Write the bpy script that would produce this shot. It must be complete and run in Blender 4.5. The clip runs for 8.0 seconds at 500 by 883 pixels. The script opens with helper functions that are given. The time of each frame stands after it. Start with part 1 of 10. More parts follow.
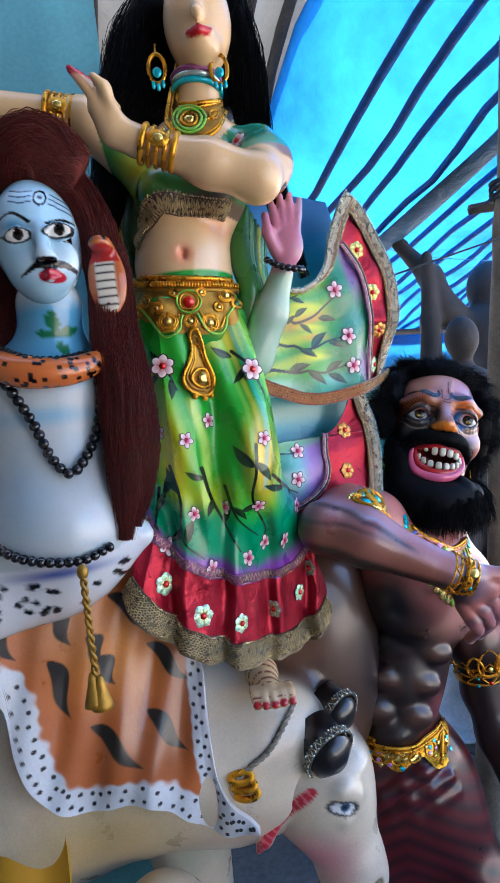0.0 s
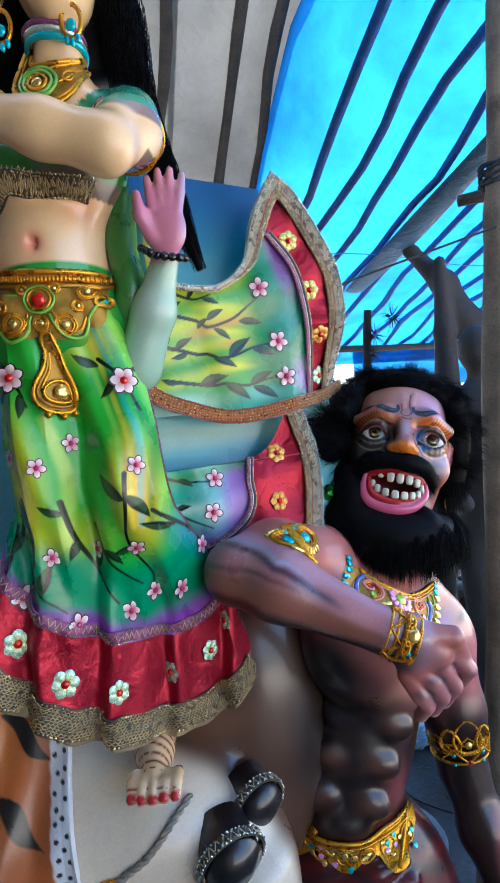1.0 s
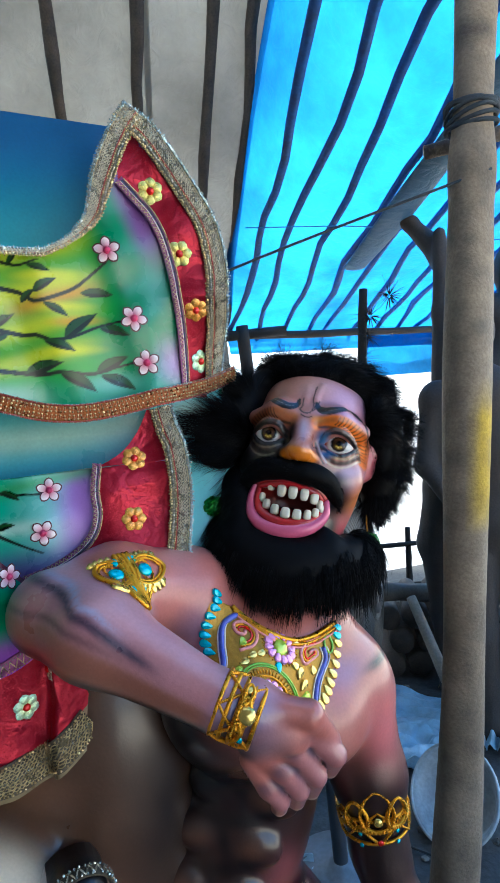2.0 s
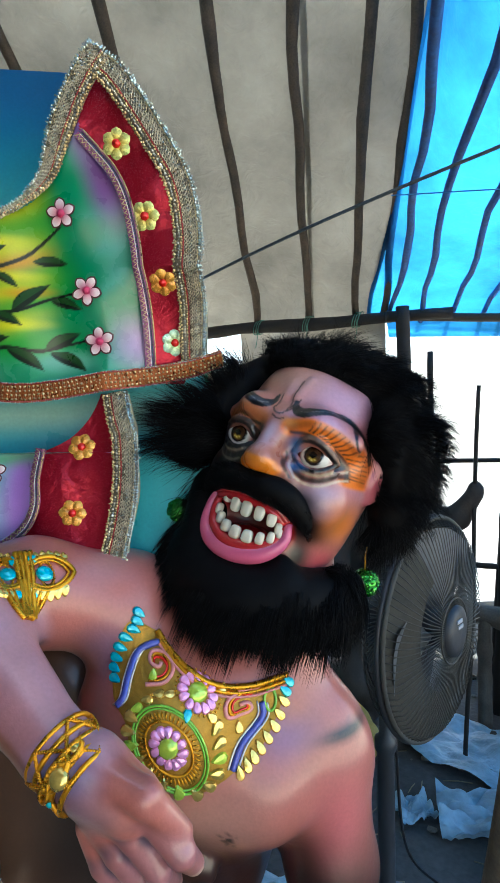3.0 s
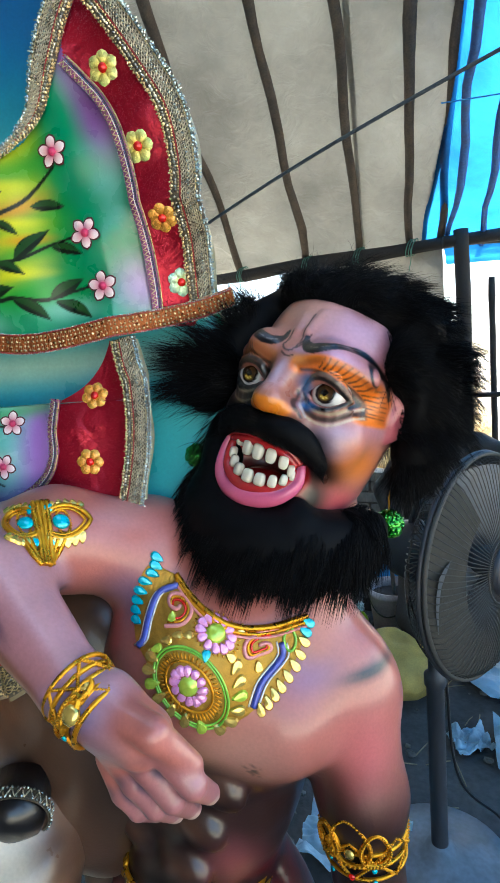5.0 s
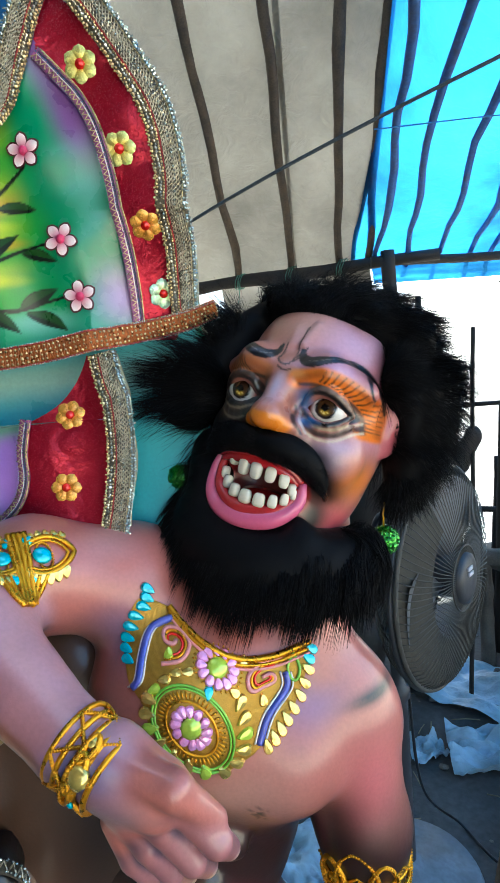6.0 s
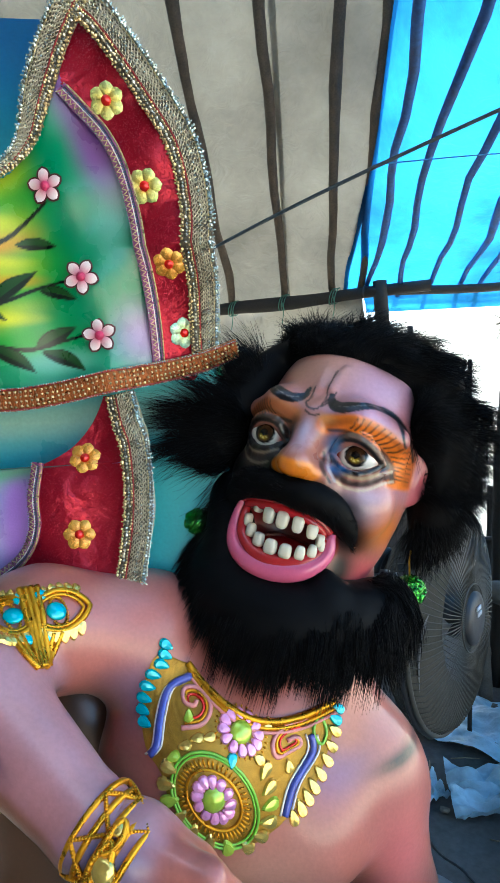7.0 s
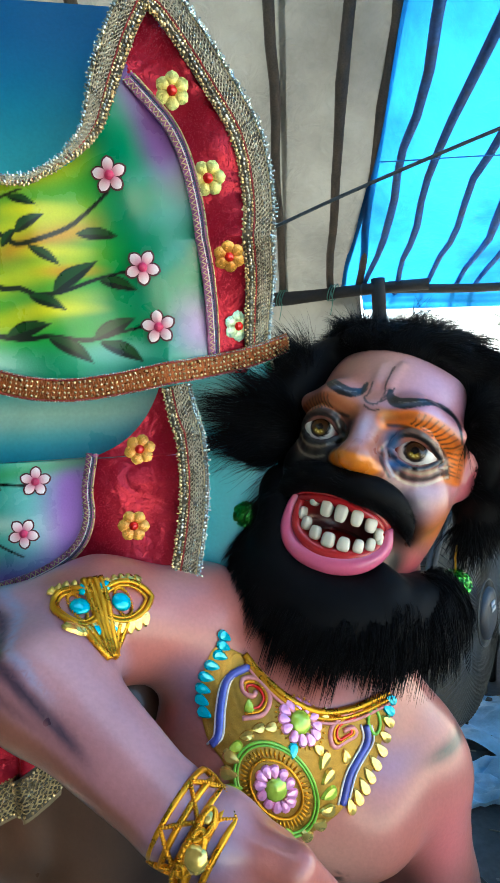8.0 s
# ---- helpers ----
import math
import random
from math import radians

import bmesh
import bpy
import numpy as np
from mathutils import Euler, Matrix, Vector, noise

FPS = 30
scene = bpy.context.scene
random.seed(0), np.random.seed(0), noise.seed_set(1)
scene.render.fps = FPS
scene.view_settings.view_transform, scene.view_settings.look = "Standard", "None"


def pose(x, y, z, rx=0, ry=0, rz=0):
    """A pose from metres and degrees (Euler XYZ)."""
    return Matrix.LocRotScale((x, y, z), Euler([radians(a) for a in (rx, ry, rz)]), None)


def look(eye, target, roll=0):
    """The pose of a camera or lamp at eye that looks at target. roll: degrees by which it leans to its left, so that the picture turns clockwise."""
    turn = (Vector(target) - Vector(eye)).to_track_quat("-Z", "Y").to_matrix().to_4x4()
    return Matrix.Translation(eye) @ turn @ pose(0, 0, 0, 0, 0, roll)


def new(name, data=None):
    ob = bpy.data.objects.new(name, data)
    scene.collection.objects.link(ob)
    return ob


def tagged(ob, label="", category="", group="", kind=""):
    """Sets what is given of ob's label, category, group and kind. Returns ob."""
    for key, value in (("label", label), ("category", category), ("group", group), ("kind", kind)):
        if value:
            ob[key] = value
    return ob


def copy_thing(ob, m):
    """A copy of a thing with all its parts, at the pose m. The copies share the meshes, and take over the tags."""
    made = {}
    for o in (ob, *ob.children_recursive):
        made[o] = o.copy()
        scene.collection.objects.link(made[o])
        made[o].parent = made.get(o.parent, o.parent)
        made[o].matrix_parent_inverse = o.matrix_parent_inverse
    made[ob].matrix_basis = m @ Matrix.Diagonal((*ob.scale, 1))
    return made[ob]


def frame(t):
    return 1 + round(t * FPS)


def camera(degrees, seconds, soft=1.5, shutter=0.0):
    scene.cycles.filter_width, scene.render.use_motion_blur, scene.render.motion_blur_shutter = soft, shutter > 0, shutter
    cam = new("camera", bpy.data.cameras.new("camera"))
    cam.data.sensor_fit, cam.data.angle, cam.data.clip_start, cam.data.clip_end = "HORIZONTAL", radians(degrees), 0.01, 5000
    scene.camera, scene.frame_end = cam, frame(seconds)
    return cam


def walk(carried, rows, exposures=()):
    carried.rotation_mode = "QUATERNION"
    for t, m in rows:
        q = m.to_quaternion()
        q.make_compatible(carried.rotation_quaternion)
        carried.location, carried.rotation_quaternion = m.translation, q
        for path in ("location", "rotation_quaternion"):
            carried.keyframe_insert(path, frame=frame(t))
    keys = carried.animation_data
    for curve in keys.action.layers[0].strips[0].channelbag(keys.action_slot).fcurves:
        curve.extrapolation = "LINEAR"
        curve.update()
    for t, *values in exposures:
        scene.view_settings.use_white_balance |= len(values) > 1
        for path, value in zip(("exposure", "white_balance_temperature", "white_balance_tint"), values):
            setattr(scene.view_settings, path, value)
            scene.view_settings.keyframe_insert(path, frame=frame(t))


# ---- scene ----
EXPO, SKY, SUN = 2.5, 0.15, 4.5
WARM, TINT = 5950, 0

import colorsys
from mathutils.bvhtree import BVHTree

cam = camera(48.5, 8.0, soft=0.9)
ROWS = [
    (0.0, -0.0004, 0.0006, 1.5087, 87.55, 6.49, -0.01),
    (0.2, 0.0154, 0.0382, 1.5008, 88.3, 7.4, 1.31),
    (0.3, 0.0413, 0.0612, 1.4921, 88.92, 7.94, 0.8),
    (0.5, 0.087, 0.0919, 1.4924, 89.13, 8.56, -0.95),
    (0.8, 0.1945, 0.1641, 1.4775, 89.48, 7.66, 1.71),
    (1.0, 0.2545, 0.2023, 1.4813, 90.15, 6.96, 4.84),
    (1.5, 0.4006, 0.3034, 1.4656, 89.19, 8.54, 6.95),
    (1.7, 0.4481, 0.3578, 1.4679, 89.15, 7.26, 5.65),
    (2.8, 0.7284, 0.666, 1.5096, 87.49, 1.42, 25.18),
    (3.0, 0.7818, 0.6933, 1.4854, 88.09, 1.14, 27.46),
    (3.5, 0.8568, 0.7295, 1.4952, 85.11, 3.33, 33.57),
    (4.0, 0.8758, 0.7414, 1.4906, 84.95, 3.22, 36.17),
    (4.2, 0.8721, 0.7445, 1.4839, 83.64, 3.06, 35.87),
    (5.3, 0.8017, 0.749, 1.4744, 82.6, 4.92, 31.55),
    (5.5, 0.7857, 0.7443, 1.4716, 82.96, 4.72, 29.09),
    (6.0, 0.7334, 0.7371, 1.4813, 83.75, 4.71, 25.91),
    (6.5, 0.6958, 0.7308, 1.4945, 85.12, 3.6, 24.23),
    (7.0, 0.6799, 0.7455, 1.5097, 86.0, 3.99, 24.48),
    (7.5, 0.661, 0.7416, 1.5187, 86.22, 4.08, 21.64),
    (8.0, 0.6024, 0.7073, 1.5134, 85.4, 3.02, 22.94),
]
walk(cam, [(r[0], pose(*r[1:])) for r in ROWS], exposures=[(0.0, EXPO + 0.03, WARM - 500, TINT + 14), (1.7, EXPO - 0.15, WARM - 600, TINT + 5), (2.8, EXPO - 0.30, WARM, TINT), (3.5, EXPO - 0.12, WARM, TINT), (5.5, EXPO, WARM, TINT), (8.0, EXPO, WARM - 80, TINT - 4)])

# ---- daylight ----
SUN_ELEV, SUN_AZ = 58.0, 14.0   # degrees; azimuth from +y towards +x
world = bpy.data.worlds.new("world")
scene.world = world
world.use_nodes = True
wn = world.node_tree.nodes
sky = wn.new("ShaderNodeTexSky")
sky.sky_type = "NISHITA"
sky.sun_disc = False
sky.sun_elevation = radians(SUN_ELEV)
sky.sun_rotation = radians(SUN_AZ)
sky.air_density, sky.dust_density = 1.0, 3.0
world.node_tree.links.new(sky.outputs[0], wn["Background"].inputs[0])
wn["Background"].inputs[1].default_value = SKY
sun = new("sun", bpy.data.lights.new("sun", "SUN"))
sun.data.energy, sun.data.angle, sun.data.color = SUN, radians(0.6), (1.0, 0.95, 0.86)
_a, _e = radians(SUN_AZ), radians(SUN_ELEV)
sun.matrix_world = look((math.sin(_a) * math.cos(_e) * 30, math.cos(_a) * math.cos(_e) * 30, math.sin(_e) * 30), (0, 0, 0))


# ---- colour and materials ----
def col(h):
    """Linear RGB from a hex sRGB colour."""
    c = [int(h[i:i + 2], 16) / 255 for i in (0, 2, 4)]
    return np.array([v / 12.92 if v <= 0.04045 else ((v + 0.055) / 1.055) ** 2.4 for v in c])


def material(name, base=(0.5, 0.5, 0.5), rough=0.5, metal=0.0, attr=False, vary=0.15, scale=30.0, fine=400.0, bump=0.1,
             coat=0.0, spread=0.0, rough_vary=0.12, dist=0.002, sheen=0.0, spec=0.5):
    """Principled material with colour variation at two scales, uneven gloss and fine relief."""
    m = bpy.data.materials.new(name)
    m.use_nodes = True
    nt = m.node_tree
    N, L = nt.nodes, nt.links
    p = N["Principled BSDF"]
    p.inputs["Metallic"].default_value = metal
    p.inputs["Coat Weight"].default_value = coat
    p.inputs["Coat Roughness"].default_value = 0.16
    p.inputs["Sheen Weight"].default_value = sheen
    p.inputs["Specular IOR Level"].default_value = spec
    geo = N.new("ShaderNodeNewGeometry")
    big, small = N.new("ShaderNodeTexNoise"), N.new("ShaderNodeTexNoise")
    for n, s, d in ((big, scale, 4), (small, fine, 3)):
        n.inputs["Scale"].default_value, n.inputs["Detail"].default_value = s, d
        L.new(geo.outputs["Position"], n.inputs["Vector"])
    if attr:
        src = N.new("ShaderNodeAttribute")
        src.attribute_name = "paint"
        colour = src.outputs["Color"]
    else:
        src = N.new("ShaderNodeRGB")
        src.outputs[0].default_value = (*base, 1)
        colour = src.outputs[0]
    hsv = N.new("ShaderNodeHueSaturation")
    L.new(colour, hsv.inputs["Color"])
    ramp = N.new("ShaderNodeMapRange")
    ramp.inputs["From Min"].default_value, ramp.inputs["From Max"].default_value = 0.3, 0.7
    ramp.inputs["To Min"].default_value, ramp.inputs["To Max"].default_value = 1 - vary, 1 + vary
    L.new(big.outputs["Fac"], ramp.inputs["Value"])
    mul = N.new("ShaderNodeMath")
    mul.operation = "MULTIPLY"
    r2 = N.new("ShaderNodeMapRange")
    r2.inputs["From Min"].default_value, r2.inputs["From Max"].default_value = 0.3, 0.7
    r2.inputs["To Min"].default_value, r2.inputs["To Max"].default_value = 1 - vary * 0.5, 1 + vary * 0.5
    L.new(small.outputs["Fac"], r2.inputs["Value"])
    L.new(ramp.outputs[0], mul.inputs[0])
    L.new(r2.outputs[0], mul.inputs[1])
    value = mul.outputs[0]
    if spread:
        info = N.new("ShaderNodeNewGeometry")
        r3 = N.new("ShaderNodeMapRange")
        r3.inputs["To Min"].default_value, r3.inputs["To Max"].default_value = 1 - spread, 1 + spread
        L.new(info.outputs["Random Per Island"], r3.inputs["Value"])
        m2 = N.new("ShaderNodeMath")
        m2.operation = "MULTIPLY"
        L.new(value, m2.inputs[0])
        L.new(r3.outputs[0], m2.inputs[1])
        value = m2.outputs[0]
    L.new(value, hsv.inputs["Value"])
    L.new(hsv.outputs[0], p.inputs["Base Color"])
    rr = N.new("ShaderNodeMapRange")
    rr.inputs["From Min"].default_value, rr.inputs["From Max"].default_value = 0.3, 0.7
    rr.inputs["To Min"].default_value, rr.inputs["To Max"].default_value = max(0.03, rough - rough_vary), min(1, rough + rough_vary)
    L.new(big.outputs["Fac"], rr.inputs["Value"])
    L.new(rr.outputs[0], p.inputs["Roughness"])
    if bump:
        b = N.new("ShaderNodeBump")
        b.inputs["Strength"].default_value, b.inputs["Distance"].default_value = bump, dist
        L.new(small.outputs["Fac"], b.inputs["Height"])
        L.new(b.outputs[0], p.inputs["Normal"])
    return m


def glitter(name, base, attr=False):
    """Sequinned cloth: many tiny metal flakes that each tilt their own way."""
    m = bpy.data.materials.new(name)
    m.use_nodes = True
    N, L = m.node_tree.nodes, m.node_tree.links
    p = N["Principled BSDF"]
    p.inputs["Base Color"].default_value = (*base, 1)
    geo = N.new("ShaderNodeNewGeometry")
    v = N.new("ShaderNodeTexVoronoi")
    v.inputs["Scale"].default_value = 900
    L.new(geo.outputs["Position"], v.inputs["Vector"])
    sep = N.new("ShaderNodeVectorMath")
    sep.operation = "SUBTRACT"
    sep.inputs[1].default_value = (0.5, 0.5, 0.5)
    L.new(v.outputs["Color"], sep.inputs[0])
    sc = N.new("ShaderNodeVectorMath")
    sc.operation = "SCALE"
    pick, amount = N.new("ShaderNodeSeparateColor"), N.new("ShaderNodeMapRange")
    L.new(v.outputs["Color"], pick.inputs[0])
    L.new(pick.outputs[2], amount.inputs["Value"])
    amount.inputs["From Min"].default_value, amount.inputs["From Max"].default_value = 0.70, 0.80
    amount.inputs["To Min"].default_value, amount.inputs["To Max"].default_value = 0.16, 1.1
    L.new(amount.outputs[0], sc.inputs["Scale"])
    L.new(sep.outputs[0], sc.inputs[0])
    fold, bump = N.new("ShaderNodeTexNoise"), N.new("ShaderNodeBump")
    fold.inputs["Scale"].default_value, fold.inputs["Detail"].default_value, fold.inputs["Distortion"].default_value = 22.0, 2.0, 0.8
    L.new(geo.outputs["Position"], fold.inputs["Vector"])
    bump.inputs["Strength"].default_value, bump.inputs["Distance"].default_value = 0.45, 0.014
    L.new(fold.outputs["Fac"], bump.inputs["Height"])
    add = N.new("ShaderNodeVectorMath")
    L.new(bump.outputs[0], add.inputs[0])
    L.new(sc.outputs[0], add.inputs[1])
    nrm = N.new("ShaderNodeVectorMath")
    nrm.operation = "NORMALIZE"
    L.new(add.outputs[0], nrm.inputs[0])
    L.new(nrm.outputs[0], p.inputs["Normal"])
    p.inputs["Metallic"].default_value = 0.55
    p.inputs["Roughness"].default_value = 0.32
    return m


def sheet_material(name, base, through_colour, share, scale=1.5, rough=0.5, spread=(0.66, 1.18)):
    """Plastic tarpaulin: part diffuse, part letting daylight through, with stains and creases."""
    m = bpy.data.materials.new(name)
    m.use_nodes = True
    N, L = m.node_tree.nodes, m.node_tree.links
    p, out = N["Principled BSDF"], N["Material Output"]
    geo = N.new("ShaderNodeNewGeometry")
    n1, n2 = N.new("ShaderNodeTexNoise"), N.new("ShaderNodeTexNoise")
    n1.inputs["Scale"].default_value, n1.inputs["Detail"].default_value, n1.inputs["Roughness"].default_value = scale, 6, 0.65
    n2.inputs["Scale"].default_value, n2.inputs["Detail"].default_value = 9.0, 4
    n2.inputs["Distortion"].default_value = 1.5
    for n in (n1, n2):
        L.new(geo.outputs["Position"], n.inputs["Vector"])
    tr = N.new("ShaderNodeBsdfTranslucent")
    mix = N.new("ShaderNodeMixShader")
    mix.inputs[0].default_value = share
    for c, sock in ((base, p.inputs["Base Color"]), (through_colour, tr.inputs["Color"])):
        r = N.new("ShaderNodeValToRGB")
        r.color_ramp.elements[0].position, r.color_ramp.elements[1].position = 0.34, 0.66
        r.color_ramp.elements[0].color = (*[v * spread[0] for v in c], 1)
        r.color_ramp.elements[1].color = (*[min(1, v * spread[1]) for v in c], 1)
        L.new(n1.outputs["Fac"], r.inputs[0])
        L.new(r.outputs[0], sock)
    p.inputs["Roughness"].default_value = rough
    b = N.new("ShaderNodeBump")
    b.inputs["Strength"].default_value, b.inputs["Distance"].default_value = 0.5, 0.05
    L.new(n2.outputs["Fac"], b.inputs["Height"])
    L.new(b.outputs[0], p.inputs["Normal"])
    L.new(p.outputs[0], mix.inputs[1])
    L.new(tr.outputs[0], mix.inputs[2])
    L.new(mix.outputs[0], out.inputs[0])
    return m


ENAMEL = material("painted_enamel", attr=True, rough=0.22, vary=0.05, scale=9, fine=260, bump=0.10, coat=0.35, dist=0.0012, rough_vary=0.05)
SATIN = material("painted_clay", attr=True, rough=0.36, vary=0.10, scale=11, fine=220, bump=0.16, dist=0.0016, coat=0.45, rough_vary=0.10)
CLOTH_PAINT = material("painted_cloth", attr=True, rough=0.30, vary=0.08, scale=20, fine=500, bump=0.15, coat=0.2, dist=0.001)
RED_GLITTER = glitter("red_glitter_cloth", tuple(col("a30f2a")))
GOLD = material("gold_trim", tuple(col("d99a1c")), rough=0.3, metal=0.75, vary=0.2, scale=60, fine=900, bump=0.3, dist=0.001)
GOLD_DULL = material("gold_cord", tuple(col("a9812c")), rough=0.42, metal=0.6, vary=0.25, scale=80, fine=1200, bump=0.4, dist=0.001)
SILVER = material("silver_lace", tuple(col("b5ad97")), rough=0.3, metal=0.85, vary=0.25, scale=90, fine=1200, bump=0.4, dist=0.001, spread=0.35)
ANTIQUE = material("antique_lace", tuple(col("b3a074")), rough=0.34, metal=0.7, vary=0.25, scale=90, fine=1200, bump=0.4, dist=0.001, spread=0.35)
BLACK_FUR = material("black_fur", tuple(col("0a0a0c")), rough=0.6, spec=0.10, vary=0.3, scale=60, fine=800, bump=0.0, spread=0.4)
BROWN_FUR = material("brown_fur", tuple(col("61251f")), rough=0.6, spec=0.3, vary=0.3, scale=60, fine=800, bump=0.0, spread=0.35)
BLACK_BEAD = material("black_bead", (0.01, 0.01, 0.012), rough=0.18, vary=0.1, coat=0.4)
WOOD = material("weathered_wood", tuple(col("5d554c")), rough=0.8, vary=0.35, scale=14, fine=160, bump=0.5, dist=0.004)
# the blue roof's glow is put into the colour of these poles
POLE_BLUE_LIT = material("stained_pole", tuple(col("1f4f90")), rough=0.85, vary=0.35, scale=12, fine=60, bump=0.25, dist=0.004)
POLE_BROWN = material("brown_pole", tuple(col("4e4236")), rough=0.85, vary=0.4, scale=10, fine=120, bump=0.4, dist=0.004)
WOOD_DARK = material("dark_wood", tuple(col("26211d")), rough=0.85, vary=0.35, scale=12, fine=150, bump=0.5, dist=0.004)
ROPE = material("rope", tuple(col("39424a")), rough=0.9, vary=0.3, scale=120, fine=900, bump=0.5)
FAN_GREY = material("fan_dark_plastic", tuple(col("33353a")), rough=0.5, vary=0.2, scale=25, fine=300, bump=0.1)
FAN_WIRE = material("fan_wire", tuple(col("4a4945")), rough=0.6, metal=0.3, vary=0.25, scale=40)
TARP_BLUE = sheet_material("blue_tarpaulin", col("0f66b8"), np.array([0.014, 0.088, 0.215]), 0.88, 1.3, spread=(0.62, 1.55))
TARP_WHITE = sheet_material("white_tarpaulin", col("8c8678"), np.array([0.22, 0.205, 0.175]), 0.11, 1.1, spread=(0.62, 1.2))


def gem(name, h, rough=0.12, metal=0.25):
    return material(name, tuple(col(h)), rough=rough, metal=metal, vary=0.1, scale=150, coat=0.6, bump=0.05, spread=0.2, rough_vary=0.06)


GEM_RED, GEM_TEAL, GEM_GOLD = gem("red_gem", "d81a10"), gem("teal_gem", "24b6c9"), gem("gold_gem", "f0cf6a", 0.12, 0.7)
GEM_PINK, GEM_LIME, GEM_GREEN = gem("pink_gem", "f2a6d8"), gem("lime_gem", "b9d84a"), gem("green_gem", "2f8f1f")
GEM_BLUE = gem("blue_cord", "4a56b0", 0.35, 0.1)
CORD_PINK, CORD_GREEN, CORD_WHITE = gem("pink_cord", "d98c8a", 0.5, 0.1), gem("green_cord", "7fc03a", 0.45, 0.1), gem("white_cord", "ded8d2", 0.5, 0.1)


# ---- geometry ----
class Geo:
    """Collects vertices and faces of one mesh, with a material slot for each face."""

    def __init__(self):
        self.v, self.f, self.m, self.c, self.n = [], [], [], [], 0

    def add(self, v, f, slot=0, colour=None):
        v = np.asarray(v, float)
        self.v.append(v)
        self.f += [tuple(int(i) + self.n for i in q) for q in f]
        self.m += [slot] * len(f)
        c = np.zeros((len(v), 3)) + (0.5 if colour is None else colour)
        self.c.append(c)
        self.n += len(v)
        return self

    def put(self, name, mats, parent=None, smooth=True, label=""):
        me = bpy.data.meshes.new(name)
        me.from_pydata(np.concatenate(self.v).tolist(), [], self.f)
        mats = mats if isinstance(mats, (list, tuple)) else [mats]
        for mt in mats:
            me.materials.append(mt)
        me.polygons.foreach_set("material_index", self.m)
        me.polygons.foreach_set("use_smooth", [smooth] * len(self.f))
        at = me.color_attributes.new("paint", "FLOAT_COLOR", "POINT")
        c = np.concatenate(self.c)
        at.data.foreach_set("color", np.concatenate([c, np.ones((len(c), 1))], 1).astype(np.float32).ravel())
        me.update()
        ob = new(name, me)
        if parent:
            ob.parent = parent
            ob.matrix_parent_inverse = parent.matrix_basis.inverted()
        if label:
            tagged(ob, label)
        return ob


def part(name, geo, mats, parent, label="", smooth=True):
    return geo.put(name, mats, parent, smooth, label)


def thing(name, label, category, at=(0, 0, 0), group="", kind=""):
    ob = new(name)
    ob.empty_display_size = 0.05
    ob.matrix_basis = pose(*at)
    return tagged(ob, label, category, group, kind)


def spl(pts, n):
    """n points evenly along a smooth curve through pts."""
    p = np.asarray(pts, float)
    if len(p) == 2:
        t = np.linspace(0, 1, n)[:, None]
        return p[0] + (p[1] - p[0]) * t
    q = np.vstack([2 * p[0] - p[1], p, 2 * p[-1] - p[-2]])
    t = np.linspace(0, 1, 12, endpoint=False)[:, None]
    out = []
    for i in range(len(p) - 1):
        a, b, c, d = q[i:i + 4]
        out.append(0.5 * (2 * b + (c - a) * t + (2 * a - 5 * b + 4 * c - d) * t ** 2 + (3 * b - a - 3 * c + d) * t ** 3))
    out = np.vstack(out + [p[-1:]])
    s = np.r_[0, np.cumsum(np.linalg.norm(np.diff(out, axis=0), axis=1))]
    w = np.linspace(0, s[-1], n)
    return np.stack([np.interp(w, s, out[:, k]) for k in range(out.shape[1])], 1)


def frames_along(p, closed=False):
    """Tangents, normals and binormals along a line of points."""
    if closed:
        t = np.roll(p, -1, 0) - np.roll(p, 1, 0)
    else:
        t = np.gradient(p, axis=0)
    t /= np.linalg.norm(t, axis=1)[:, None] + 1e-12
    ref = np.array([0, 0, 1.0]) if abs(t[0][2]) < 0.9 else np.array([0, 1.0, 0])
    n = np.zeros_like(p)
    prev = np.cross(ref, t[0])
    for i in range(len(p)):
        a = prev - t[i] * (prev @ t[i])
        a /= np.linalg.norm(a) + 1e-12
        n[i] = prev = a
    return t, n, np.cross(t, n)


def tube(p, r, sides=8, closed=False, flat=1.0):
    p = np.asarray(p, float)
    r = np.zeros(len(p)) + r
    t, n, b = frames_along(p, closed)
    a = np.linspace(0, 2 * np.pi, sides, endpoint=False)
    v = p[:, None] + r[:, None, None] * (np.cos(a)[None, :, None] * n[:, None] + flat * np.sin(a)[None, :, None] * b[:, None])
    f = []
    k = len(p)
    for i in range(k if closed else k - 1):
        j = (i + 1) % k
        for s in range(sides):
            u = (s + 1) % sides
            f.append((i * sides + s, i * sides + u, j * sides + u, j * sides + s))
    if not closed:
        f += [tuple(range(sides))[::-1], tuple((k - 1) * sides + s for s in range(sides))]
    return v.reshape(-1, 3), f


def ball(c, r, seg=10, rings=7, rot=None):
    r = np.zeros(3) + r
    th = np.linspace(0, np.pi, rings)
    v, f = [], []
    for i, t in enumerate(th):
        for s in range(seg):
            a = 2 * np.pi * s / seg
            v.append((np.sin(t) * np.cos(a), np.sin(t) * np.sin(a), np.cos(t)))
    v = np.array(v) * r
    if rot is not None:
        v = v @ np.asarray(rot).T
    for i in range(rings - 1):
        for s in range(seg):
            u = (s + 1) % seg
            q = (i * seg + s, (i + 1) * seg + s, (i + 1) * seg + u, i * seg + u)
            f.append(q)
    return v + np.asarray(c, float), f


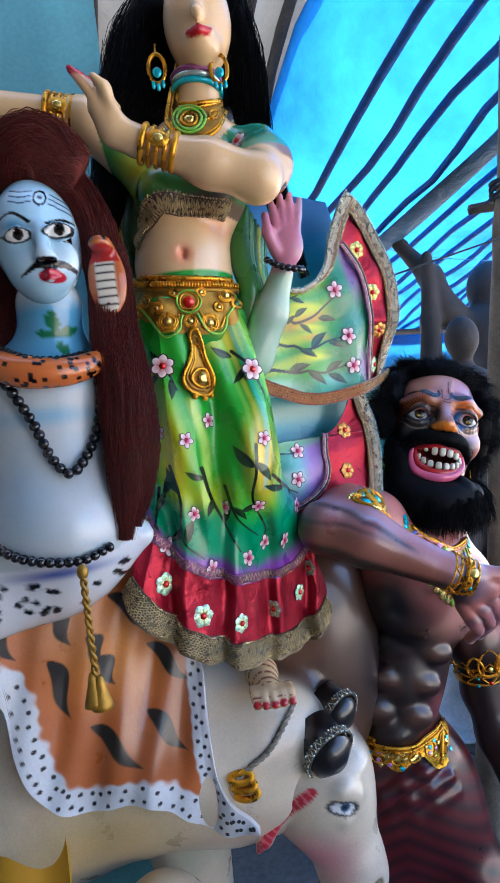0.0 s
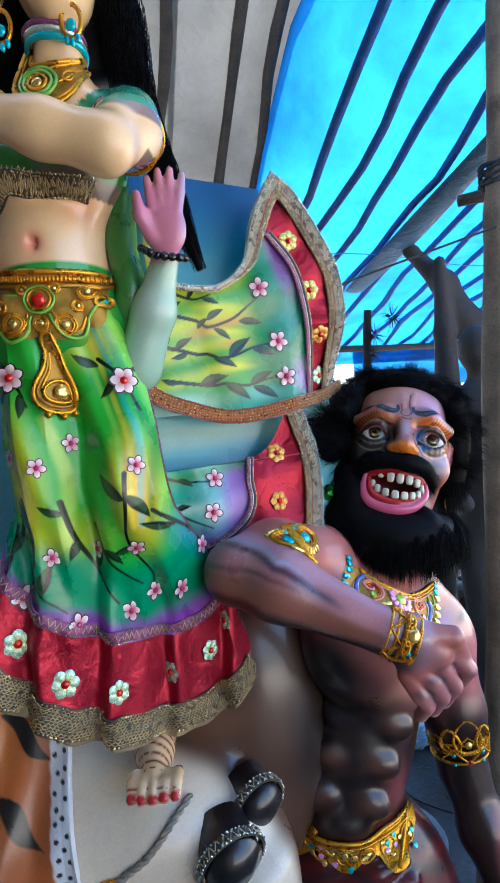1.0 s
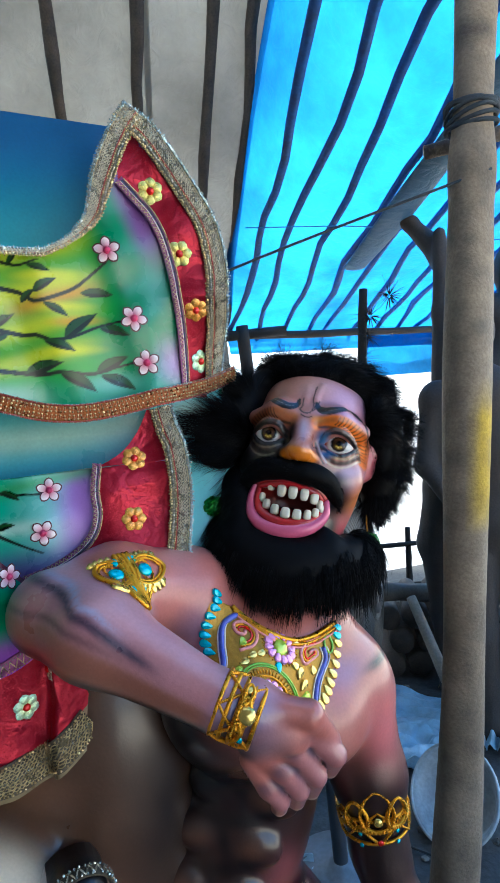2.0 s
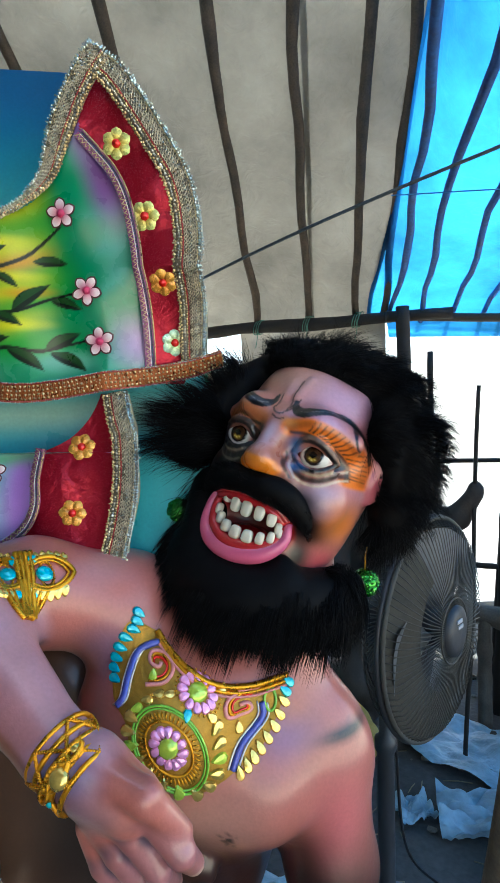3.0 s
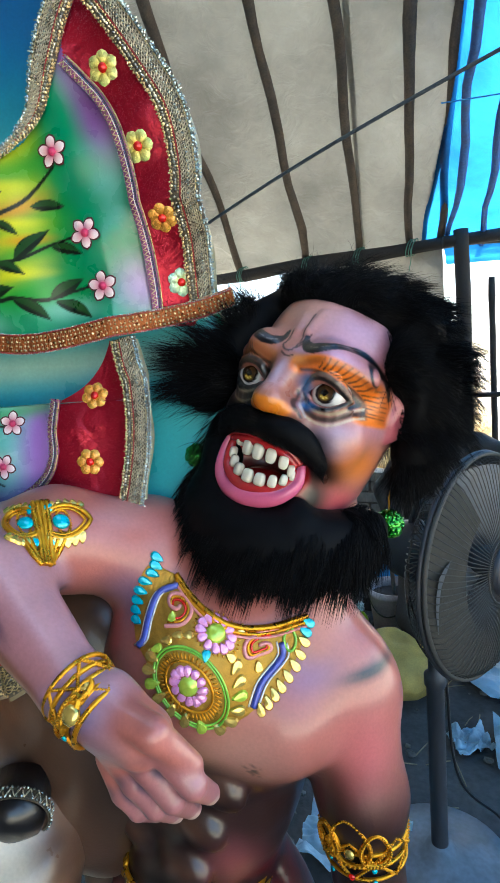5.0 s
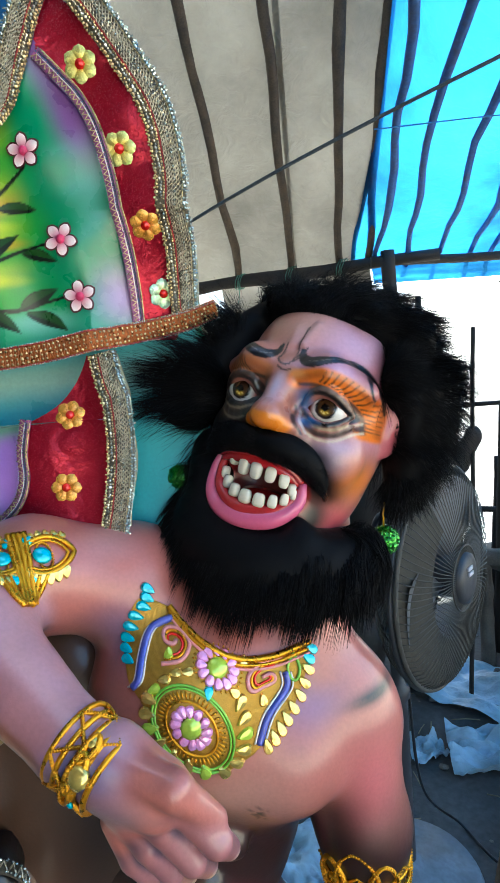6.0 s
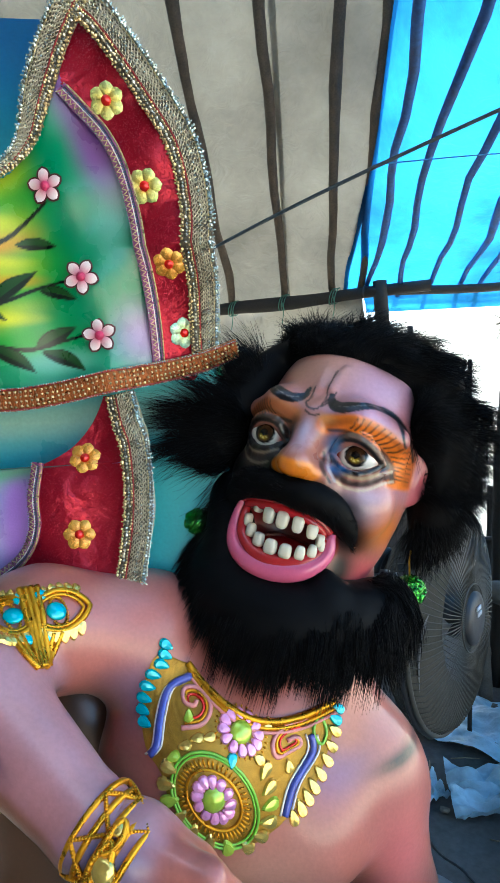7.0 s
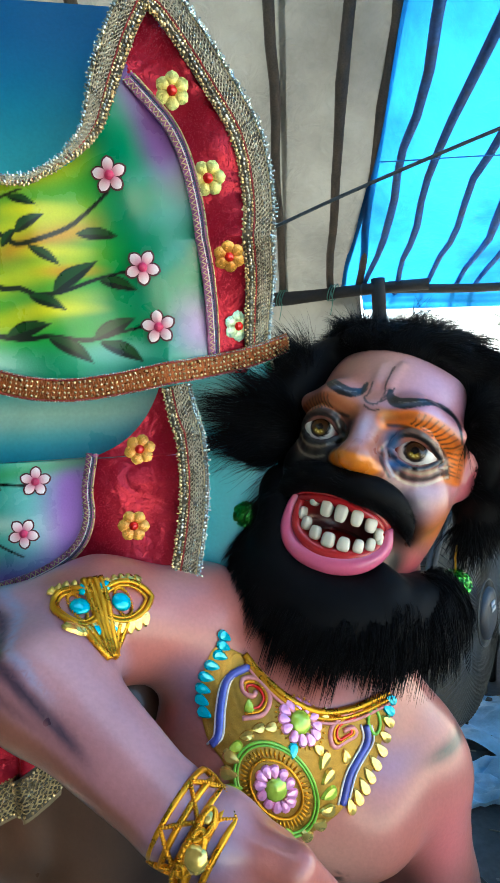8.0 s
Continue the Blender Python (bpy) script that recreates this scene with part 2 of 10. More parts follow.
def sweep_grid(v):
    """Faces of a grid of points (rows, columns, 3)."""
    a, b = v.shape[:2]
    i, j = np.meshgrid(np.arange(a - 1), np.arange(b - 1), indexing="ij")
    k = (i * b + j).ravel()
    return v.reshape(-1, 3), np.stack([k, k + 1, k + b + 1, k + b], 1).tolist()


def lathe(profile, seg=24, at=(0, 0, 0), rot=None):
    """Surface turned about z from (radius, height) pairs."""
    v = np.array([[(r * math.cos(2 * math.pi * s / seg), r * math.sin(2 * math.pi * s / seg), z) for s in range(seg + 1)] for r, z in profile])
    if rot is not None:
        v = v @ np.asarray(rot).T
    return sweep_grid(v + np.asarray(at, float))


def board(c, size, rot=None, bevel=0.1):
    """A box with chamfered edges."""
    s = np.asarray(size, float) / 2
    e = min(s) * bevel * 2
    v, f = [], []
    bm = bmesh.new()
    bmesh.ops.create_cube(bm, size=1)
    for q in bm.verts:
        q.co = Vector((q.co.x * 2 * s[0], q.co.y * 2 * s[1], q.co.z * 2 * s[2]))
    bmesh.ops.bevel(bm, geom=bm.edges[:], offset=e, segments=2, profile=0.6, affect="EDGES")
    bm.verts.ensure_lookup_table()
    v = np.array([q.co[:] for q in bm.verts])
    f = [tuple(w.index for w in q.verts) for q in bm.faces]
    bm.free()
    if rot is not None:
        v = v @ np.asarray(rot).T
    return v + np.asarray(c, float), f


def axes(z, x=(1, 0, 0)):
    """Rotation matrix whose third column is z."""
    z = np.asarray(z, float) / np.linalg.norm(z)
    x = np.asarray(x, float) - z * (z @ np.asarray(x, float))
    if np.linalg.norm(x) < 1e-6:
        x = np.array([0, 1.0, 0]) - z * z[1]
    x /= np.linalg.norm(x)
    return np.stack([x, np.cross(z, x), z], 1)


# ---- sculpting: smoothly blended solids, skinned by surface nets ----
class Clay:
    def __init__(self, lo, hi, h):
        self.lo, self.h = np.asarray(lo, float), h
        self.n = np.ceil((np.asarray(hi, float) - self.lo) / h).astype(int) + 1
        self.f = np.full(self.n, 1.0, np.float32)

    def block(self, lo, hi):
        a = np.clip(np.floor((lo - self.lo) / self.h).astype(int), 0, self.n)
        b = np.clip(np.ceil((hi - self.lo) / self.h).astype(int) + 1, 0, self.n)
        g = [self.lo[k] + self.h * np.arange(a[k], b[k], dtype=np.float32) for k in range(3)]
        return tuple(slice(a[k], b[k]) for k in range(3)), g[0][:, None, None], g[1][None, :, None], g[2][None, None, :]

    def blend(self, sl, d, k, cut):
        a = self.f[sl]
        if cut:
            d = -d
            h = np.maximum(k - np.abs(a - d), 0) / k
            self.f[sl] = np.maximum(a, d) + h * h * k / 4
        else:
            h = np.maximum(k - np.abs(a - d), 0) / k
            self.f[sl] = np.minimum(a, d) - h * h * k / 4

    def cap(self, a, b, ra, rb=None, k=0.02, cut=False):
        """A rounded limb from a to b."""
        rb = ra if rb is None else rb
        a, b = np.asarray(a, float), np.asarray(b, float)
        m = max(ra, rb) + k + 3 * self.h
        sl, x, y, z = self.block(np.minimum(a, b) - m, np.maximum(a, b) + m)
        e = b - a
        t = np.clip(((x - a[0]) * e[0] + (y - a[1]) * e[1] + (z - a[2]) * e[2]) / (e @ e), 0, 1)
        d = np.sqrt((x - a[0] - t * e[0]) ** 2 + (y - a[1] - t * e[1]) ** 2 + (z - a[2] - t * e[2]) ** 2) - (ra + (rb - ra) * t)
        self.blend(sl, d, k, cut)
        return self

    def chain(self, pts, radii, k=0.02, cut=False):
        for i in range(len(pts) - 1):
            self.cap(pts[i], pts[i + 1], radii[i], radii[i + 1], k, cut)
        return self

    def egg(self, c, r, rot=None, k=0.02, cut=False):
        """An ellipsoid."""
        c, r = np.asarray(c, float), np.zeros(3) + r
        m = max(r) + k + 3 * self.h
        sl, x, y, z = self.block(c - m, c + m)
        p = [x - c[0], y - c[1], z - c[2]]
        if rot is not None:
            R = np.asarray(rot)
            p = [p[0] * R[0, j] + p[1] * R[1, j] + p[2] * R[2, j] for j in range(3)]
        k0 = np.sqrt(sum((p[j] / r[j]) ** 2 for j in range(3)))
        k1 = np.sqrt(sum((p[j] / r[j] ** 2) ** 2 for j in range(3))) + 1e-9
        self.blend(sl, k0 * (k0 - 1) / k1, k, cut)
        return self

    def skin(self):
        f, s = self.f, self.f < 0
        n = self.n
        cnt = np.zeros(n - 1, np.int8)
        corner = [(i, j, k) for i in (0, 1) for j in (0, 1) for k in (0, 1)]
        for i, j, k in corner:
            cnt += s[i:n[0] - 1 + i, j:n[1] - 1 + j, k:n[2] - 1 + k]
        cells = np.argwhere((cnt > 0) & (cnt < 8))
        ids = np.full(n - 1, -1, np.int64)
        ids[tuple(cells.T)] = np.arange(len(cells))
        pos, num = np.zeros((len(cells), 3)), np.zeros(len(cells))
        for a in corner:
            for ax in range(3):
                if a[ax]:
                    continue
                b = list(a)
                b[ax] = 1
                va, vb = f[tuple((cells + a).T)], f[tuple((cells + b).T)]
                w = (va < 0) != (vb < 0)
                t = np.where(w, va / np.where(w, va - vb, 1), 0)
                q = np.tile(np.array(a, float), (len(cells), 1))
                q[:, ax] = t
                pos += q * w[:, None]
                num += w
        v = self.lo + self.h * (cells + pos / num[:, None])
        faces = []
        for ax in range(3):
            o1, o2 = [(1, 2), (2, 0), (0, 1)][ax]
            sl0, sl1 = [slice(None)] * 3, [slice(None)] * 3
            sl0[ax], sl1[ax] = slice(0, n[ax] - 1), slice(1, n[ax])
            e = np.argwhere(s[tuple(sl0)] != s[tuple(sl1)])
            e = e[(e[:, o1] > 0) & (e[:, o2] > 0) & (e[:, o1] < n[o1] - 1) & (e[:, o2] < n[o2] - 1)]
            inside = s[tuple(e.T)]
            d1, d2 = np.zeros(3, int), np.zeros(3, int)
            d1[o1], d2[o2] = 1, 1
            q = np.stack([ids[tuple((e - d1 - d2).T)], ids[tuple((e - d2).T)], ids[tuple(e.T)], ids[tuple((e - d1).T)]], 1)
            q[~inside] = q[~inside][:, ::-1]
            faces.append(q)
        return v, np.vstack(faces).tolist()


def mix(c, w, colour):
    """Lay a colour over the paint c with weights w."""
    return c + (np.asarray(colour) - c) * np.clip(w, 0, 1)[:, None]


def spot(v, at, r, hard=1.0):
    """Weights of a soft airbrush spot: 1 at its middle, 0 past r."""
    d = np.linalg.norm((v - np.asarray(at)) / (np.zeros(3) + r), axis=1)
    return np.clip((1 - d) * hard, 0, 1) ** 1.0 if hard != 1.0 else np.clip(1 - d, 0, 1) ** 2 * (3 - 2 * np.clip(1 - d, 0, 1))


def near_line(v, pts):
    """Distance to a line of points (any dimension), and how far along it (0 to 1)."""
    pts = np.asarray(pts, float)
    best, along = np.full(len(v), 9.0), np.zeros(len(v))
    for i in range(len(pts) - 1):
        a, e = pts[i], pts[i + 1] - pts[i]
        t = np.clip(((v - a) @ e) / (e @ e + 1e-12), 0, 1)
        d = np.linalg.norm(v - a - t[:, None] * e, axis=1)
        w = d < best
        best[w], along[w] = d[w], ((i + t) / (len(pts) - 1))[w]
    return best, along


def step(x, a, b):
    t = np.clip((x - a) / (b - a), 0, 1)
    return t * t * (3 - 2 * t)


# ---- the shelter: ground, roof, poles ----
def ground_sheet():
    g = Geo()
    xs = np.concatenate([[-400, -120, -40, -15], np.linspace(-6, 6, 90), [15, 40, 120, 400]])
    ys = np.concatenate([[-400, -120, -40, -12], np.linspace(-3, 9, 90), [15, 40, 120, 400]])
    v = np.array([[(x, y, 0.0) for y in ys] for x in xs])
    for row in v:
        for p in row:
            q = Vector((p[0] * 1.3, p[1] * 1.3, 0))
            p[2] = min(0.0, 0.03 * (noise.noise(q) - 0.35) + 0.008 * noise.noise(q * 7)) - 0.004
    g.add(*sweep_grid(v))
    m = material("packed_earth", tuple(col("474746")), rough=0.85, vary=0.4, scale=2.2, fine=45, bump=0.5, dist=0.01)
    # unseen pale sand outside the shelter, added to bounce warm light in
    N, L = m.node_tree.nodes, m.node_tree.links
    geo, far, rgb, mx = N.new("ShaderNodeNewGeometry"), N.new("ShaderNodeVectorMath"), N.new("ShaderNodeMapRange"), N.new("ShaderNodeMix")
    far.operation = "DISTANCE"
    far.inputs[1].default_value = (0.3, 2.2, 0.0)
    L.new(geo.outputs["Position"], far.inputs[0])
    L.new(far.outputs["Value"], rgb.inputs["Value"])
    rgb.inputs["From Min"].default_value, rgb.inputs["From Max"].default_value = 3.6, 5.0
    mx.data_type = "RGBA"
    p = N["Principled BSDF"]
    inner = p.inputs["Base Color"].links[0].from_socket
    L.new(rgb.outputs[0], mx.inputs["Factor"])
    L.new(inner, mx.inputs["A"])
    mx.inputs["B"].default_value = (*col("c2b39c"), 1)
    L.new(mx.outputs["Result"], p.inputs["Base Color"])
    return tagged(g.put("ground", m), "dark grey packed earth floor with dust, pale sand added outside for bounced light", "ground", kind="structure")


ground_sheet()

EAVE = np.array([0.0, 4.9, 2.3])
BLUE_E, BLUE_D = np.array([0.85, 0.53, 0.0]), np.array([0.285, -0.949, 0.13])
WHITE_E, WHITE_D = np.array([-1.0, -0.13, 0.0]), np.array([0.29, -0.79, 0.54])


def white_edge(t):
    """Where the white sheet ends beside the blue one, along the eave, t up the slope."""
    return np.interp(t, [-0.2, 0.15, 0.7, 1.1, 1.7, 2.3, 2.5, 3.2, 5.0], [0.34, 0.33, 0.26, 0.22, 0.20, 0.16, 0.10, -0.05, -0.45])


def tarp(name, label, e, d, width, length, mat, seed, sag, rows=90):
    """A sheet over its rafters, sagging a little between them; width gives its two edges at each t."""
    g = Geo()
    b = np.linspace(length[0], length[1], 70)
    up = np.cross(e, d)
    up = up / np.linalg.norm(up) * np.sign(up[2])
    v = np.zeros((rows, 70, 3))
    for j, t in enumerate(b):
        s0, s1 = width(t)
        for i, k in enumerate(np.linspace(0, 1, rows)):
            s = s0 + (s1 - s0) * k
            w = noise.noise(Vector((s * 1.7 + seed, t * 0.8, 0))) + 0.5 * noise.noise(Vector((s * 5 + seed, t * 2.2, 3))) + 0.22 * noise.noise(Vector((s * 11 + seed, t * 9, 5)))
            v[i, j] = EAVE + e * s + d * t + up * (0.03 + sag * w)
            if name == "roof_blue":
                # its near edge is drawn up to the white sheet
                tw = np.interp(t, [-0.25, 0, 0.2, 1.15, 1.74, 2.3, 2.6, 2.9, 3.05, 4.7], [-0.15, -0.1, 0.14, 0.68, 1.12, 1.64, 1.92, 2.29, 2.45, 4.3])
                w = float(step(np.array([s]), -0.30, 1.10)[0])
                v[i, j] = v[i, j] * w + (EAVE + WHITE_E * (white_edge(tw) + 0.03) + WHITE_D * tw + (0, 0, 0.03)) * (1 - w)
    g.add(*sweep_grid(v))
    return tagged(g.put(name, mat), label, "tarpaulin", kind="structure")


tarp("roof_blue", "bright blue translucent plastic tarpaulin roof sheet", BLUE_E, BLUE_D, lambda t: (-0.30, 5.2), (-0.25, 4.7), TARP_BLUE, 3, 0.035, 120)
tarp("roof_white", "off-white stained plastic tarpaulin roof sheet", WHITE_E, WHITE_D, lambda t: (white_edge(t), 0.80), (-0.15, 5.0), TARP_WHITE, 9, 0.05, 30)
tarp("roof_white", "off-white stained plastic tarpaulin roof sheet", WHITE_E, WHITE_D, lambda t: (0.768, 6.0), (-0.15, 5.0), TARP_WHITE, 5, 0.05)


def pole_geo(a, b, r0, r1, bend=0.012, seed=0, sides=10, n=26, knots=3):
    """A crooked, knotty round pole."""
    a, b = np.asarray(a, float), np.asarray(b, float)
    t = np.linspace(0, 1, n)[:, None]
    p = a + (b - a) * t
    L = np.linalg.norm(b - a)
    for i in range(n):
        q = Vector((i * L / n * 1.6 + seed * 7.3, seed * 1.7, 0))
        p[i] += np.array([noise.noise(q), noise.noise(q + Vector((0, 9, 0))), noise.noise(q + Vector((0, 0, 9)))]) * bend * min(1, L)
    r = r0 + (r1 - r0) * t[:, 0]
    rng = random.Random(seed)
    for _ in range(knots):
        c, w = rng.random(), 0.02 + 0.02 * rng.random()
        r = r * (1 + 0.22 * np.exp(-((t[:, 0] - c) / w) ** 2))
    return Geo().add(*tube(p, r, sides))


def rafter(a, b, r0, r1, seed, mat=WOOD_DARK):
    ob = pole_geo(a, b, r0, r1, 0.05, seed).put("rafter", mat)
    return tagged(ob, "crooked dark wooden rafter pole under the tarpaulin", "rafter", "roof rafters")


for i in range(1, 20):
    s = -0.42 + i * 0.235 + 0.02 * math.sin(i * 2.1)
    a = EAVE + BLUE_E * s - BLUE_D * 0.3
    rafter(a, EAVE + BLUE_E * (-0.48 + i * 0.175 + 0.02 * math.sin(i * 1.7)) + BLUE_D * 5.8, 0.017, 0.021, 20 + i, POLE_BLUE_LIT)
for i, s in enumerate((0.25, 0.46, 0.84, 1.24, 1.80, 2.4, 2.95, 3.5, 4.1)):
    a = EAVE + WHITE_E * s - WHITE_D * 0.1
    rafter(a, EAVE + WHITE_E * (s + 0.03 * math.sin(i * 2.3)) + WHITE_D * 4.9, 0.026, 0.032, 60 + i, POLE_BROWN)


def beam(a, b, r, seed, label="dark round wooden eave beam tied across the rafters"):
    return tagged(pole_geo(a, b, r, r * 0.9, 0.02, seed).put("beam", WOOD_DARK), label, "beam", "eave beams")


beam(EAVE + WHITE_E * 4.8 + (0, 0, -0.05), EAVE - WHITE_E * 0.25 + (0, 0, -0.05), 0.045, 5)
beam(EAVE + (-0.2, -0.1, -0.06), EAVE + BLUE_E * 5.2 + (0, 0, -0.06), 0.032, 6)


def post(x, y, top, r0, r1, mat, label, seed, lean=(0, 0)):
    ob = pole_geo((x, y, -0.02), (x + lean[0], y + lean[1], top), r0, r1, 0.02, seed, 14, 40, 5).put("post", mat)
    return tagged(ob, label, "post", "shelter posts")


post(-0.10, 4.86, 2.32, 0.06, 0.05, WOOD_DARK, "dark wooden corner post under the eave beam", 3)
POLE_X, POLE_Y = 0.84, 1.82


# ---- the bearded demon statue ----
EYE_MID = np.array([0.4715, 1.356, 1.459])
HX = np.array([0.963, -0.073, -0.257])
HX /= np.linalg.norm(HX)
HZ = np.array([0.25, 0.19, 0.95])
HZ -= HX * (HX @ HZ)
HZ /= np.linalg.norm(HZ)
HY = np.cross(HZ, HX)
HEAD = np.stack([HX, HY, HZ], 1)      # columns: to its left, back, up


def head_to_world(p):
    return EYE_MID + (np.asarray(p, float) * 1.04 + (0, 0.021, 0)) @ HEAD.T


def demon_head(g):
    """Face with brows, sockets, nose, open mouth with lips and teeth, in slots 0 paint, 1 gloss."""
    c = Clay((-0.15, -0.08, -0.24), (0.15, 0.24, 0.18), 0.0019)
    c.egg((0, 0.108, 0.028), (0.104, 0.124, 0.124))
    c.egg((0, 0.080, -0.06), (0.096, 0.094, 0.13), k=0.04)
    c.egg((0, 0.05, -0.15), (0.066, 0.056, 0.05), k=0.04)
    for s in (-1, 1):
        c.egg((s * 0.064, 0.020, -0.052), (0.036, 0.030, 0.036), k=0.03)
        c.chain([(s * 0.014, -0.014, 0.030), (s * 0.046, -0.012, 0.038), (s * 0.088, 0.020, 0.028)], [0.012, 0.015, 0.012], k=0.024)
        c.egg((s * 0.0545, -0.026, -0.001), (0.030, 0.028, 0.022), k=0.012, cut=True)
        lid = [(s * (0.0545 - 0.026), -0.012, -0.003), (s * (0.0545 - 0.010), -0.0185, 0.0150), (s * (0.0545 + 0.010), -0.0165, 0.0150), (s * (0.0545 + 0.028), 0.001, -0.002)]
        c.chain(spl(lid, 9), [0.0035, 0.005, 0.0062, 0.0068, 0.007, 0.0068, 0.0062, 0.005, 0.0035], k=0.004)
        low = [(s * (0.0545 - 0.026), -0.012, -0.005), (s * (0.0545 - 0.008), -0.0175, -0.0190), (s * (0.0545 + 0.012), -0.013, -0.0190), (s * (0.0545 + 0.028), 0.001, -0.004)]
        c.chain(spl(low, 8), [0.003, 0.0038, 0.0042, 0.0045, 0.0045, 0.0042, 0.004, 0.003], k=0.003)
        for dz, dy, rr in ((-0.0285, -0.014, 0.0032), (-0.038, -0.010, 0.0034)):
            bag = [(s * 0.024, dy - 0.002, dz + 0.012), (s * 0.044, dy - 0.002, dz), (s * 0.066, dy + 0.006, dz + 0.001), (s * 0.086, dy + 0.020, dz + 0.016)]
            c.chain(spl(bag, 8), [rr * k for k in (0.5, 0.8, 1, 1, 1, 1, 0.8, 0.5)], k=0.007)
        c.chain([(s * 0.104, 0.082, 0.014), (s * 0.110, 0.092, 0.004), (s * 0.110, 0.098, -0.020), (s * 0.102, 0.086, -0.036)], [0.008, 0.010, 0.009, 0.007], k=0.008)
        c.egg((s * 0.106, 0.092, -0.012), (0.008, 0.018, 0.026), k=0.008)
        c.egg((s * 0.0175, -0.029, -0.031), (0.0135, 0.014, 0.0110), k=0.008)
        c.chain([(s * 0.018, -0.026, -0.022), (s * 0.034, -0.012, -0.042), (s * 0.058, 0.006, -0.068)], [0.004, 0.007, 0.006], k=0.014)
    c.chain([(0, -0.010, 0.034), (0, -0.026, 0.004), (0, -0.044, -0.020)], [0.011, 0.0115, 0.0155], k=0.016)
    c.egg((0, -0.046, -0.025), (0.0165, 0.0125, 0.0135), k=0.01)
    c.chain([(-0.009, 0.004, 0.085), (-0.007, -0.008, 0.062), (-0.011, -0.014, 0.046)], [0.0025, 0.003, 0.003], k=0.008)
    c.chain([(0.014, 0.004, 0.092), (0.008, -0.008, 0.065), (0.010, -0.014, 0.046)], [0.0025, 0.003, 0.003], k=0.008)
    c.egg((-0.006, -0.026, -0.106), (0.058, 0.064, 0.042), k=0.010, cut=True)
    v, f = c.skin()
    x, y, z = v.T
    xz = v[:, [0, 2]]
    front = (y < 0.10) * 1.0
    p = np.tile(col("ad7264"), (len(v), 1))
    p = mix(p, spot(v, (0.06, 0.02, 0.085), (0.10, 0.12, 0.06)) * 0.85, col("b795b4"))
    p = mix(p, spot(v, (0.0, 0.0, 0.095), (0.06, 0.10, 0.04)) * 0.7, col("bb8a78"))
    p = mix(p, spot(v, (-0.06, 0.02, 0.085), (0.07, 0.1, 0.05)) * 0.7, col("a8705a"))
    p = mix(p, spot(v, (0.098, 0.05, 0.045), (0.05, 0.09, 0.06)) * 0.7, col("b4717a"))
    p = mix(p, spot(v, (0.05, -0.02, 0.040), (0.06, 0.05, 0.018)) * 0.6, col("a98fc4"))
    p = mix(p, spot(v, (0.09, 0.05, -0.03), (0.05, 0.08, 0.05)) * 0.8, col("b98394"))
    p = mix(p, spot(v, (0.092, 0.045, -0.075), (0.05, 0.09, 0.05)) * 0.95, col("cc7427"))
    p = mix(p, spot(v, (0.088, 0.05, -0.135), (0.06, 0.09, 0.05)) * 1.0, col("aa464e"))
    # pale cheek highlight painted into the colour
    p = mix(p, spot(v, (0.060, 0.0, -0.058), (0.045, 0.06, 0.030)) * 1.0, col("c2aecb"))
    p = mix(p, spot(v, (0.076, 0.0, -0.040), (0.030, 0.05, 0.016)) * 0.7, col("b7a2bd"))
    # one cheek's shade painted into the colour, and the airbrushed black round the moustache
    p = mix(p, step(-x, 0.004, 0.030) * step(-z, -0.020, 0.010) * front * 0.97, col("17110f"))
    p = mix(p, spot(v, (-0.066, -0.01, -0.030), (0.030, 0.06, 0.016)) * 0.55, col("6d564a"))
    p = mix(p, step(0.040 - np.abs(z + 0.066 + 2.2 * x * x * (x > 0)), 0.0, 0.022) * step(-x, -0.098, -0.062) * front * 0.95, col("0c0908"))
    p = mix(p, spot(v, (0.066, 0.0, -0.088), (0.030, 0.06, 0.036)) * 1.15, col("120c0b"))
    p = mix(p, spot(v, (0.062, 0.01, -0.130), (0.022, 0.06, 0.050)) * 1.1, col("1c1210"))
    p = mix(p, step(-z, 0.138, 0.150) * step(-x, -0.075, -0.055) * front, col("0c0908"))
    for s, base, low, up in ((1, 1.0, [(0.022, 0.0215), (0.0448, 0.0240), (0.0676, 0.0180), (0.0835, 0.0065), (0.0915, -0.0165)], [(0.016, 0.026), (0.046, 0.0365), (0.066, 0.0375), (0.0865, 0.0300), (0.0985, 0.0140), (0.1005, -0.0150)]),
                             (-1, 0.75, [(-0.024, 0.021), (-0.045, 0.022), (-0.066, 0.017), (-0.080, 0.006), (-0.087, -0.010)], [(-0.022, 0.028), (-0.046, 0.037), (-0.066, 0.037), (-0.086, 0.028), (-0.096, 0.010), (-0.098, -0.008)])):
        L0, L1 = spl(low, 40), spl(up, 40)
        d, _ = near_line(xz, (L0 + L1) / 2)
        p = mix(p, step(-d, -0.0135, -0.0075) * front * base, col("e0761a") if s > 0 else col("a4602c"))
        d, _ = near_line(xz, L1 + (0, -0.003))
        p = mix(p, step(-d, -0.006, -0.001) * front * 0.5 * base, col("8a3c14"))
        lash = np.zeros(len(v))
        for i in range(15):
            k = int((0.26 + 0.72 * i / 14) * 39)
            a, b = L0[k], L1[min(39, k + 2)]
            d, al = near_line(xz, spl([a + (b - a) * 0.10, (a + b) / 2 + (0.0016 * s, -0.001), b], 6))
            lash = np.maximum(lash, step(-d, -0.0013, -0.0004) * (1 - 0.3 * al))
        p = mix(p, lash * front * 0.92, col("1c0d06"))
        # lid folds
        d, _ = near_line(xz, L0 + (0, -0.0025))
        p = mix(p, step(-d, -0.0030, -0.0006) * front * 0.85, col("2a1a14"))
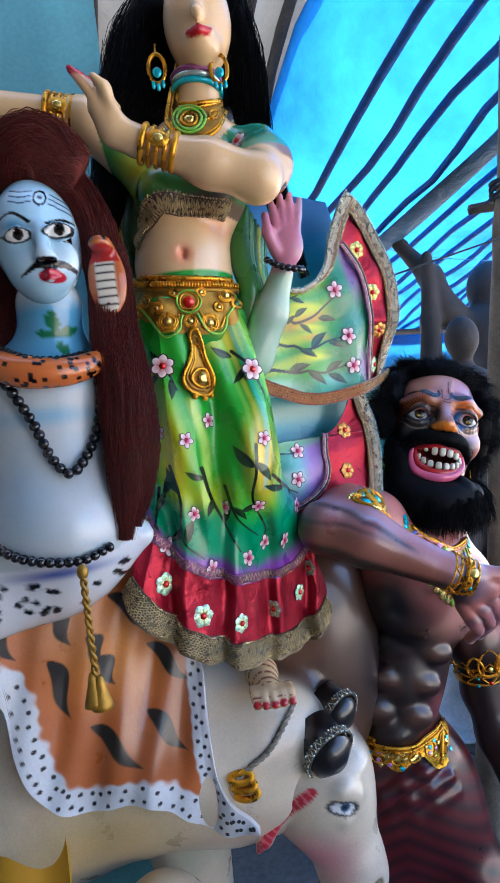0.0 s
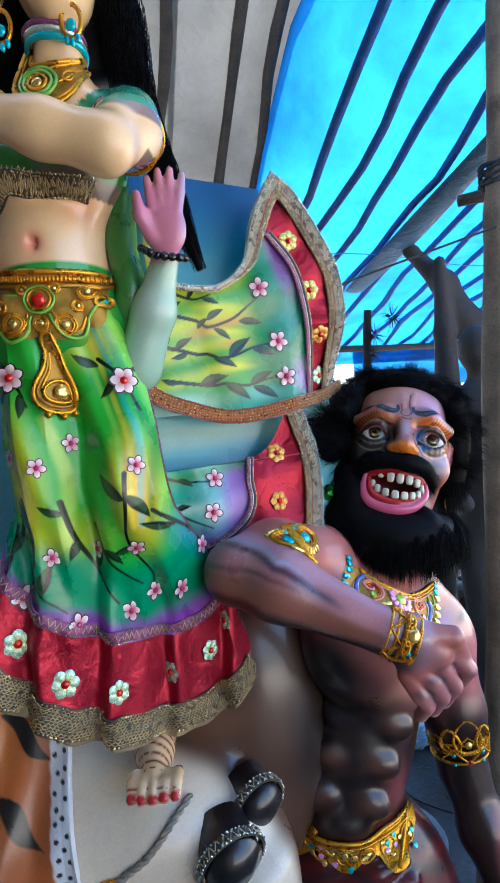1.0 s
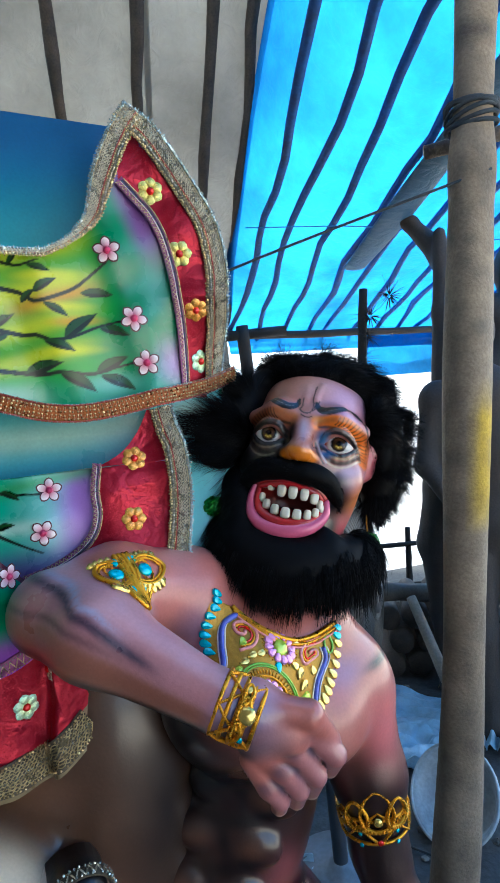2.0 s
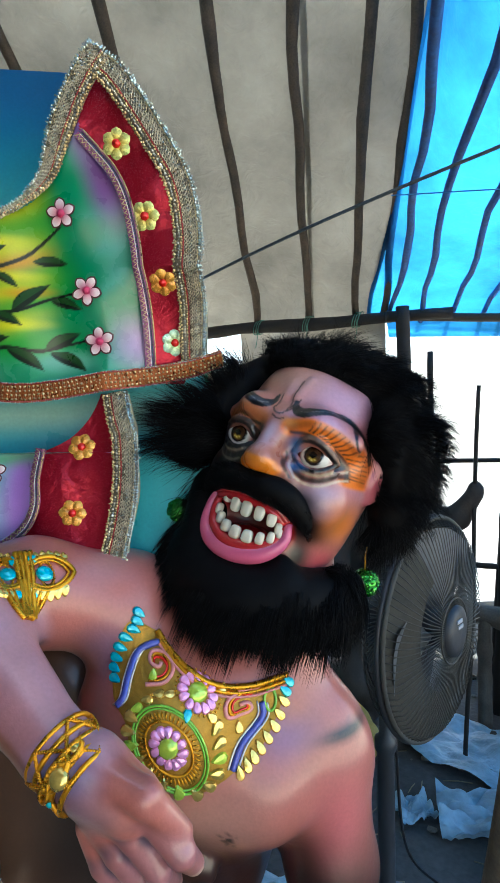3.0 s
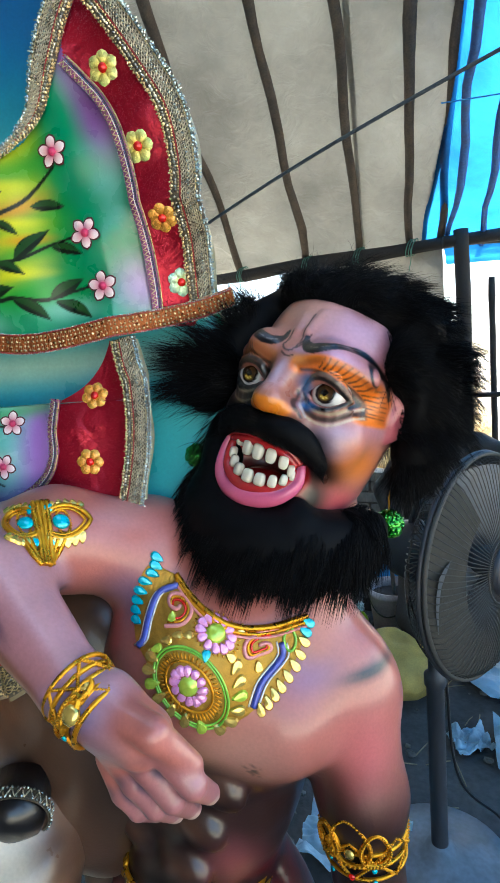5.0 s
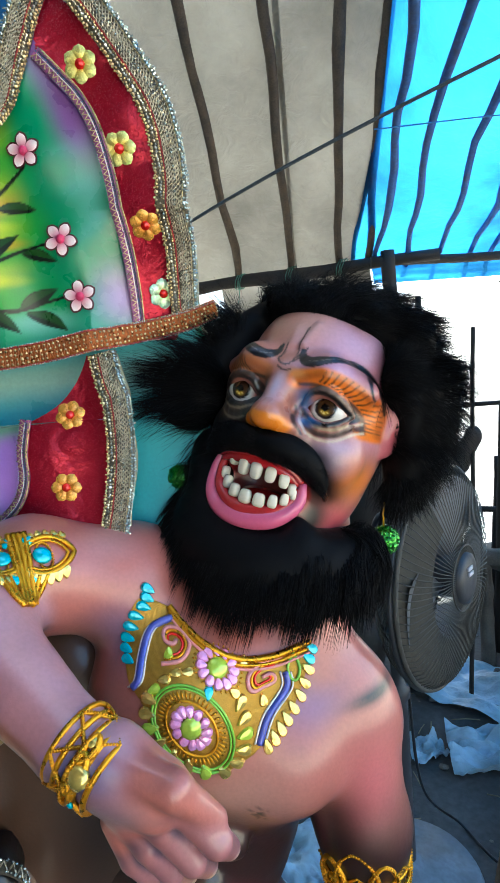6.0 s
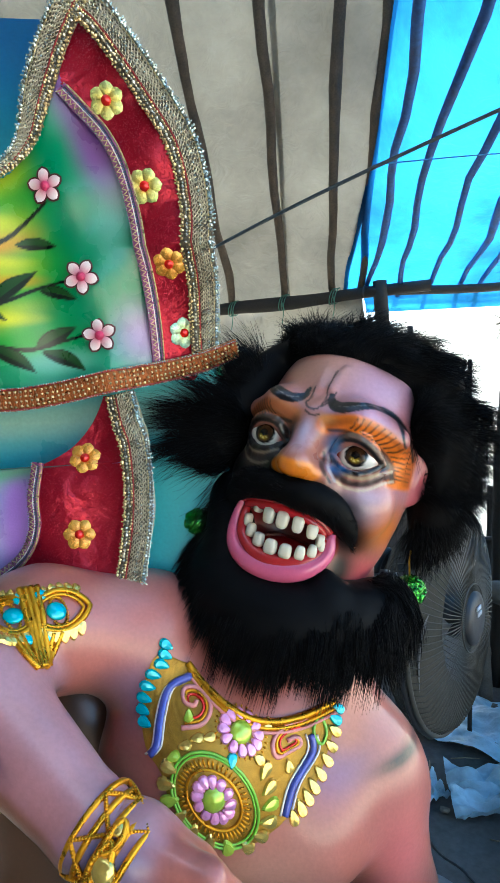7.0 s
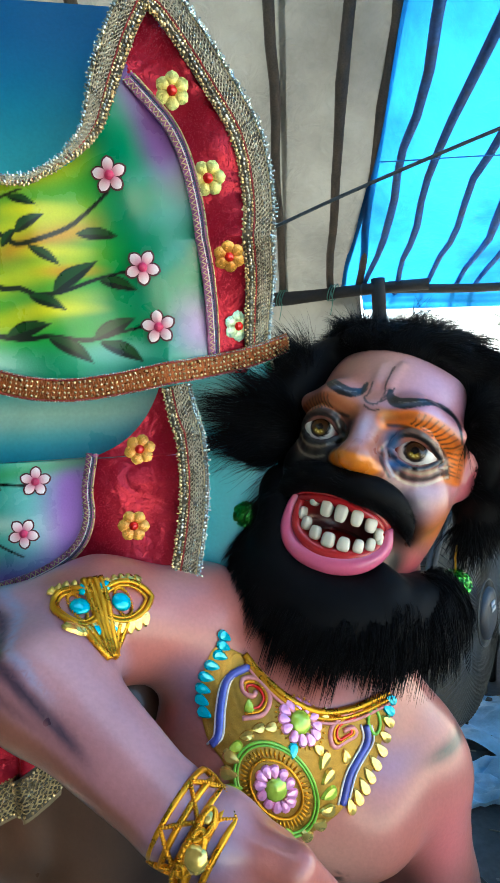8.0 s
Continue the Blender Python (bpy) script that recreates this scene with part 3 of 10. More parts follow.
        d, _ = near_line(xz, spl([(s * 0.027, 0.006), (s * 0.044, 0.0185), (s * 0.064, 0.0165), (s * 0.082, 0.0)], 16))
        p = mix(p, step(-d, -0.0040, -0.0012) * (y < 0.03), col("6d5b50") if s > 0 else col("3c3028"))
        d, _ = near_line(xz, spl([(s * 0.027, -0.002), (s * 0.042, 0.0125), (s * 0.064, 0.0120), (s * 0.083, -0.003)], 16))
        p = mix(p, step(-d, -0.0034, -0.0014) * (y < 0.03), col("0d0908"))
        d, _ = near_line(xz, spl([(s * 0.030, -0.009), (s * 0.046, -0.0185), (s * 0.066, -0.0185), (s * 0.083, -0.005)], 16))
        p = mix(p, step(-d, -0.0046, -0.0014) * (y < 0.03), col("15110f") if s > 0 else col("0d0a0a"))
        d, _ = near_line(xz, spl([(s * 0.034, -0.016), (s * 0.050, -0.0235), (s * 0.070, -0.0225), (s * 0.088, -0.008)], 16))
        p = mix(p, step(-d, -0.0024, -0.0007) * (y < 0.03) * (0.9 if s > 0 else 0.35), col("b9a88c"))
        d, _ = near_line(xz, spl([(s * 0.036, -0.022), (s * 0.052, -0.0305), (s * 0.072, -0.028), (s * 0.090, -0.012)], 16))
        p = mix(p, step(-d, -0.0050, -0.0012) * (y < 0.03) * 0.9, col("231b1c"))
        d, _ = near_line(xz, spl([(s * 0.040, -0.032), (s * 0.056, -0.037), (s * 0.074, -0.034), (s * 0.092, -0.018)], 16))
        p = mix(p, step(-d, -0.0022, -0.0006) * (y < 0.03) * (0.8 if s > 0 else 0.3), col("c6b59a"))
    # blue round the inner corner, violet nose with a dark side line, orange tip
    p = mix(p, spot(v, (0.030, -0.016, 0.004), (0.016, 0.04, 0.024)) * 1.1, col("3a76ac"))
    p = mix(p, spot(v, (0.040, -0.018, -0.020), (0.020, 0.04, 0.009)) * 1.0, col("2d66a6"))
    p = mix(p, spot(v, (0.0, -0.03, 0.006), (0.017, 0.045, 0.038)) * 1.1, col("b09aae"))
    # the nose's unlit side, painted dark like the cheek
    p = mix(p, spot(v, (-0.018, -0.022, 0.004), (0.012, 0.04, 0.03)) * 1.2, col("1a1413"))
    for pts, w, c0 in (([(0.020, -0.006), (0.026, -0.020), (0.038, -0.036)], 0.0022, "1a1416"), ([(0.025, -0.008), (0.031, -0.020), (0.042, -0.033)], 0.0018, "c9bfc4")):
        d, _ = near_line(xz, spl(pts, 8))
        p = mix(p, step(-d, -w, -w * 0.3) * (y < 0.0) * 0.85, col(c0))
    p = mix(p, spot(v, (0.018, -0.012, 0.030), (0.020, 0.04, 0.010)) * 0.8, col("caa06a"))
    p = mix(p, step(-np.linalg.norm((v - (0.0, -0.044, -0.031)) / (0.032, 0.028, 0.0130), axis=1), -1.12, -0.82), col("e0801e"))
    p = mix(p, spot(v, (-0.014, -0.050, -0.024), (0.018, 0.03, 0.009)) * 0.6, col("f0a04a"))
    # brows, and the lines drawn up the forehead
    for pts, ws in (([(0.0115, 0.0580), (0.0155, 0.0500), (0.028, 0.0455), (0.048, 0.0500), (0.064, 0.0560), (0.078, 0.0520), (0.090, 0.0400), (0.097, 0.0250), (0.1005, 0.0100)], [0.0030, 0.0062, 0.0068, 0.0050, 0.0036, 0.0022, 0.0016, 0.0012, 0.0008]),
                    ([(-0.0175, 0.0610), (-0.0190, 0.0500), (-0.032, 0.0450), (-0.050, 0.0500), (-0.066, 0.0570), (-0.082, 0.0520), (-0.092, 0.0380)], [0.0024, 0.0058, 0.0066, 0.0062, 0.0040, 0.0016, 0.0008])):
        d, al = near_line(xz, spl(pts, 48))
        w = np.interp(al, np.linspace(0, 1, len(ws)), ws)
        p = mix(p, step(w - d, -0.0007, 0.0007) * front, col("070506"))
        # a thin grey highlight painted along each brow
        d, al = near_line(xz, spl(pts, 48)[8:26] + (0, 0.0010))
        p = mix(p, step(-d, -0.0008, -0.0002) * front * 0.35, col("8d8378"))
    for pts in ([(0.006, 0.088), (0.0045, 0.066), (0.0080, 0.050), (0.0050, 0.040), (0.001, 0.0375)], [(-0.011, 0.064), (-0.0095, 0.050), (-0.0120, 0.043), (-0.0060, 0.038), (0.001, 0.0375)],
                [(-0.009, 0.034), (0.001, 0.0305), (0.009, 0.033)], [(0.0150, 0.062), (0.0125, 0.050), (0.0085, 0.043)]):
        d, _ = near_line(xz, spl(pts, 16))
        p = mix(p, step(-d, -0.0017, -0.0006) * front * 0.9, col("2a1410"))
    p = mix(p, step(x, 0.100, 0.106) * step(0.05 - np.abs(z + 0.01), 0.0, 0.01) * 0.9, col("b0525c"))
    mouth = step(-np.linalg.norm((xz - (-0.006, -0.106)) / (0.060, 0.044), axis=1), -1.08, -0.98) * (y < 0.07)
    p = mix(p, mouth, col("a3141a"))
    p = mix(p, mouth * step(y, -0.002, 0.03), col("6a0c10"))
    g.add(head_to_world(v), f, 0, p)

    def lips(pts, rad, colour):
        n = 34
        q, ff = tube(head_to_world(spl(pts, n)), np.interp(np.linspace(0, 1, n), np.linspace(0, 1, len(rad)), rad), 12)
        g.add(q, ff, 1, colour)
    lips([(-0.062, -0.014, -0.082), (-0.045, -0.024, -0.074), (-0.0155, -0.031, -0.071), (0.009, -0.031, -0.071), (0.034, -0.025, -0.077), (0.050, -0.014, -0.090)], [0.0045, 0.0060, 0.0065, 0.0060, 0.0045], col("a52a30"))
    lips([(-0.061, -0.013, -0.080), (-0.065, -0.014, -0.102), (-0.060, -0.018, -0.128), (-0.042, -0.023, -0.143), (-0.012, -0.028, -0.1475), (0.018, -0.027, -0.1425), (0.040, -0.022, -0.131), (0.053, -0.015, -0.112), (0.051, -0.013, -0.090)],
         [0.0040, 0.0070, 0.0100, 0.0125, 0.0130, 0.0115, 0.0085, 0.0050], col("cf5f84"))
    lips([(-0.055, -0.014, -0.088), (-0.054, -0.017, -0.106), (-0.046, -0.022, -0.122), (-0.024, -0.029, -0.133), (0.0, -0.031, -0.135), (0.024, -0.027, -0.130), (0.042, -0.020, -0.118), (0.048, -0.014, -0.098)], [0.005, 0.0075, 0.0085, 0.0075, 0.005], col("b3262c"))
    lips([(-0.056, -0.015, -0.086), (-0.040, -0.025, -0.0815), (-0.0155, -0.032, -0.0785), (0.009, -0.032, -0.0785), (0.033, -0.026, -0.0830), (0.046, -0.016, -0.094)], [0.0045, 0.0062, 0.0066, 0.0062, 0.0045], col("a81c22"))
    v, f = ball((0, 0, 0), (0.036, 0.034, 0.014), 16, 9)
    g.add(head_to_world(v + (-0.004, 0.012, -0.124)), f, 1, col("8c1216"))

    def tooth(x, z, w, h, up):
        v, f = ball((0, 0, 0), 1, 14, 11)
        v = np.sign(v) * np.abs(v) ** 0.62 * 0.92
        v = v * np.stack([w * (1 + 0.10 * up * v[:, 2]), np.full(len(v), 0.0058), np.full(len(v), h)], 1)
        a = math.atan(16 * x)
        v = np.stack([v[:, 0] * math.cos(a) - v[:, 1] * math.sin(a), v[:, 0] * math.sin(a) + v[:, 1] * math.cos(a), v[:, 2]], 1)
        shade = np.tile(col("d9d2bf"), (len(v), 1))
        shade = mix(shade, step(v[:, 2] * up, h * 0.35, h) * 0.8, col("c2a184"))
        g.add(head_to_world(v + (x, -0.036 + 8 * x * x, z)), f, 1, shade)
    for x, z, w, h in ((-0.0470, -0.0815, 0.0046, 0.0075), (-0.0345, -0.0830, 0.0060, 0.0085), (-0.0165, -0.0880, 0.0076, 0.0108), (0.0010, -0.0885, 0.0078, 0.0110), (0.0186, -0.0885, 0.0073, 0.0104), (0.0338, -0.0915, 0.0070, 0.0096), (0.0430, -0.0995, 0.0048, 0.0082)):
        tooth(x, z, w, h, 1)
    for x, z, w, h in ((-0.0470, -0.1030, 0.0040, 0.0085), (-0.0375, -0.1120, 0.0060, 0.0088), (-0.0225, -0.1180, 0.0072, 0.0088), (-0.0050, -0.1205, 0.0082, 0.0094), (0.0125, -0.1200, 0.0078, 0.0090), (0.0275, -0.1175, 0.0062, 0.0086), (0.0385, -0.1125, 0.0056, 0.0080), (0.0455, -0.1045, 0.0036, 0.0070)):
        tooth(x, z, w, h, -1)
    for s in (-1, 1):
        v, f = ball((0, 0, 0), 1, 44, 44)
        v = v[:, [0, 2, 1]] * (1, -1, 1)
        cx, cz = s * 0.06, 0.04
        r = np.hypot(v[:, 0] - cx, (v[:, 2] - cz) * 0.80)
        shade = np.tile(col("e6e2dc"), (len(v), 1))
        shade = mix(shade, step(-s * v[:, 0], 0.45, 0.75), col("b0504a"))
        shade = mix(shade, step(s * v[:, 0], 0.72, 0.95) * 0.6, col("b98a80"))
        shade = mix(shade, step(-r, -0.50, -0.47), col("0b0808"))
        shade = mix(shade, step(-r, -0.42, -0.37), col("3d2614"))
        shade = mix(shade, spot(np.stack([v[:, 0] - cx, v[:, 2] - cz, 0 * r], 1), (0.0, -0.24, 0), (0.30, 0.24, 1)) * (r < 0.42), col("c9a428"))
        shade = mix(shade, step(-r, -0.17, -0.14), col("060405"))
        for dx, dz, q in ((-0.02, -0.30, 0.07), (0.14, -0.24, 0.05), (-0.15, -0.26, 0.05)):
            shade = mix(shade, step(-np.hypot(v[:, 0] - cx - dx, v[:, 2] - cz - dz), -q, -q * 0.6), col("e8d67a"))
        g.add(head_to_world(v * (0.0262, 0.0205, 0.0200) + (s * 0.0545, 0.0025, -0.0015)), f, 1, shade)


TX = np.array([0.94, 0.0, -0.34])
TZ = np.array([0.34, 0.06, 0.94])
TORSO = np.stack([TX / np.linalg.norm(TX), np.cross(TZ, TX) / np.linalg.norm(np.cross(TZ, TX)), TZ / np.linalg.norm(TZ)], 1)


def demon_statue():
    g = Geo()
    demon_head(g)
    c = Clay((-0.02, 0.93, -0.01), (0.72, 1.62, 1.42), 0.0062)
    c.cap((0.45, 1.44, 1.28), (0.41, 1.40, 1.13), 0.07, 0.085)
    c.egg((0.37, 1.40, 1.06), (0.165, 0.115, 0.16), TORSO, k=0.05)
    c.egg((0.435, 1.338, 1.015), (0.092, 0.075, 0.085), TORSO, k=0.035)
    c.egg((0.315, 1.335, 1.075), (0.085, 0.07, 0.08), TORSO, k=0.035)
    c.egg((0.332, 1.306, 1.08), (0.13, 0.11, 0.13), np.array([[0.783, 0.622, 0], [0.622, -0.783, 0], [0, 0, 1.0]]), k=0.035)
    c.chain([(0.345, 1.40, 0.98), (0.29, 1.39, 0.84), (0.245, 1.38, 0.70)], [0.128, 0.118, 0.125], k=0.05)
    for row, (x, y, z) in enumerate([(0.325, 1.283, 0.925), (0.29, 1.276, 0.855), (0.262, 1.268, 0.785)]):
        for s in (-1, 1):
            c.egg((x + s * 0.042, y + 0.004, z - s * 0.012), (0.046, 0.022, 0.033), TORSO, k=0.006)
    c.egg((0.25, 1.272, 0.735), (0.06, 0.03, 0.035), k=0.02)
    # folded arm
    c.egg((0.262, 1.315, 1.225), (0.082, 0.078, 0.078), k=0.05)
    c.chain([(0.25, 1.28, 1.24), (0.19, 1.20, 1.27), (0.128, 1.135, 1.27)], [0.07, 0.066, 0.05], k=0.03)
    c.chain([(0.128, 1.13, 1.265), (0.20, 1.105, 1.245), (0.35, 1.085, 1.165)], [0.05, 0.055, 0.035], k=0.03)
    c.chain([(0.355, 1.085, 1.165), (0.388, 1.085, 1.155)], [0.033, 0.03], k=0.015)
    hand = Clay((0.33, 1.03, 0.97), (0.52, 1.20, 1.21), 0.003)
    hand.chain([(0.375, 1.085, 1.158), (0.39, 1.09, 1.15), (0.43, 1.102, 1.122)], [0.030, 0.0325, 0.0315], k=0.02)
    hand.chain([(0.385, 1.10, 1.13), (0.40, 1.11, 1.085)], [0.03, 0.026], k=0.02)
    knuckles = [(0.456, 1.106, 1.112), (0.438, 1.10, 1.092), (0.420, 1.098, 1.072), (0.400, 1.10, 1.052)]
    tips = [(0.470, 1.15, 1.040), (0.444, 1.148, 1.014), (0.424, 1.143, 1.004), (0.402, 1.138, 1.0)]
    for i in range(4):
        a, b = np.array(knuckles[i]), np.array(tips[i])
        mid = (a + b) / 2 + (0.018 - 0.003 * i, -0.014, 0.004)
        hand.chain([(0.402 - 0.006 * i, 1.10, 1.128 - 0.014 * i), a, mid, b], [0.0175, 0.0160, 0.0142 - 0.001 * i, 0.0112], k=0.0025)
    hand.chain([(0.41, 1.085, 1.155), (0.458, 1.09, 1.142), (0.478, 1.118, 1.098)], [0.019, 0.0165, 0.012], k=0.006)
    # hanging arm
    c.egg((0.50, 1.425, 1.03), (0.075, 0.075, 0.08), k=0.05)
    c.chain([(0.508, 1.425, 1.0), (0.518, 1.425, 0.86), (0.522, 1.425, 0.73)], [0.066, 0.061, 0.047], k=0.03)
    c.chain([(0.522, 1.425, 0.73), (0.545, 1.40, 0.62), (0.575, 1.355, 0.46)], [0.047, 0.05, 0.032], k=0.03)
    c.egg((0.585, 1.34, 0.40), (0.028, 0.04, 0.055), k=0.02)
    for i in range(4):
        c.chain([(0.58, 1.31 + 0.018 * i, 0.37), (0.59, 1.30 + 0.02 * i, 0.32), (0.575, 1.295 + 0.02 * i, 0.29)], [0.012, 0.011, 0.009], k=0.008)
    # cloth and legs
    c.egg((0.24, 1.385, 0.63), (0.155, 0.125, 0.12), k=0.04)
    c.chain([(0.16, 1.38, 0.58), (0.13, 1.32, 0.32), (0.12, 1.36, 0.06)], [0.115, 0.085, 0.05], k=0.04)
    c.chain([(0.32, 1.39, 0.58), (0.42, 1.32, 0.33), (0.40, 1.40, 0.06)], [0.115, 0.085, 0.05], k=0.04)
    c.egg((0.27, 1.365, 0.50), (0.20, 0.125, 0.24), k=0.05)
    for i in range(9):
        a = np.array([0.36 + 0.012 * i, 1.262 + 0.006 * i, 0.665 - 0.042 * i])
        c.chain(spl([a, a + (-0.10, -0.012, -0.030), a + (-0.19, 0.004, -0.100), a + (-0.25, 0.04, -0.190)], 7), [0.012, 0.020, 0.022, 0.022, 0.021, 0.018, 0.012], k=0.010)
    for x in (0.12, 0.40):
        c.egg((x, 1.30, 0.03), (0.045, 0.11, 0.04), k=0.03)
    v, f = c.skin()
    v2, f2 = hand.skin()
    f = list(f) + [tuple(int(k) + len(v) for k in w) for w in f2]
    v = np.concatenate([v, v2])
    p = np.tile(col("b36b60"), (len(v), 1))
    z, x, y = v[:, 2], v[:, 0], v[:, 1]
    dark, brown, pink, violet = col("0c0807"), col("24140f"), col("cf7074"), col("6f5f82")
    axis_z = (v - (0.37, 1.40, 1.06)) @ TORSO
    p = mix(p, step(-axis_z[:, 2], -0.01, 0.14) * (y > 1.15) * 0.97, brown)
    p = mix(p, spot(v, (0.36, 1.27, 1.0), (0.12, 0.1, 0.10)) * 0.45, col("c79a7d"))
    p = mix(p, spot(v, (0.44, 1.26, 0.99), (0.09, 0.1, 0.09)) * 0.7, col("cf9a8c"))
    # dark airbrushed flank and pec underside, with shade painted in
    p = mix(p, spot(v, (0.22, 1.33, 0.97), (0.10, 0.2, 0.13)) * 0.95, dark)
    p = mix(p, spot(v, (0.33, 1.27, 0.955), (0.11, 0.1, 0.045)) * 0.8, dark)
    # crease shade painted between the belly muscles, their crowns paler
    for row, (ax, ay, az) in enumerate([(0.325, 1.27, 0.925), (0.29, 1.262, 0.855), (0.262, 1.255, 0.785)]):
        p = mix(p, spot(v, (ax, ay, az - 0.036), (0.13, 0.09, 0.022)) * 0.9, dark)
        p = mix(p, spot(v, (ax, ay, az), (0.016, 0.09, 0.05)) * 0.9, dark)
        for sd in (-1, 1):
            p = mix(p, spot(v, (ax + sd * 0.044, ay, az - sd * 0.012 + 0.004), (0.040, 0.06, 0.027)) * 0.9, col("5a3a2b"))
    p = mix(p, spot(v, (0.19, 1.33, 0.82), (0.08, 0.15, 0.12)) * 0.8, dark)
    p = mix(p, spot(v, (0.365, 1.32, 0.78), (0.05, 0.1, 0.09)) * 0.8, col("8c4a4c"))
    p = mix(p, spot(v, (0.55, 1.37, 0.97), (0.06, 0.08, 0.1)) * 0.7, pink)
    p = mix(p, spot(v, (0.50, 1.40, 0.80), (0.09, 0.12, 0.10)) * 0.9, dark)
    p = mix(p, spot(v, (0.50, 1.40, 0.70), (0.07, 0.12, 0.12)) * 0.8, dark)
    p = mix(p, spot(v, (0.475, 1.36, 0.93), (0.03, 0.08, 0.12)) * 0.8, col("7c4a48"))
    p = mix(p, spot(v, (0.57, 1.36, 0.6), (0.03, 0.08, 0.12)) * 0.7, pink)
    p = mix(p, spot(v, (0.46, 1.36, 1.10), (0.05, 0.12, 0.05)) * 0.5, violet)
    # brushed bands along the folded forearm: hgt runs across it, from -1 below to 1 above
    bone = [(0.128, 1.13, 1.265), (0.20, 1.105, 1.245), (0.35, 1.085, 1.165)]
    arm, along = near_line(v, bone)
    arm_w = step(-arm, -0.085, -0.06)
    line = spl(bone, 30)
    rel = v - line[np.clip((along * 29).astype(int), 0, 29)]
    hgt = rel @ np.array([0.36, 0.26, 0.895]) / np.interp(along, [0, 0.5, 1], [0.050, 0.055, 0.035])
    bulge = 0.10 * np.sin(along * 4)
    p = mix(p, arm_w * 0.8, col("a5747c"))
    # lit upper side, shaded underside and a pale highlight are painted in too
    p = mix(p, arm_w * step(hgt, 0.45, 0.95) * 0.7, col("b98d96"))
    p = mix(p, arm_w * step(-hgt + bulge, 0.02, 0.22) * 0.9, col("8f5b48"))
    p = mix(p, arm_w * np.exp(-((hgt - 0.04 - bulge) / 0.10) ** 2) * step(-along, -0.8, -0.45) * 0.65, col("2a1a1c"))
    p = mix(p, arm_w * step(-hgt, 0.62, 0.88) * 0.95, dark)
    streak = hgt - np.interp(along, [0, 0.35, 0.8, 1], [0.85, 0.62, 0.18, 0.1])
    p = mix(p, arm_w * np.exp(-(streak / 0.13) ** 2) * step(-along, -0.85, -0.7) * 0.9, col("191d38"))
    p = mix(p, arm_w * np.exp(-((streak - 0.22) / 0.07) ** 2) * step(-along, -0.7, -0.5) * 0.7, col("8f9cc0"))
    p = mix(p, spot(v, (0.10, 1.13, 1.29), (0.06, 0.07, 0.06)) * 0.8, col("5d4644"))
    p = mix(p, spot(v, (0.385, 1.06, 1.16), (0.06, 0.05, 0.04)) * 0.9, col("4b5f8e"))
    p = mix(p, spot(v, (0.41, 1.07, 1.12), (0.05, 0.05, 0.035)) * 0.6, col("b58a7c"))
    p = mix(p, spot(v, (0.40, 1.07, 1.125), (0.055, 0.06, 0.045)) * 0.75, col("7d647c"))
    d, _ = near_line(v, [(0.555, 1.36, 1.115), (0.575, 1.36, 1.108), (0.60, 1.37, 1.09)])
    p = mix(p, step(-d, -0.026, -0.006) * 0.75, col("3a2c3c"))
    p = mix(p, spot(v, (0.475, 1.36, 1.12), (0.035, 0.08, 0.05)) * 0.8, col("5d4a70"))
    p = mix(p, spot(v, (0.472, 1.33, 0.965), (0.025, 0.06, 0.07)) * 0.7, col("83342e"))
    # dark lines put shade into the gaps between the fingers
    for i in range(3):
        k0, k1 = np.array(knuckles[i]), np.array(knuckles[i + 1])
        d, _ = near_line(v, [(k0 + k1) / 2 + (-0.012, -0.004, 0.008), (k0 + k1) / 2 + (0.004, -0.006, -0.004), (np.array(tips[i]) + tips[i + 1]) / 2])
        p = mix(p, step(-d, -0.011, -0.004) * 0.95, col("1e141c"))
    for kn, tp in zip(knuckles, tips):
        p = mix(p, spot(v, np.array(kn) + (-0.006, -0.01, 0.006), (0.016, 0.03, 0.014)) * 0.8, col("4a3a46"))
        d, _ = near_line(v, [kn, (np.array(kn) + tp) / 2 + (0.018, -0.014, 0.004), tp])
        p = mix(p, step(-d, -0.024, -0.012) * 0.35, col("8d7488"))
        p = mix(p, step(-np.linalg.norm(v - (np.array(tp) + (0.006, -0.006, -0.004)), axis=1), -0.012, -0.008), col("c9b0a2"))
    # shade under the folded arm painted into the skin, shoulder top paler
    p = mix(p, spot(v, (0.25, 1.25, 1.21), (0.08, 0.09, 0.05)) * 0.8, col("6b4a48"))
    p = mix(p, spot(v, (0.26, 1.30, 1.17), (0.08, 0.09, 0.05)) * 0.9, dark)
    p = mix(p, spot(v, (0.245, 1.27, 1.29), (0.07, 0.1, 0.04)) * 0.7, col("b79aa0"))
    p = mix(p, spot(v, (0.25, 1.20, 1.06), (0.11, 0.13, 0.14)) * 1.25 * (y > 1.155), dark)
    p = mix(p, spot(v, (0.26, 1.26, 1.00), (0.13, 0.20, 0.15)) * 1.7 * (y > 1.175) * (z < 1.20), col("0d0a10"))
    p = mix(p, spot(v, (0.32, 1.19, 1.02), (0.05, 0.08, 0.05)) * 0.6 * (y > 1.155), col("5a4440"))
    p = mix(p, spot(v, (0.550, 1.40, 1.075), (0.055, 0.10, 0.015)) * 1.2, col("14101f"))
    p = mix(p, spot(v, (0.495, 1.34, 1.085), (0.05, 0.10, 0.035)) * 0.6, col("7a6090"))
    p = mix(p, spot(v, (0.30, 1.22, 1.20), (0.05, 0.08, 0.06)) * 0.7, col("7f6a86"))
    d = np.linalg.norm(v[:, [0, 2]] - (0.440, 0.968), axis=1) * 1.0
    p = mix(p, step(-d, -0.006, -0.003) * (y < 1.3), col("3a2420"))
    ang = np.arctan2(v[:, 2] - 0.968, v[:, 0] - 0.440)
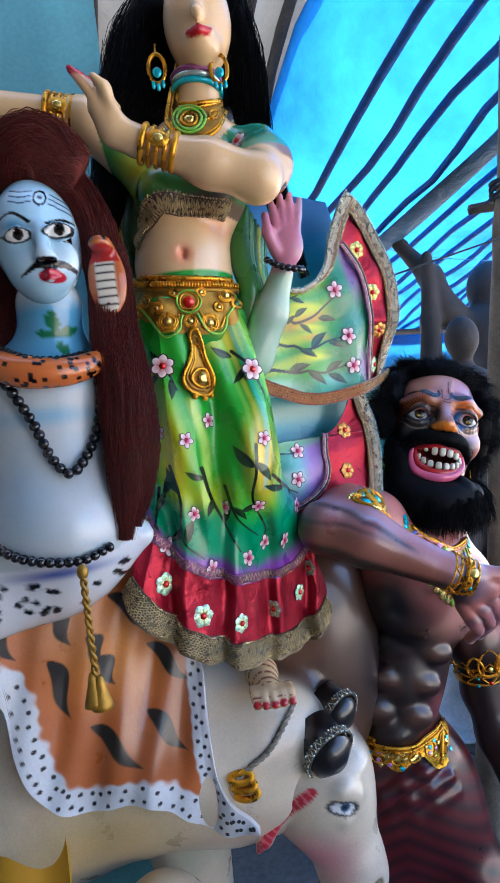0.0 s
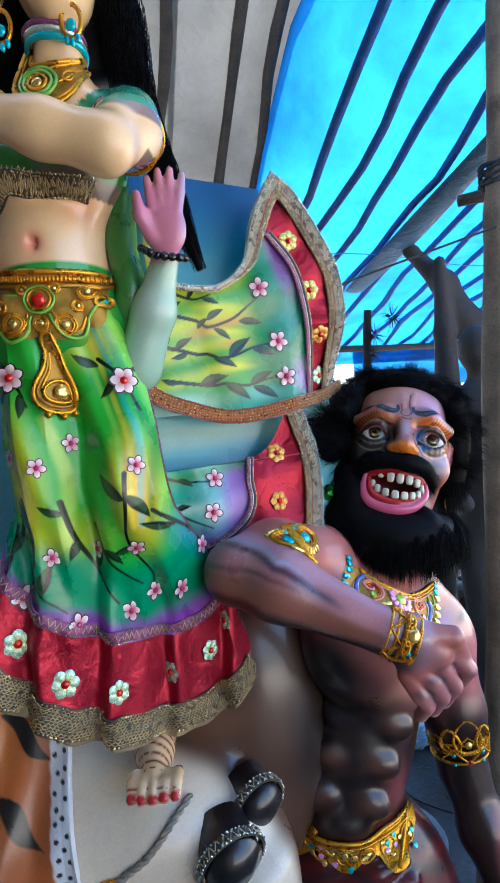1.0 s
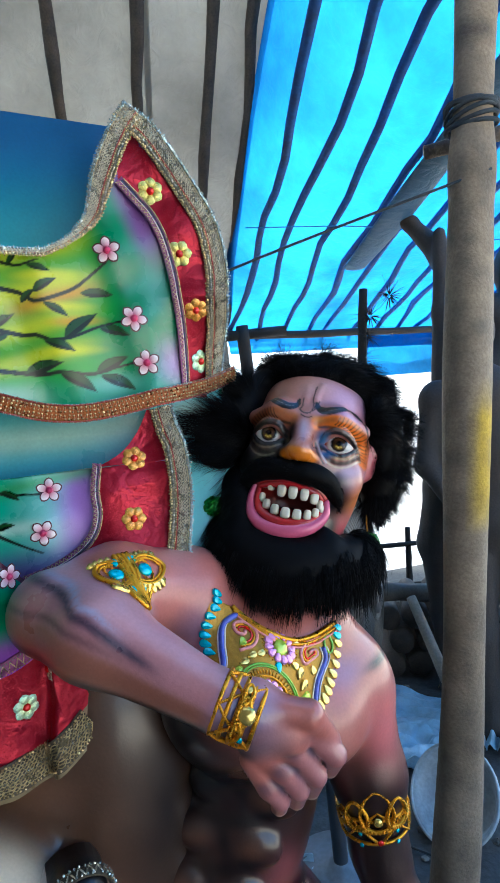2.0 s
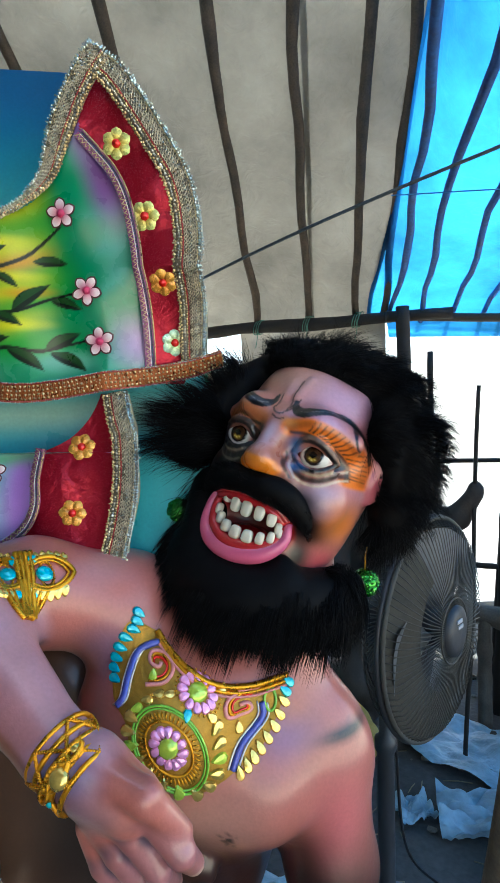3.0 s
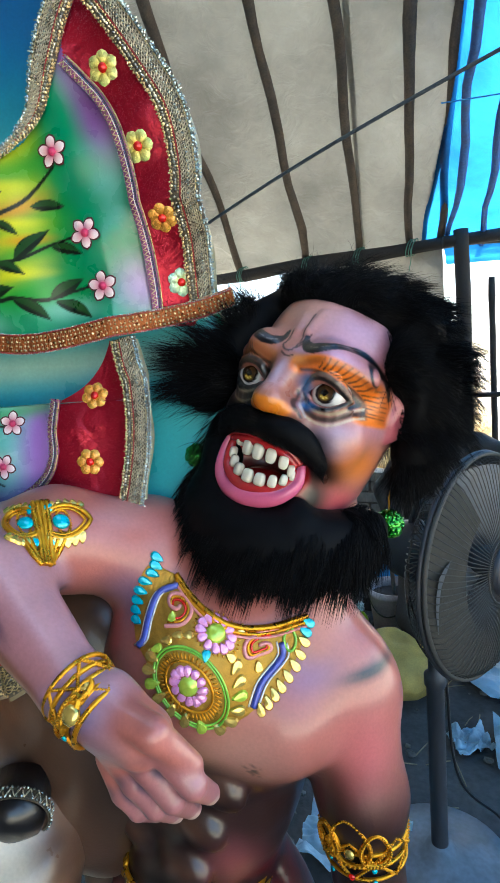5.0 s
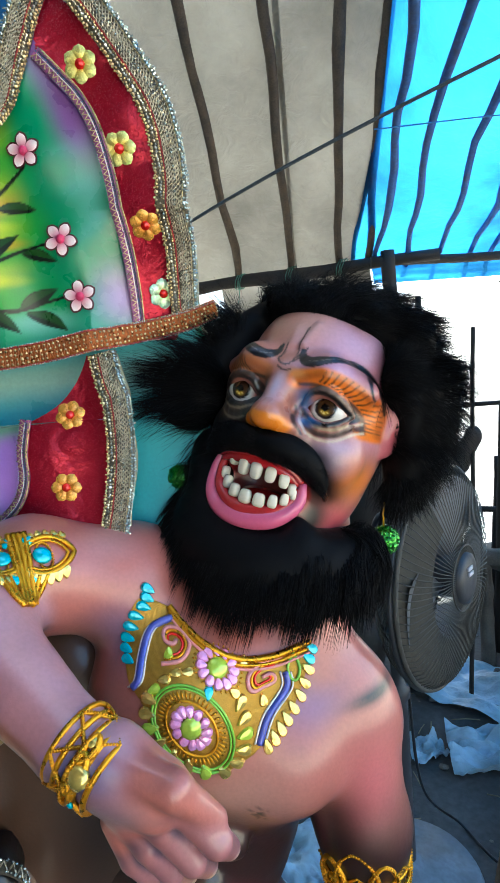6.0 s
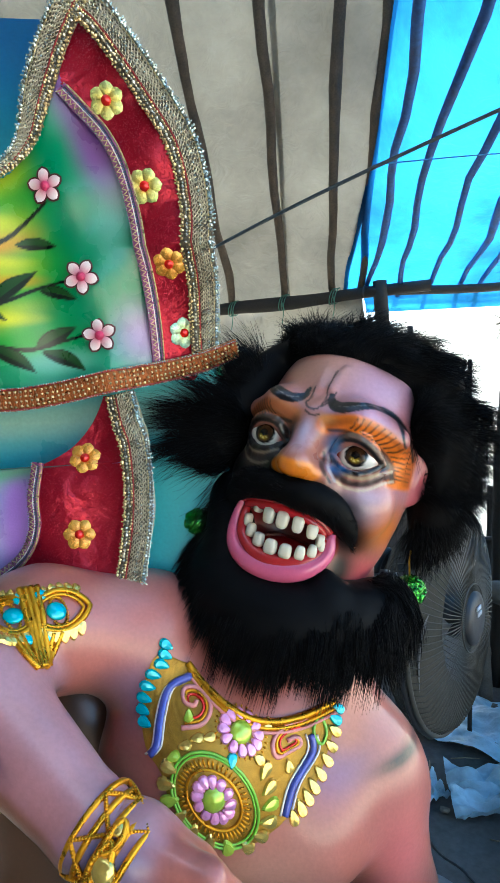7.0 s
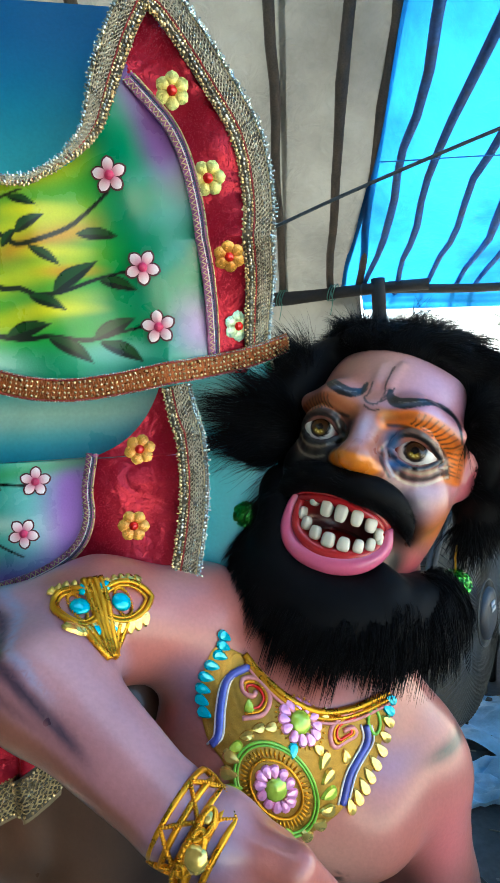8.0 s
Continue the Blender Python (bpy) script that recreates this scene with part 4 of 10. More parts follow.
    p = mix(p, step(-d, -0.015, -0.012) * (np.cos(ang * 9) > 0.75) * (y < 1.3) * 0.7, col("4a2f29"))
    red = step(0.715 - z + 0.18 * (x - 0.25), -0.003, 0.003) * (x < 0.47)
    p = mix(p, red, col("4d1116"))
    # fold shading painted as dark and bright stripes in the cloth colour
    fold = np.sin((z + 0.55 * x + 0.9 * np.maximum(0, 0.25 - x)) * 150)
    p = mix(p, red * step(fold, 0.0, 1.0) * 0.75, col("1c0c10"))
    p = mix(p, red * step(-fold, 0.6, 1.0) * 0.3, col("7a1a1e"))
    p = mix(p, red * step(0.10 - z, 0, 0.01), brown)
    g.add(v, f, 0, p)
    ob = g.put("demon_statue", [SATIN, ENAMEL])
    return tagged(ob, "painted clay demon statue, pinkish brown skin, open toothed mouth, standing", "statue")


DEMON = demon_statue()


# ---- painted sari cloth ----
VINE, LEAF = col("06160a"), col("0a2a10")


def paint_vine(c, q, pts, w=0.0042, leaves=(), colour=VINE):
    """A painted stem along pts, with leaves given as (x, z, angle, length)."""
    w *= 0.95
    d, al = near_line(q, spl(pts, 24))
    c = mix(c, step(w * (1.15 - 0.7 * al) - d, -0.0006, 0.0006), colour)
    for x, z, a, ln in leaves:
        ln *= 1.05
        u = np.array([math.cos(radians(a)), math.sin(radians(a))])
        s = (q - (x, z)) @ u
        t = (q - (x, z)) @ np.array([-u[1], u[0]]) - 0.12 * ln * np.sin(np.clip(s / ln, 0, 1) * np.pi) * 0.5
        width = 0.17 * ln * np.sin(np.clip(s / ln, 0, 1) ** 0.8 * np.pi)
        w_in = step(width - np.abs(t), -0.0005, 0.0008) * (s > 0) * (s < ln)
        c = mix(c, w_in, VINE)
        c = mix(c, step(width * 0.55 - np.abs(t - width * 0.3), -0.0005, 0.001) * (s > 0) * (s < ln) * 0.5, col("245c22"))
    return c


def flare_y(x, z, low=False):
    """How far back the drape hangs: it bends away at its lower outer corner; the lower fold lies behind it."""
    d = np.asarray(z) - 1.7
    if low:
        return 1.2153 + 0.4262 * x + 0.1285 * d
    return 1.1395 + 0.523 * x - 0.06 * d - 0.031 * x * d + 0.033 * x * x + 8.5 * np.maximum(0, x - 0.26) * np.maximum(0, -d)


APEX = (0.262, 1.983)
EDGE_L = spl([APEX, (0.243, 1.955), (0.223, 1.917), (0.211, 1.885), (0.202, 1.85), (0.194, 1.82), (0.176, 1.793), (0.150, 1.776), (0.128, 1.770), (0.06, 1.777), (0.01, 1.795)], 90)
EDGE_R = spl([APEX, (0.300, 1.958), (0.324, 1.922), (0.355, 1.862), (0.374, 1.818), (0.382, 1.77), (0.382, 1.715), (0.371, 1.665), (0.357, 1.62), (0.348, 1.585), (0.344, 1.555)], 80)
TRIM_U = spl([(0.244, 1.872), (0.263, 1.847), (0.280, 1.822), (0.292, 1.79), (0.299, 1.748), (0.302, 1.705), (0.300, 1.663), (0.295, 1.613), (0.289, 1.560)], 60)
RED_U = spl([(0.277, 1.912), (0.295, 1.888), (0.317, 1.857), (0.332, 1.831), (0.340, 1.8), (0.346, 1.758), (0.346, 1.72), (0.342, 1.684), (0.331, 1.642), (0.319, 1.597), (0.313, 1.56)], 60)
BELT = spl([(-0.02, 1.620), (0.03, 1.575), (0.083, 1.55), (0.12, 1.537), (0.159, 1.532), (0.2, 1.535), (0.251, 1.544), (0.289, 1.554), (0.322, 1.566), (0.358, 1.584)], 60)
LOW_TOP = spl([(0.0, 1.445), (0.055, 1.445), (0.099, 1.447), (0.138, 1.448), (0.165, 1.452), (0.193, 1.467), (0.214, 1.492), (0.23, 1.52), (0.236, 1.535)], 60)
LOW_R = spl([(0.274, 1.535), (0.281, 1.50), (0.289, 1.476), (0.294, 1.429), (0.294, 1.382), (0.289, 1.335), (0.281, 1.283), (0.278, 1.265)], 60)
LOW_RED = spl([(0.228, 1.53), (0.248, 1.479), (0.253, 1.437), (0.253, 1.396), (0.248, 1.355), (0.240, 1.315), (0.232, 1.265)], 60)
LOW_TRIM = spl([(0.162, 1.455), (0.157, 1.413), (0.159, 1.378), (0.150, 1.349), (0.128, 1.327), (0.095, 1.31), (0.06, 1.30)], 50)


def flare_pts(xz, lift=0.0, low=False):
    xz = np.asarray(xz, float)
    return np.stack([xz[:, 0], flare_y(xz[:, 0], xz[:, 1], low) - lift, xz[:, 1]], 1)


def side_of(q, line):
    """Signed distance from an upright line in the x-z plane, plus to its right."""
    d, al = near_line(q, line)
    order = np.argsort(line[:, 1])
    return d * np.sign(q[:, 0] - np.interp(q[:, 1], line[order, 1], line[order, 0]))


def cloth_panel(name, rows, left, right, colour_of, red_of, label, low=False, cut=None):
    """A painted cloth sheet between two edges, 12 mm thick at the back, with a glitter band."""
    g = Geo()
    n = 190
    u = np.linspace(0, 1, n)
    v = np.zeros((len(rows), n, 3))
    for i, z in enumerate(rows):
        x = left(z) + (right(z) - left(z)) * u
        v[i] = flare_pts(np.stack([x, np.zeros(n) + z], 1), 0.0, low)
        v[i, :, 1] += 0.004 * np.sin(x * 60 + z * 9) + 0.003 * np.sin(z * 55 - x * 20)
    pts, f = sweep_grid(v)
    q = pts[:, [0, 2]]
    if cut is not None:
        gone = cut(q)
        f = [k for k in f if not gone[list(k)].any()]
    c = colour_of(q)
    red = red_of(q)
    fi = np.array(f)
    slot = (red[fi].mean(1) > 0.5).astype(int)
    g.add(pts, f, 0, c)
    g.m = slot.tolist()
    back = v + np.array([0, 0.012, 0])
    g.add(back.reshape(-1, 3), [k[::-1] for k in f], 0, col("7fa39c"))
    rim = [v[0], v[:, -1]] + ([v[-1], v[:, 0]] if cut is None else [])
    for e in rim:
        g.add(*sweep_grid(np.stack([e, e + np.array([0, 0.012, 0])])), 0, col("8f8a70"))
    return tagged(g.put(name, [CLOTH_PAINT, RED_GLITTER]), label, "sari cloth")


def upper_colour(q):
    x, z = q[:, 0], q[:, 1]
    c = np.tile(col("2f9c34"), (len(q), 1))
    wob = 0.012 * np.sin(x * 40 + z * 20) + 0.008 * np.sin(z * 70)
    c = mix(c, step(x + wob, 0.17, 0.24), col("128056"))
    for cz, h, s in ((1.775, 0.022, 0.9), (1.715, 0.018, 0.9), (1.665, 0.016, 0.85), (1.62, 0.014, 0.8)):
        w = np.exp(-((z - cz - 0.25 * (x - 0.12)) / h) ** 2) * step(-x, -0.215, -0.15) * s
        c = mix(c, w, col("c9cf20"))
    c = mix(c, np.exp(-((z - 1.69 - 0.3 * (x - 0.1)) / 0.012) ** 2) * step(x, 0.06, 0.12) * step(-x, -0.22, -0.16) * 0.8, col("cf8a1e"))
    c = mix(c, step(-z, -1.60, -1.56) * 0.7, col("3a9a7c"))
    for cx, cz, rx, rz, w, h in ((0.285, 1.60, 0.035, 0.060, 0.8, "a98fb8"), (0.20, 1.575, 0.06, 0.022, 0.7, "79b8a4"), (0.275, 1.72, 0.03, 0.07, 0.5, "5f9f90")):
        c = mix(c, spot(np.stack([x, z, 0 * x], 1), (cx, cz, 0), (rx, rz, 1)) * w * 1.3, col(h))
    c = mix(c, step(x + 0.3 * (z - 1.7), 0.265, 0.295) * step(z, 1.72, 1.8) * 0.9, col("7a4490"))
    c = mix(c, step(-z, -1.59, -1.565) * step(-x, -0.14, -0.05) * 0.8, col("9ccfc4"))
    for cx, cz, rx, rz in ((0.135, 1.735, 0.06, 0.014), (0.150, 1.690, 0.05, 0.012), (0.150, 1.625, 0.06, 0.012)):
        c = mix(c, spot(np.stack([x, z, 0 * x], 1), (cx, cz, 0), (rx, rz, 1)) * 0.9, col("d8d61a"))
    c = mix(c, spot(np.stack([x, z, 0 * x], 1), (0.165, 1.668, 0), (0.05, 0.012, 1)) * 0.8, col("d8921c"))
    c = paint_vine(c, q, [(0.02, 1.735), (0.07, 1.720), (0.102, 1.7105), (0.115, 1.6995), (0.134, 1.7015), (0.164, 1.714), (0.190, 1.7345), (0.214, 1.7523)], 0.0038,
                   [(0.1186, 1.7111, 31, 0.0355), (0.1287, 1.6964, -38, 0.0336), (0.1732, 1.7094, -6, 0.042), (0.100, 1.6973, 40, 0.0276), (0.05, 1.727, 35, 0.035), (0.07, 1.72, -150, 0.03)])
    c = paint_vine(c, q, [(0.02, 1.668), (0.06, 1.662), (0.095, 1.652), (0.114, 1.651), (0.132, 1.6423), (0.157, 1.644), (0.192, 1.659), (0.229, 1.666)], 0.0038,
                   [(0.1492, 1.6432, 41, 0.053), (0.1227, 1.6426, -26, 0.042), (0.1921, 1.6574, -20, 0.043), (0.06, 1.662, 35, 0.035), (0.08, 1.656, 200, 0.03)])
    c = paint_vine(c, q, [(0.04, 1.606), (0.0886, 1.5974), (0.112, 1.5935), (0.1415, 1.595), (0.175, 1.5893), (0.2007, 1.5965), (0.238, 1.604)], 0.0036,
                   [(0.0932, 1.596, 14, 0.051), (0.1367, 1.595, -38, 0.051), (0.180, 1.590, 27, 0.048), (0.185, 1.587, -30, 0.050), (0.06, 1.60, 160, 0.03)])
    c = paint_vine(c, q, [(0.06, 1.765), (0.10, 1.750), (0.13, 1.757)], 0.003, [(0.09, 1.752, 50, 0.025), (0.115, 1.75, -20, 0.03)])
    return c


def lower_colour(q):
    x, z = q[:, 0], q[:, 1]
    c = np.tile(col("1fa884"), (len(q), 1))
    c = mix(c, step(x, 0.02, 0.10) * 0.8, col("86c6c8"))
    c = mix(c, step(x, 0.085, 0.13), col("9a6fc0"))
    c = mix(c, step(-z, -1.36, -1.30) * 0.9, col("6a3290"))
    c = mix(c, np.exp(-((z - 1.425 - 0.15 * x) / 0.012) ** 2) * 0.7, col("3f9a4a"))
    c = mix(c, np.exp(-((z - 1.375) / 0.01) ** 2) * step(-x, -0.12, -0.06) * 0.8, col("bfe0d0"))
    c = paint_vine(c, q, [(0.0, 1.44), (0.04, 1.425), (0.09, 1.42)], 0.003, [(0.03, 1.43, -30, 0.03)])
    c = paint_vine(c, q, [(0.0, 1.385), (0.04, 1.36), (0.085, 1.335)], 0.003, [(0.02, 1.375, 10, 0.03)])
    return c


def as_x(line):
    o = np.argsort(line[:, 1])
    return lambda z: float(np.interp(z, line[o, 1], line[o, 0]))


UPPER = cloth_panel("sari_drape", np.linspace(1.545, 1.970, 220), lambda z: 0.01, lambda z: as_x(EDGE_R)(z) - 0.010,
                    upper_colour, lambda q: ((side_of(q, TRIM_U) > 0.0) & (side_of(q, RED_U) < 0.012)).astype(float),
                    "green painted sari drape with vines and red glitter border", cut=lambda q: (q[:, 1] > 1.775) & (q[:, 0] < [as_x(EDGE_L[:72])(z) + 0.004 for z in q[:, 1]]))
LOWER = cloth_panel("sari_drape", np.linspace(1.27, 1.53, 140), lambda z: 0.0 if z < 1.449 else as_x(LOW_TOP[LOW_TOP[:, 0] > 0.135])(z), lambda z: as_x(LOW_R)(z) - 0.008,
                    lower_colour, lambda q: ((side_of(q, LOW_TRIM) > 0.0) & (side_of(q, LOW_RED) < 0.012)).astype(float),
                    "teal and purple painted sari fold with red glitter border", True)


def backing_board():
    g = Geo()
    v = np.zeros((60, 60, 3))
    for i in range(60):
        for j in range(60):
            z = 1.22 + (1.995 - 1.22) * j / 59
            x = -0.06 + (np.interp(z, [1.22, 1.50, 1.62, 1.78, 2.0], [0.345, 0.345, 0.315, 0.285, 0.235]) + 0.06) * i / 59
            v[i, j] = (x, flare_y(x, min(z, 1.5), True) + 0.058 + 0.012 * math.sin(j * 0.1), z + (j / 59) * (0.03 - 0.13 * max(0.0, x - 0.02)))
    shell = np.concatenate([v, v[::-1] + np.array([0, 0.02, 0]), v[:1]])
    q, fs = sweep_grid(shell)
    z = q[:, 2]
    c = np.tile(col("46acb2"), (len(q), 1))
    c = mix(c, step(z, 1.75, 1.95), col("21739e"))
    c = mix(c, step(z, 1.88, 2.0) * 0.8, col("194f86"))
    c = mix(c, np.exp(-((z - 1.455) / 0.025) ** 2) * 0.6, col("3a9cb8"))
    c = mix(c, np.exp(-((z - 1.503) / 0.022) ** 2) * 0.8, col("b2d6c6"))
    g.add(q, [k[::-1] for k in fs], 0, c)
    tagged(Geo().add(*tube([(0.1, 1.245, 1.3), (0.1, 1.30, -0.01)], 0.025, 10), 0, col("4a3c30")).put("stake", SATIN), "brown wooden stake that carries the painted board", "stake")
    return tagged(g.put("backing_board", SATIN), "curved blue and turquoise painted backing board behind the drape", "board")


backing_board()


# ---- the goddess statue ----
HEM_LINE = [(-0.252, 1.222), (-0.217, 1.160), (-0.160, 1.103), (-0.097, 1.060), (-0.026, 1.031), (0.056, 1.018), (0.100, 1.030), (0.139, 1.064)]
HEM_DEPTH = ([-0.30, -0.25, -0.125, -0.05, 0.005, 0.06, 0.14], [0.925, 0.938, 0.983, 1.030, 1.090, 1.150, 1.200])


def skirt(g):
    """The sari skirt: leg bulges, folds and a glitter hem band."""
    n, m = 300, 400
    U, V = np.linspace(-1, 1, n), np.linspace(0, 1, m)
    v = np.zeros((m, n, 3))
    for i, t in enumerate(V):
        zb = np.interp(-0.252 + 0.391 * (U + 1) / 2, spl(HEM_LINE, 40)[:, 0], spl(HEM_LINE, 40)[:, 1])
        z = 1.73 + (zb - 1.73) * t
        xl = np.interp(t, [0, 0.16, 0.3, 0.55, 0.75, 0.88, 1], [-0.205, -0.19, -0.19, -0.198, -0.207, -0.230, -0.252])
        xr = np.interp(t, [0, 0.16, 0.3, 0.5, 0.62, 0.75, 0.88, 1], [-0.005, 0.03, 0.042, 0.05, 0.075, 0.098, 0.120, 0.139])
        x = xl + (xr - xl) * (U + 1) / 2
        s = np.interp(t, [0, 0.45, 0.75, 1], [0.30, 0.40, 0.85, 1.0])
        y = 0.975 + 0.02 * t + s * np.maximum(0, x + 0.10) + 0.75 * np.maximum(0, -0.14 - x) ** 1.0
        low = float(step(np.array([t]), 0.52, 0.86)[0])
        y = y * (1 - low) + np.interp(x, *HEM_DEPTH) * low
        y -= 0.030 * np.exp(-((x + 0.135) / 0.045) ** 2) * math.exp(-((t - 0.36) / 0.22) ** 2)
        y -= 0.050 * np.exp(-((x - 0.005) / 0.045) ** 2) * math.exp(-((t - 0.40) / 0.18) ** 2)
        y += 0.018 * np.exp(-((x + 0.068) / 0.018) ** 2) * math.exp(-((t - 0.45) / 0.28) ** 2)
        y += 0.25 * np.maximum(0, np.abs(U) - 0.9) - 0.016 * max(0.0, 1 - t / 0.22)
        fold = 0.010 * step(np.array([t]), 0.35, 0.8)[0]
        y += fold * np.sin(x * 75 + 3 * t) + 0.5 * fold * np.sin(x * 150 + 9 * t + 1)
        y += 0.003 * np.sin(x * 120 + z * 30)
        v[i] = np.stack([x, y, z], 1)
    p, f = sweep_grid(v)
    # the lower skirt swings back over the foot
    back = 1 + 0.006 * step(V, 0.40, 1.0)[:, None] * (1 - 0.9 * np.maximum(0, U) ** 2 - 0.5 * np.maximum(0, -U) ** 2)[None, :]
    v = np.array([0, 0, 1.509]) + (v - (0, 0, 1.509)) * back[:, :, None]
    x, z = p[:, 0].copy(), p[:, 2].copy()
    p = v.reshape(-1, 3)
    q = np.stack([x, z], 1)
    tt = np.repeat(V, n)
    c = np.tile(col("36b02c"), (len(p), 1))
    wob = 0.02 * np.sin(x * 50) + 0.012 * np.sin(x * 23 + z * 40)
    c = mix(c, spot(np.stack([x, z, 0 * x], 1), (-0.145, 1.45, 0), (0.05, 0.16, 1)) * 1.2, col("d6cf10"))
    c = mix(c, spot(np.stack([x, z, 0 * x], 1), (0.012, 1.43, 0), (0.045, 0.13, 1)) * 1.2, col("e0b514"))
    c = mix(c, spot(np.stack([x, z, 0 * x], 1), (-0.10, 1.37, 0), (0.10, 0.06, 1)) * 0.8, col("b9c418"))
    c = mix(c, spot(np.stack([x, z, 0 * x], 1), (-0.19, 1.58, 0), (0.05, 0.08, 1)) * 0.9, col("cfd22a"))
    c = mix(c, spot(np.stack([x, z, 0 * x], 1), (-0.03, 1.66, 0), (0.06, 0.06, 1)) * 0.8, col("e2d83a"))
    for k in range(5):
        d, _ = near_line(q, spl([(-0.05 + 0.012 * k, 1.70), (-0.02 + 0.016 * k, 1.58 - 0.01 * k), (0.0 + 0.014 * k, 1.5), (-0.01 + 0.012 * k, 1.38)], 14))
        c = mix(c, step(-d, -0.007, -0.001) * 0.55, [col("8fdc50"), col("e6e24a"), col("35b9c0"), col("1d7a2e"), col("9fe060")][k])
    d, _ = near_line(q, spl([(-0.10, 1.55), (-0.085, 1.46), (-0.10, 1.33)], 10))
    c = mix(c, step(-d, -0.012, -0.002) * 0.6, col("cfe86a"))
    c = mix(c, step(tt + wob * 0.6, 0.54, 0.62), col("13905e"))
    c = mix(c, spot(np.stack([x, z, 0 * x], 1), (0.07, 1.36, 0), (0.05, 0.07, 1)) * 0.8, col("2f6fae"))
    c = mix(c, step(tt + wob * 0.5, 0.685, 0.735), col("8236a6"))
    c = mix(c, (np.sin(x * 160) > 0.3) * step(tt, 0.7, 0.72) * 0.35, col("9a58b8"))
    for pts, lv in (
        ([(-0.150, 1.44), (-0.138, 1.38), (-0.142, 1.31), (-0.11, 1.265)], [(-0.15, 1.43, 240, 0.05), (-0.14, 1.39, 110, 0.05), (-0.14, 1.33, 225, 0.04), (-0.135, 1.30, 70, 0.045)]),
        ([(-0.095, 1.43), (-0.085, 1.37), (-0.065, 1.31), (-0.045, 1.262)], [(-0.092, 1.41, 150, 0.035), (-0.085, 1.37, 250, 0.03), (-0.07, 1.32, 60, 0.035)]),
        ([(0.005, 1.46), (0.0, 1.41), (-0.012, 1.36), (0.005, 1.30), (0.0, 1.275)], [(0.0, 1.42, 130, 0.055), (0.002, 1.43, 300, 0.045), (-0.01, 1.35, 200, 0.03)]),
        ([(-0.18, 1.40), (-0.19, 1.33), (-0.185, 1.29)], [(-0.185, 1.36, 60, 0.04), (-0.188, 1.34, 250, 0.03)]),
        ([(-0.06, 1.39), (-0.045, 1.33), (-0.01, 1.285)], [(-0.05, 1.35, 310, 0.035)]),
        ([(-0.02, 1.63), (0.01, 1.60), (0.03, 1.55)], [(-0.02, 1.62, 150, 0.04), (0.0, 1.6, 230, 0.035), (0.02, 1.61, 20, 0.035)]),
        ([(-0.16, 1.62), (-0.135, 1.605), (-0.12, 1.57)], [(-0.14, 1.61, 120, 0.04), (-0.15, 1.6, 200, 0.04), (-0.13, 1.59, 270, 0.035)]),
        ([(0.03, 1.40), (0.06, 1.36), (0.075, 1.33)], [(0.05, 1.37, 160, 0.04), (0.06, 1.35, 20, 0.03)]),
    ):
        c = paint_vine(c, q, pts, 0.003, lv)
    red = (tt > 0.765) & (tt < 0.93)
    fi = np.array(f)
    slot = np.where(red[fi].mean(1) > 0.5, 1, 0)
    c = mix(c, (tt > 0.92) * 1.0, col("7a6a4a"))
    k0 = len(g.m)
    g.add(p, [k[::-1] for k in f], 0, c)
    g.m[k0:] = slot.tolist()
    inner = v + np.array([0, 0.012, 0])
    g.add(inner.reshape(-1, 3), f, 0, col("5a3040"))
    g.add(*sweep_grid(np.stack([v[-1], inner[-1]])), 0, col("6a5a40"))
    return v


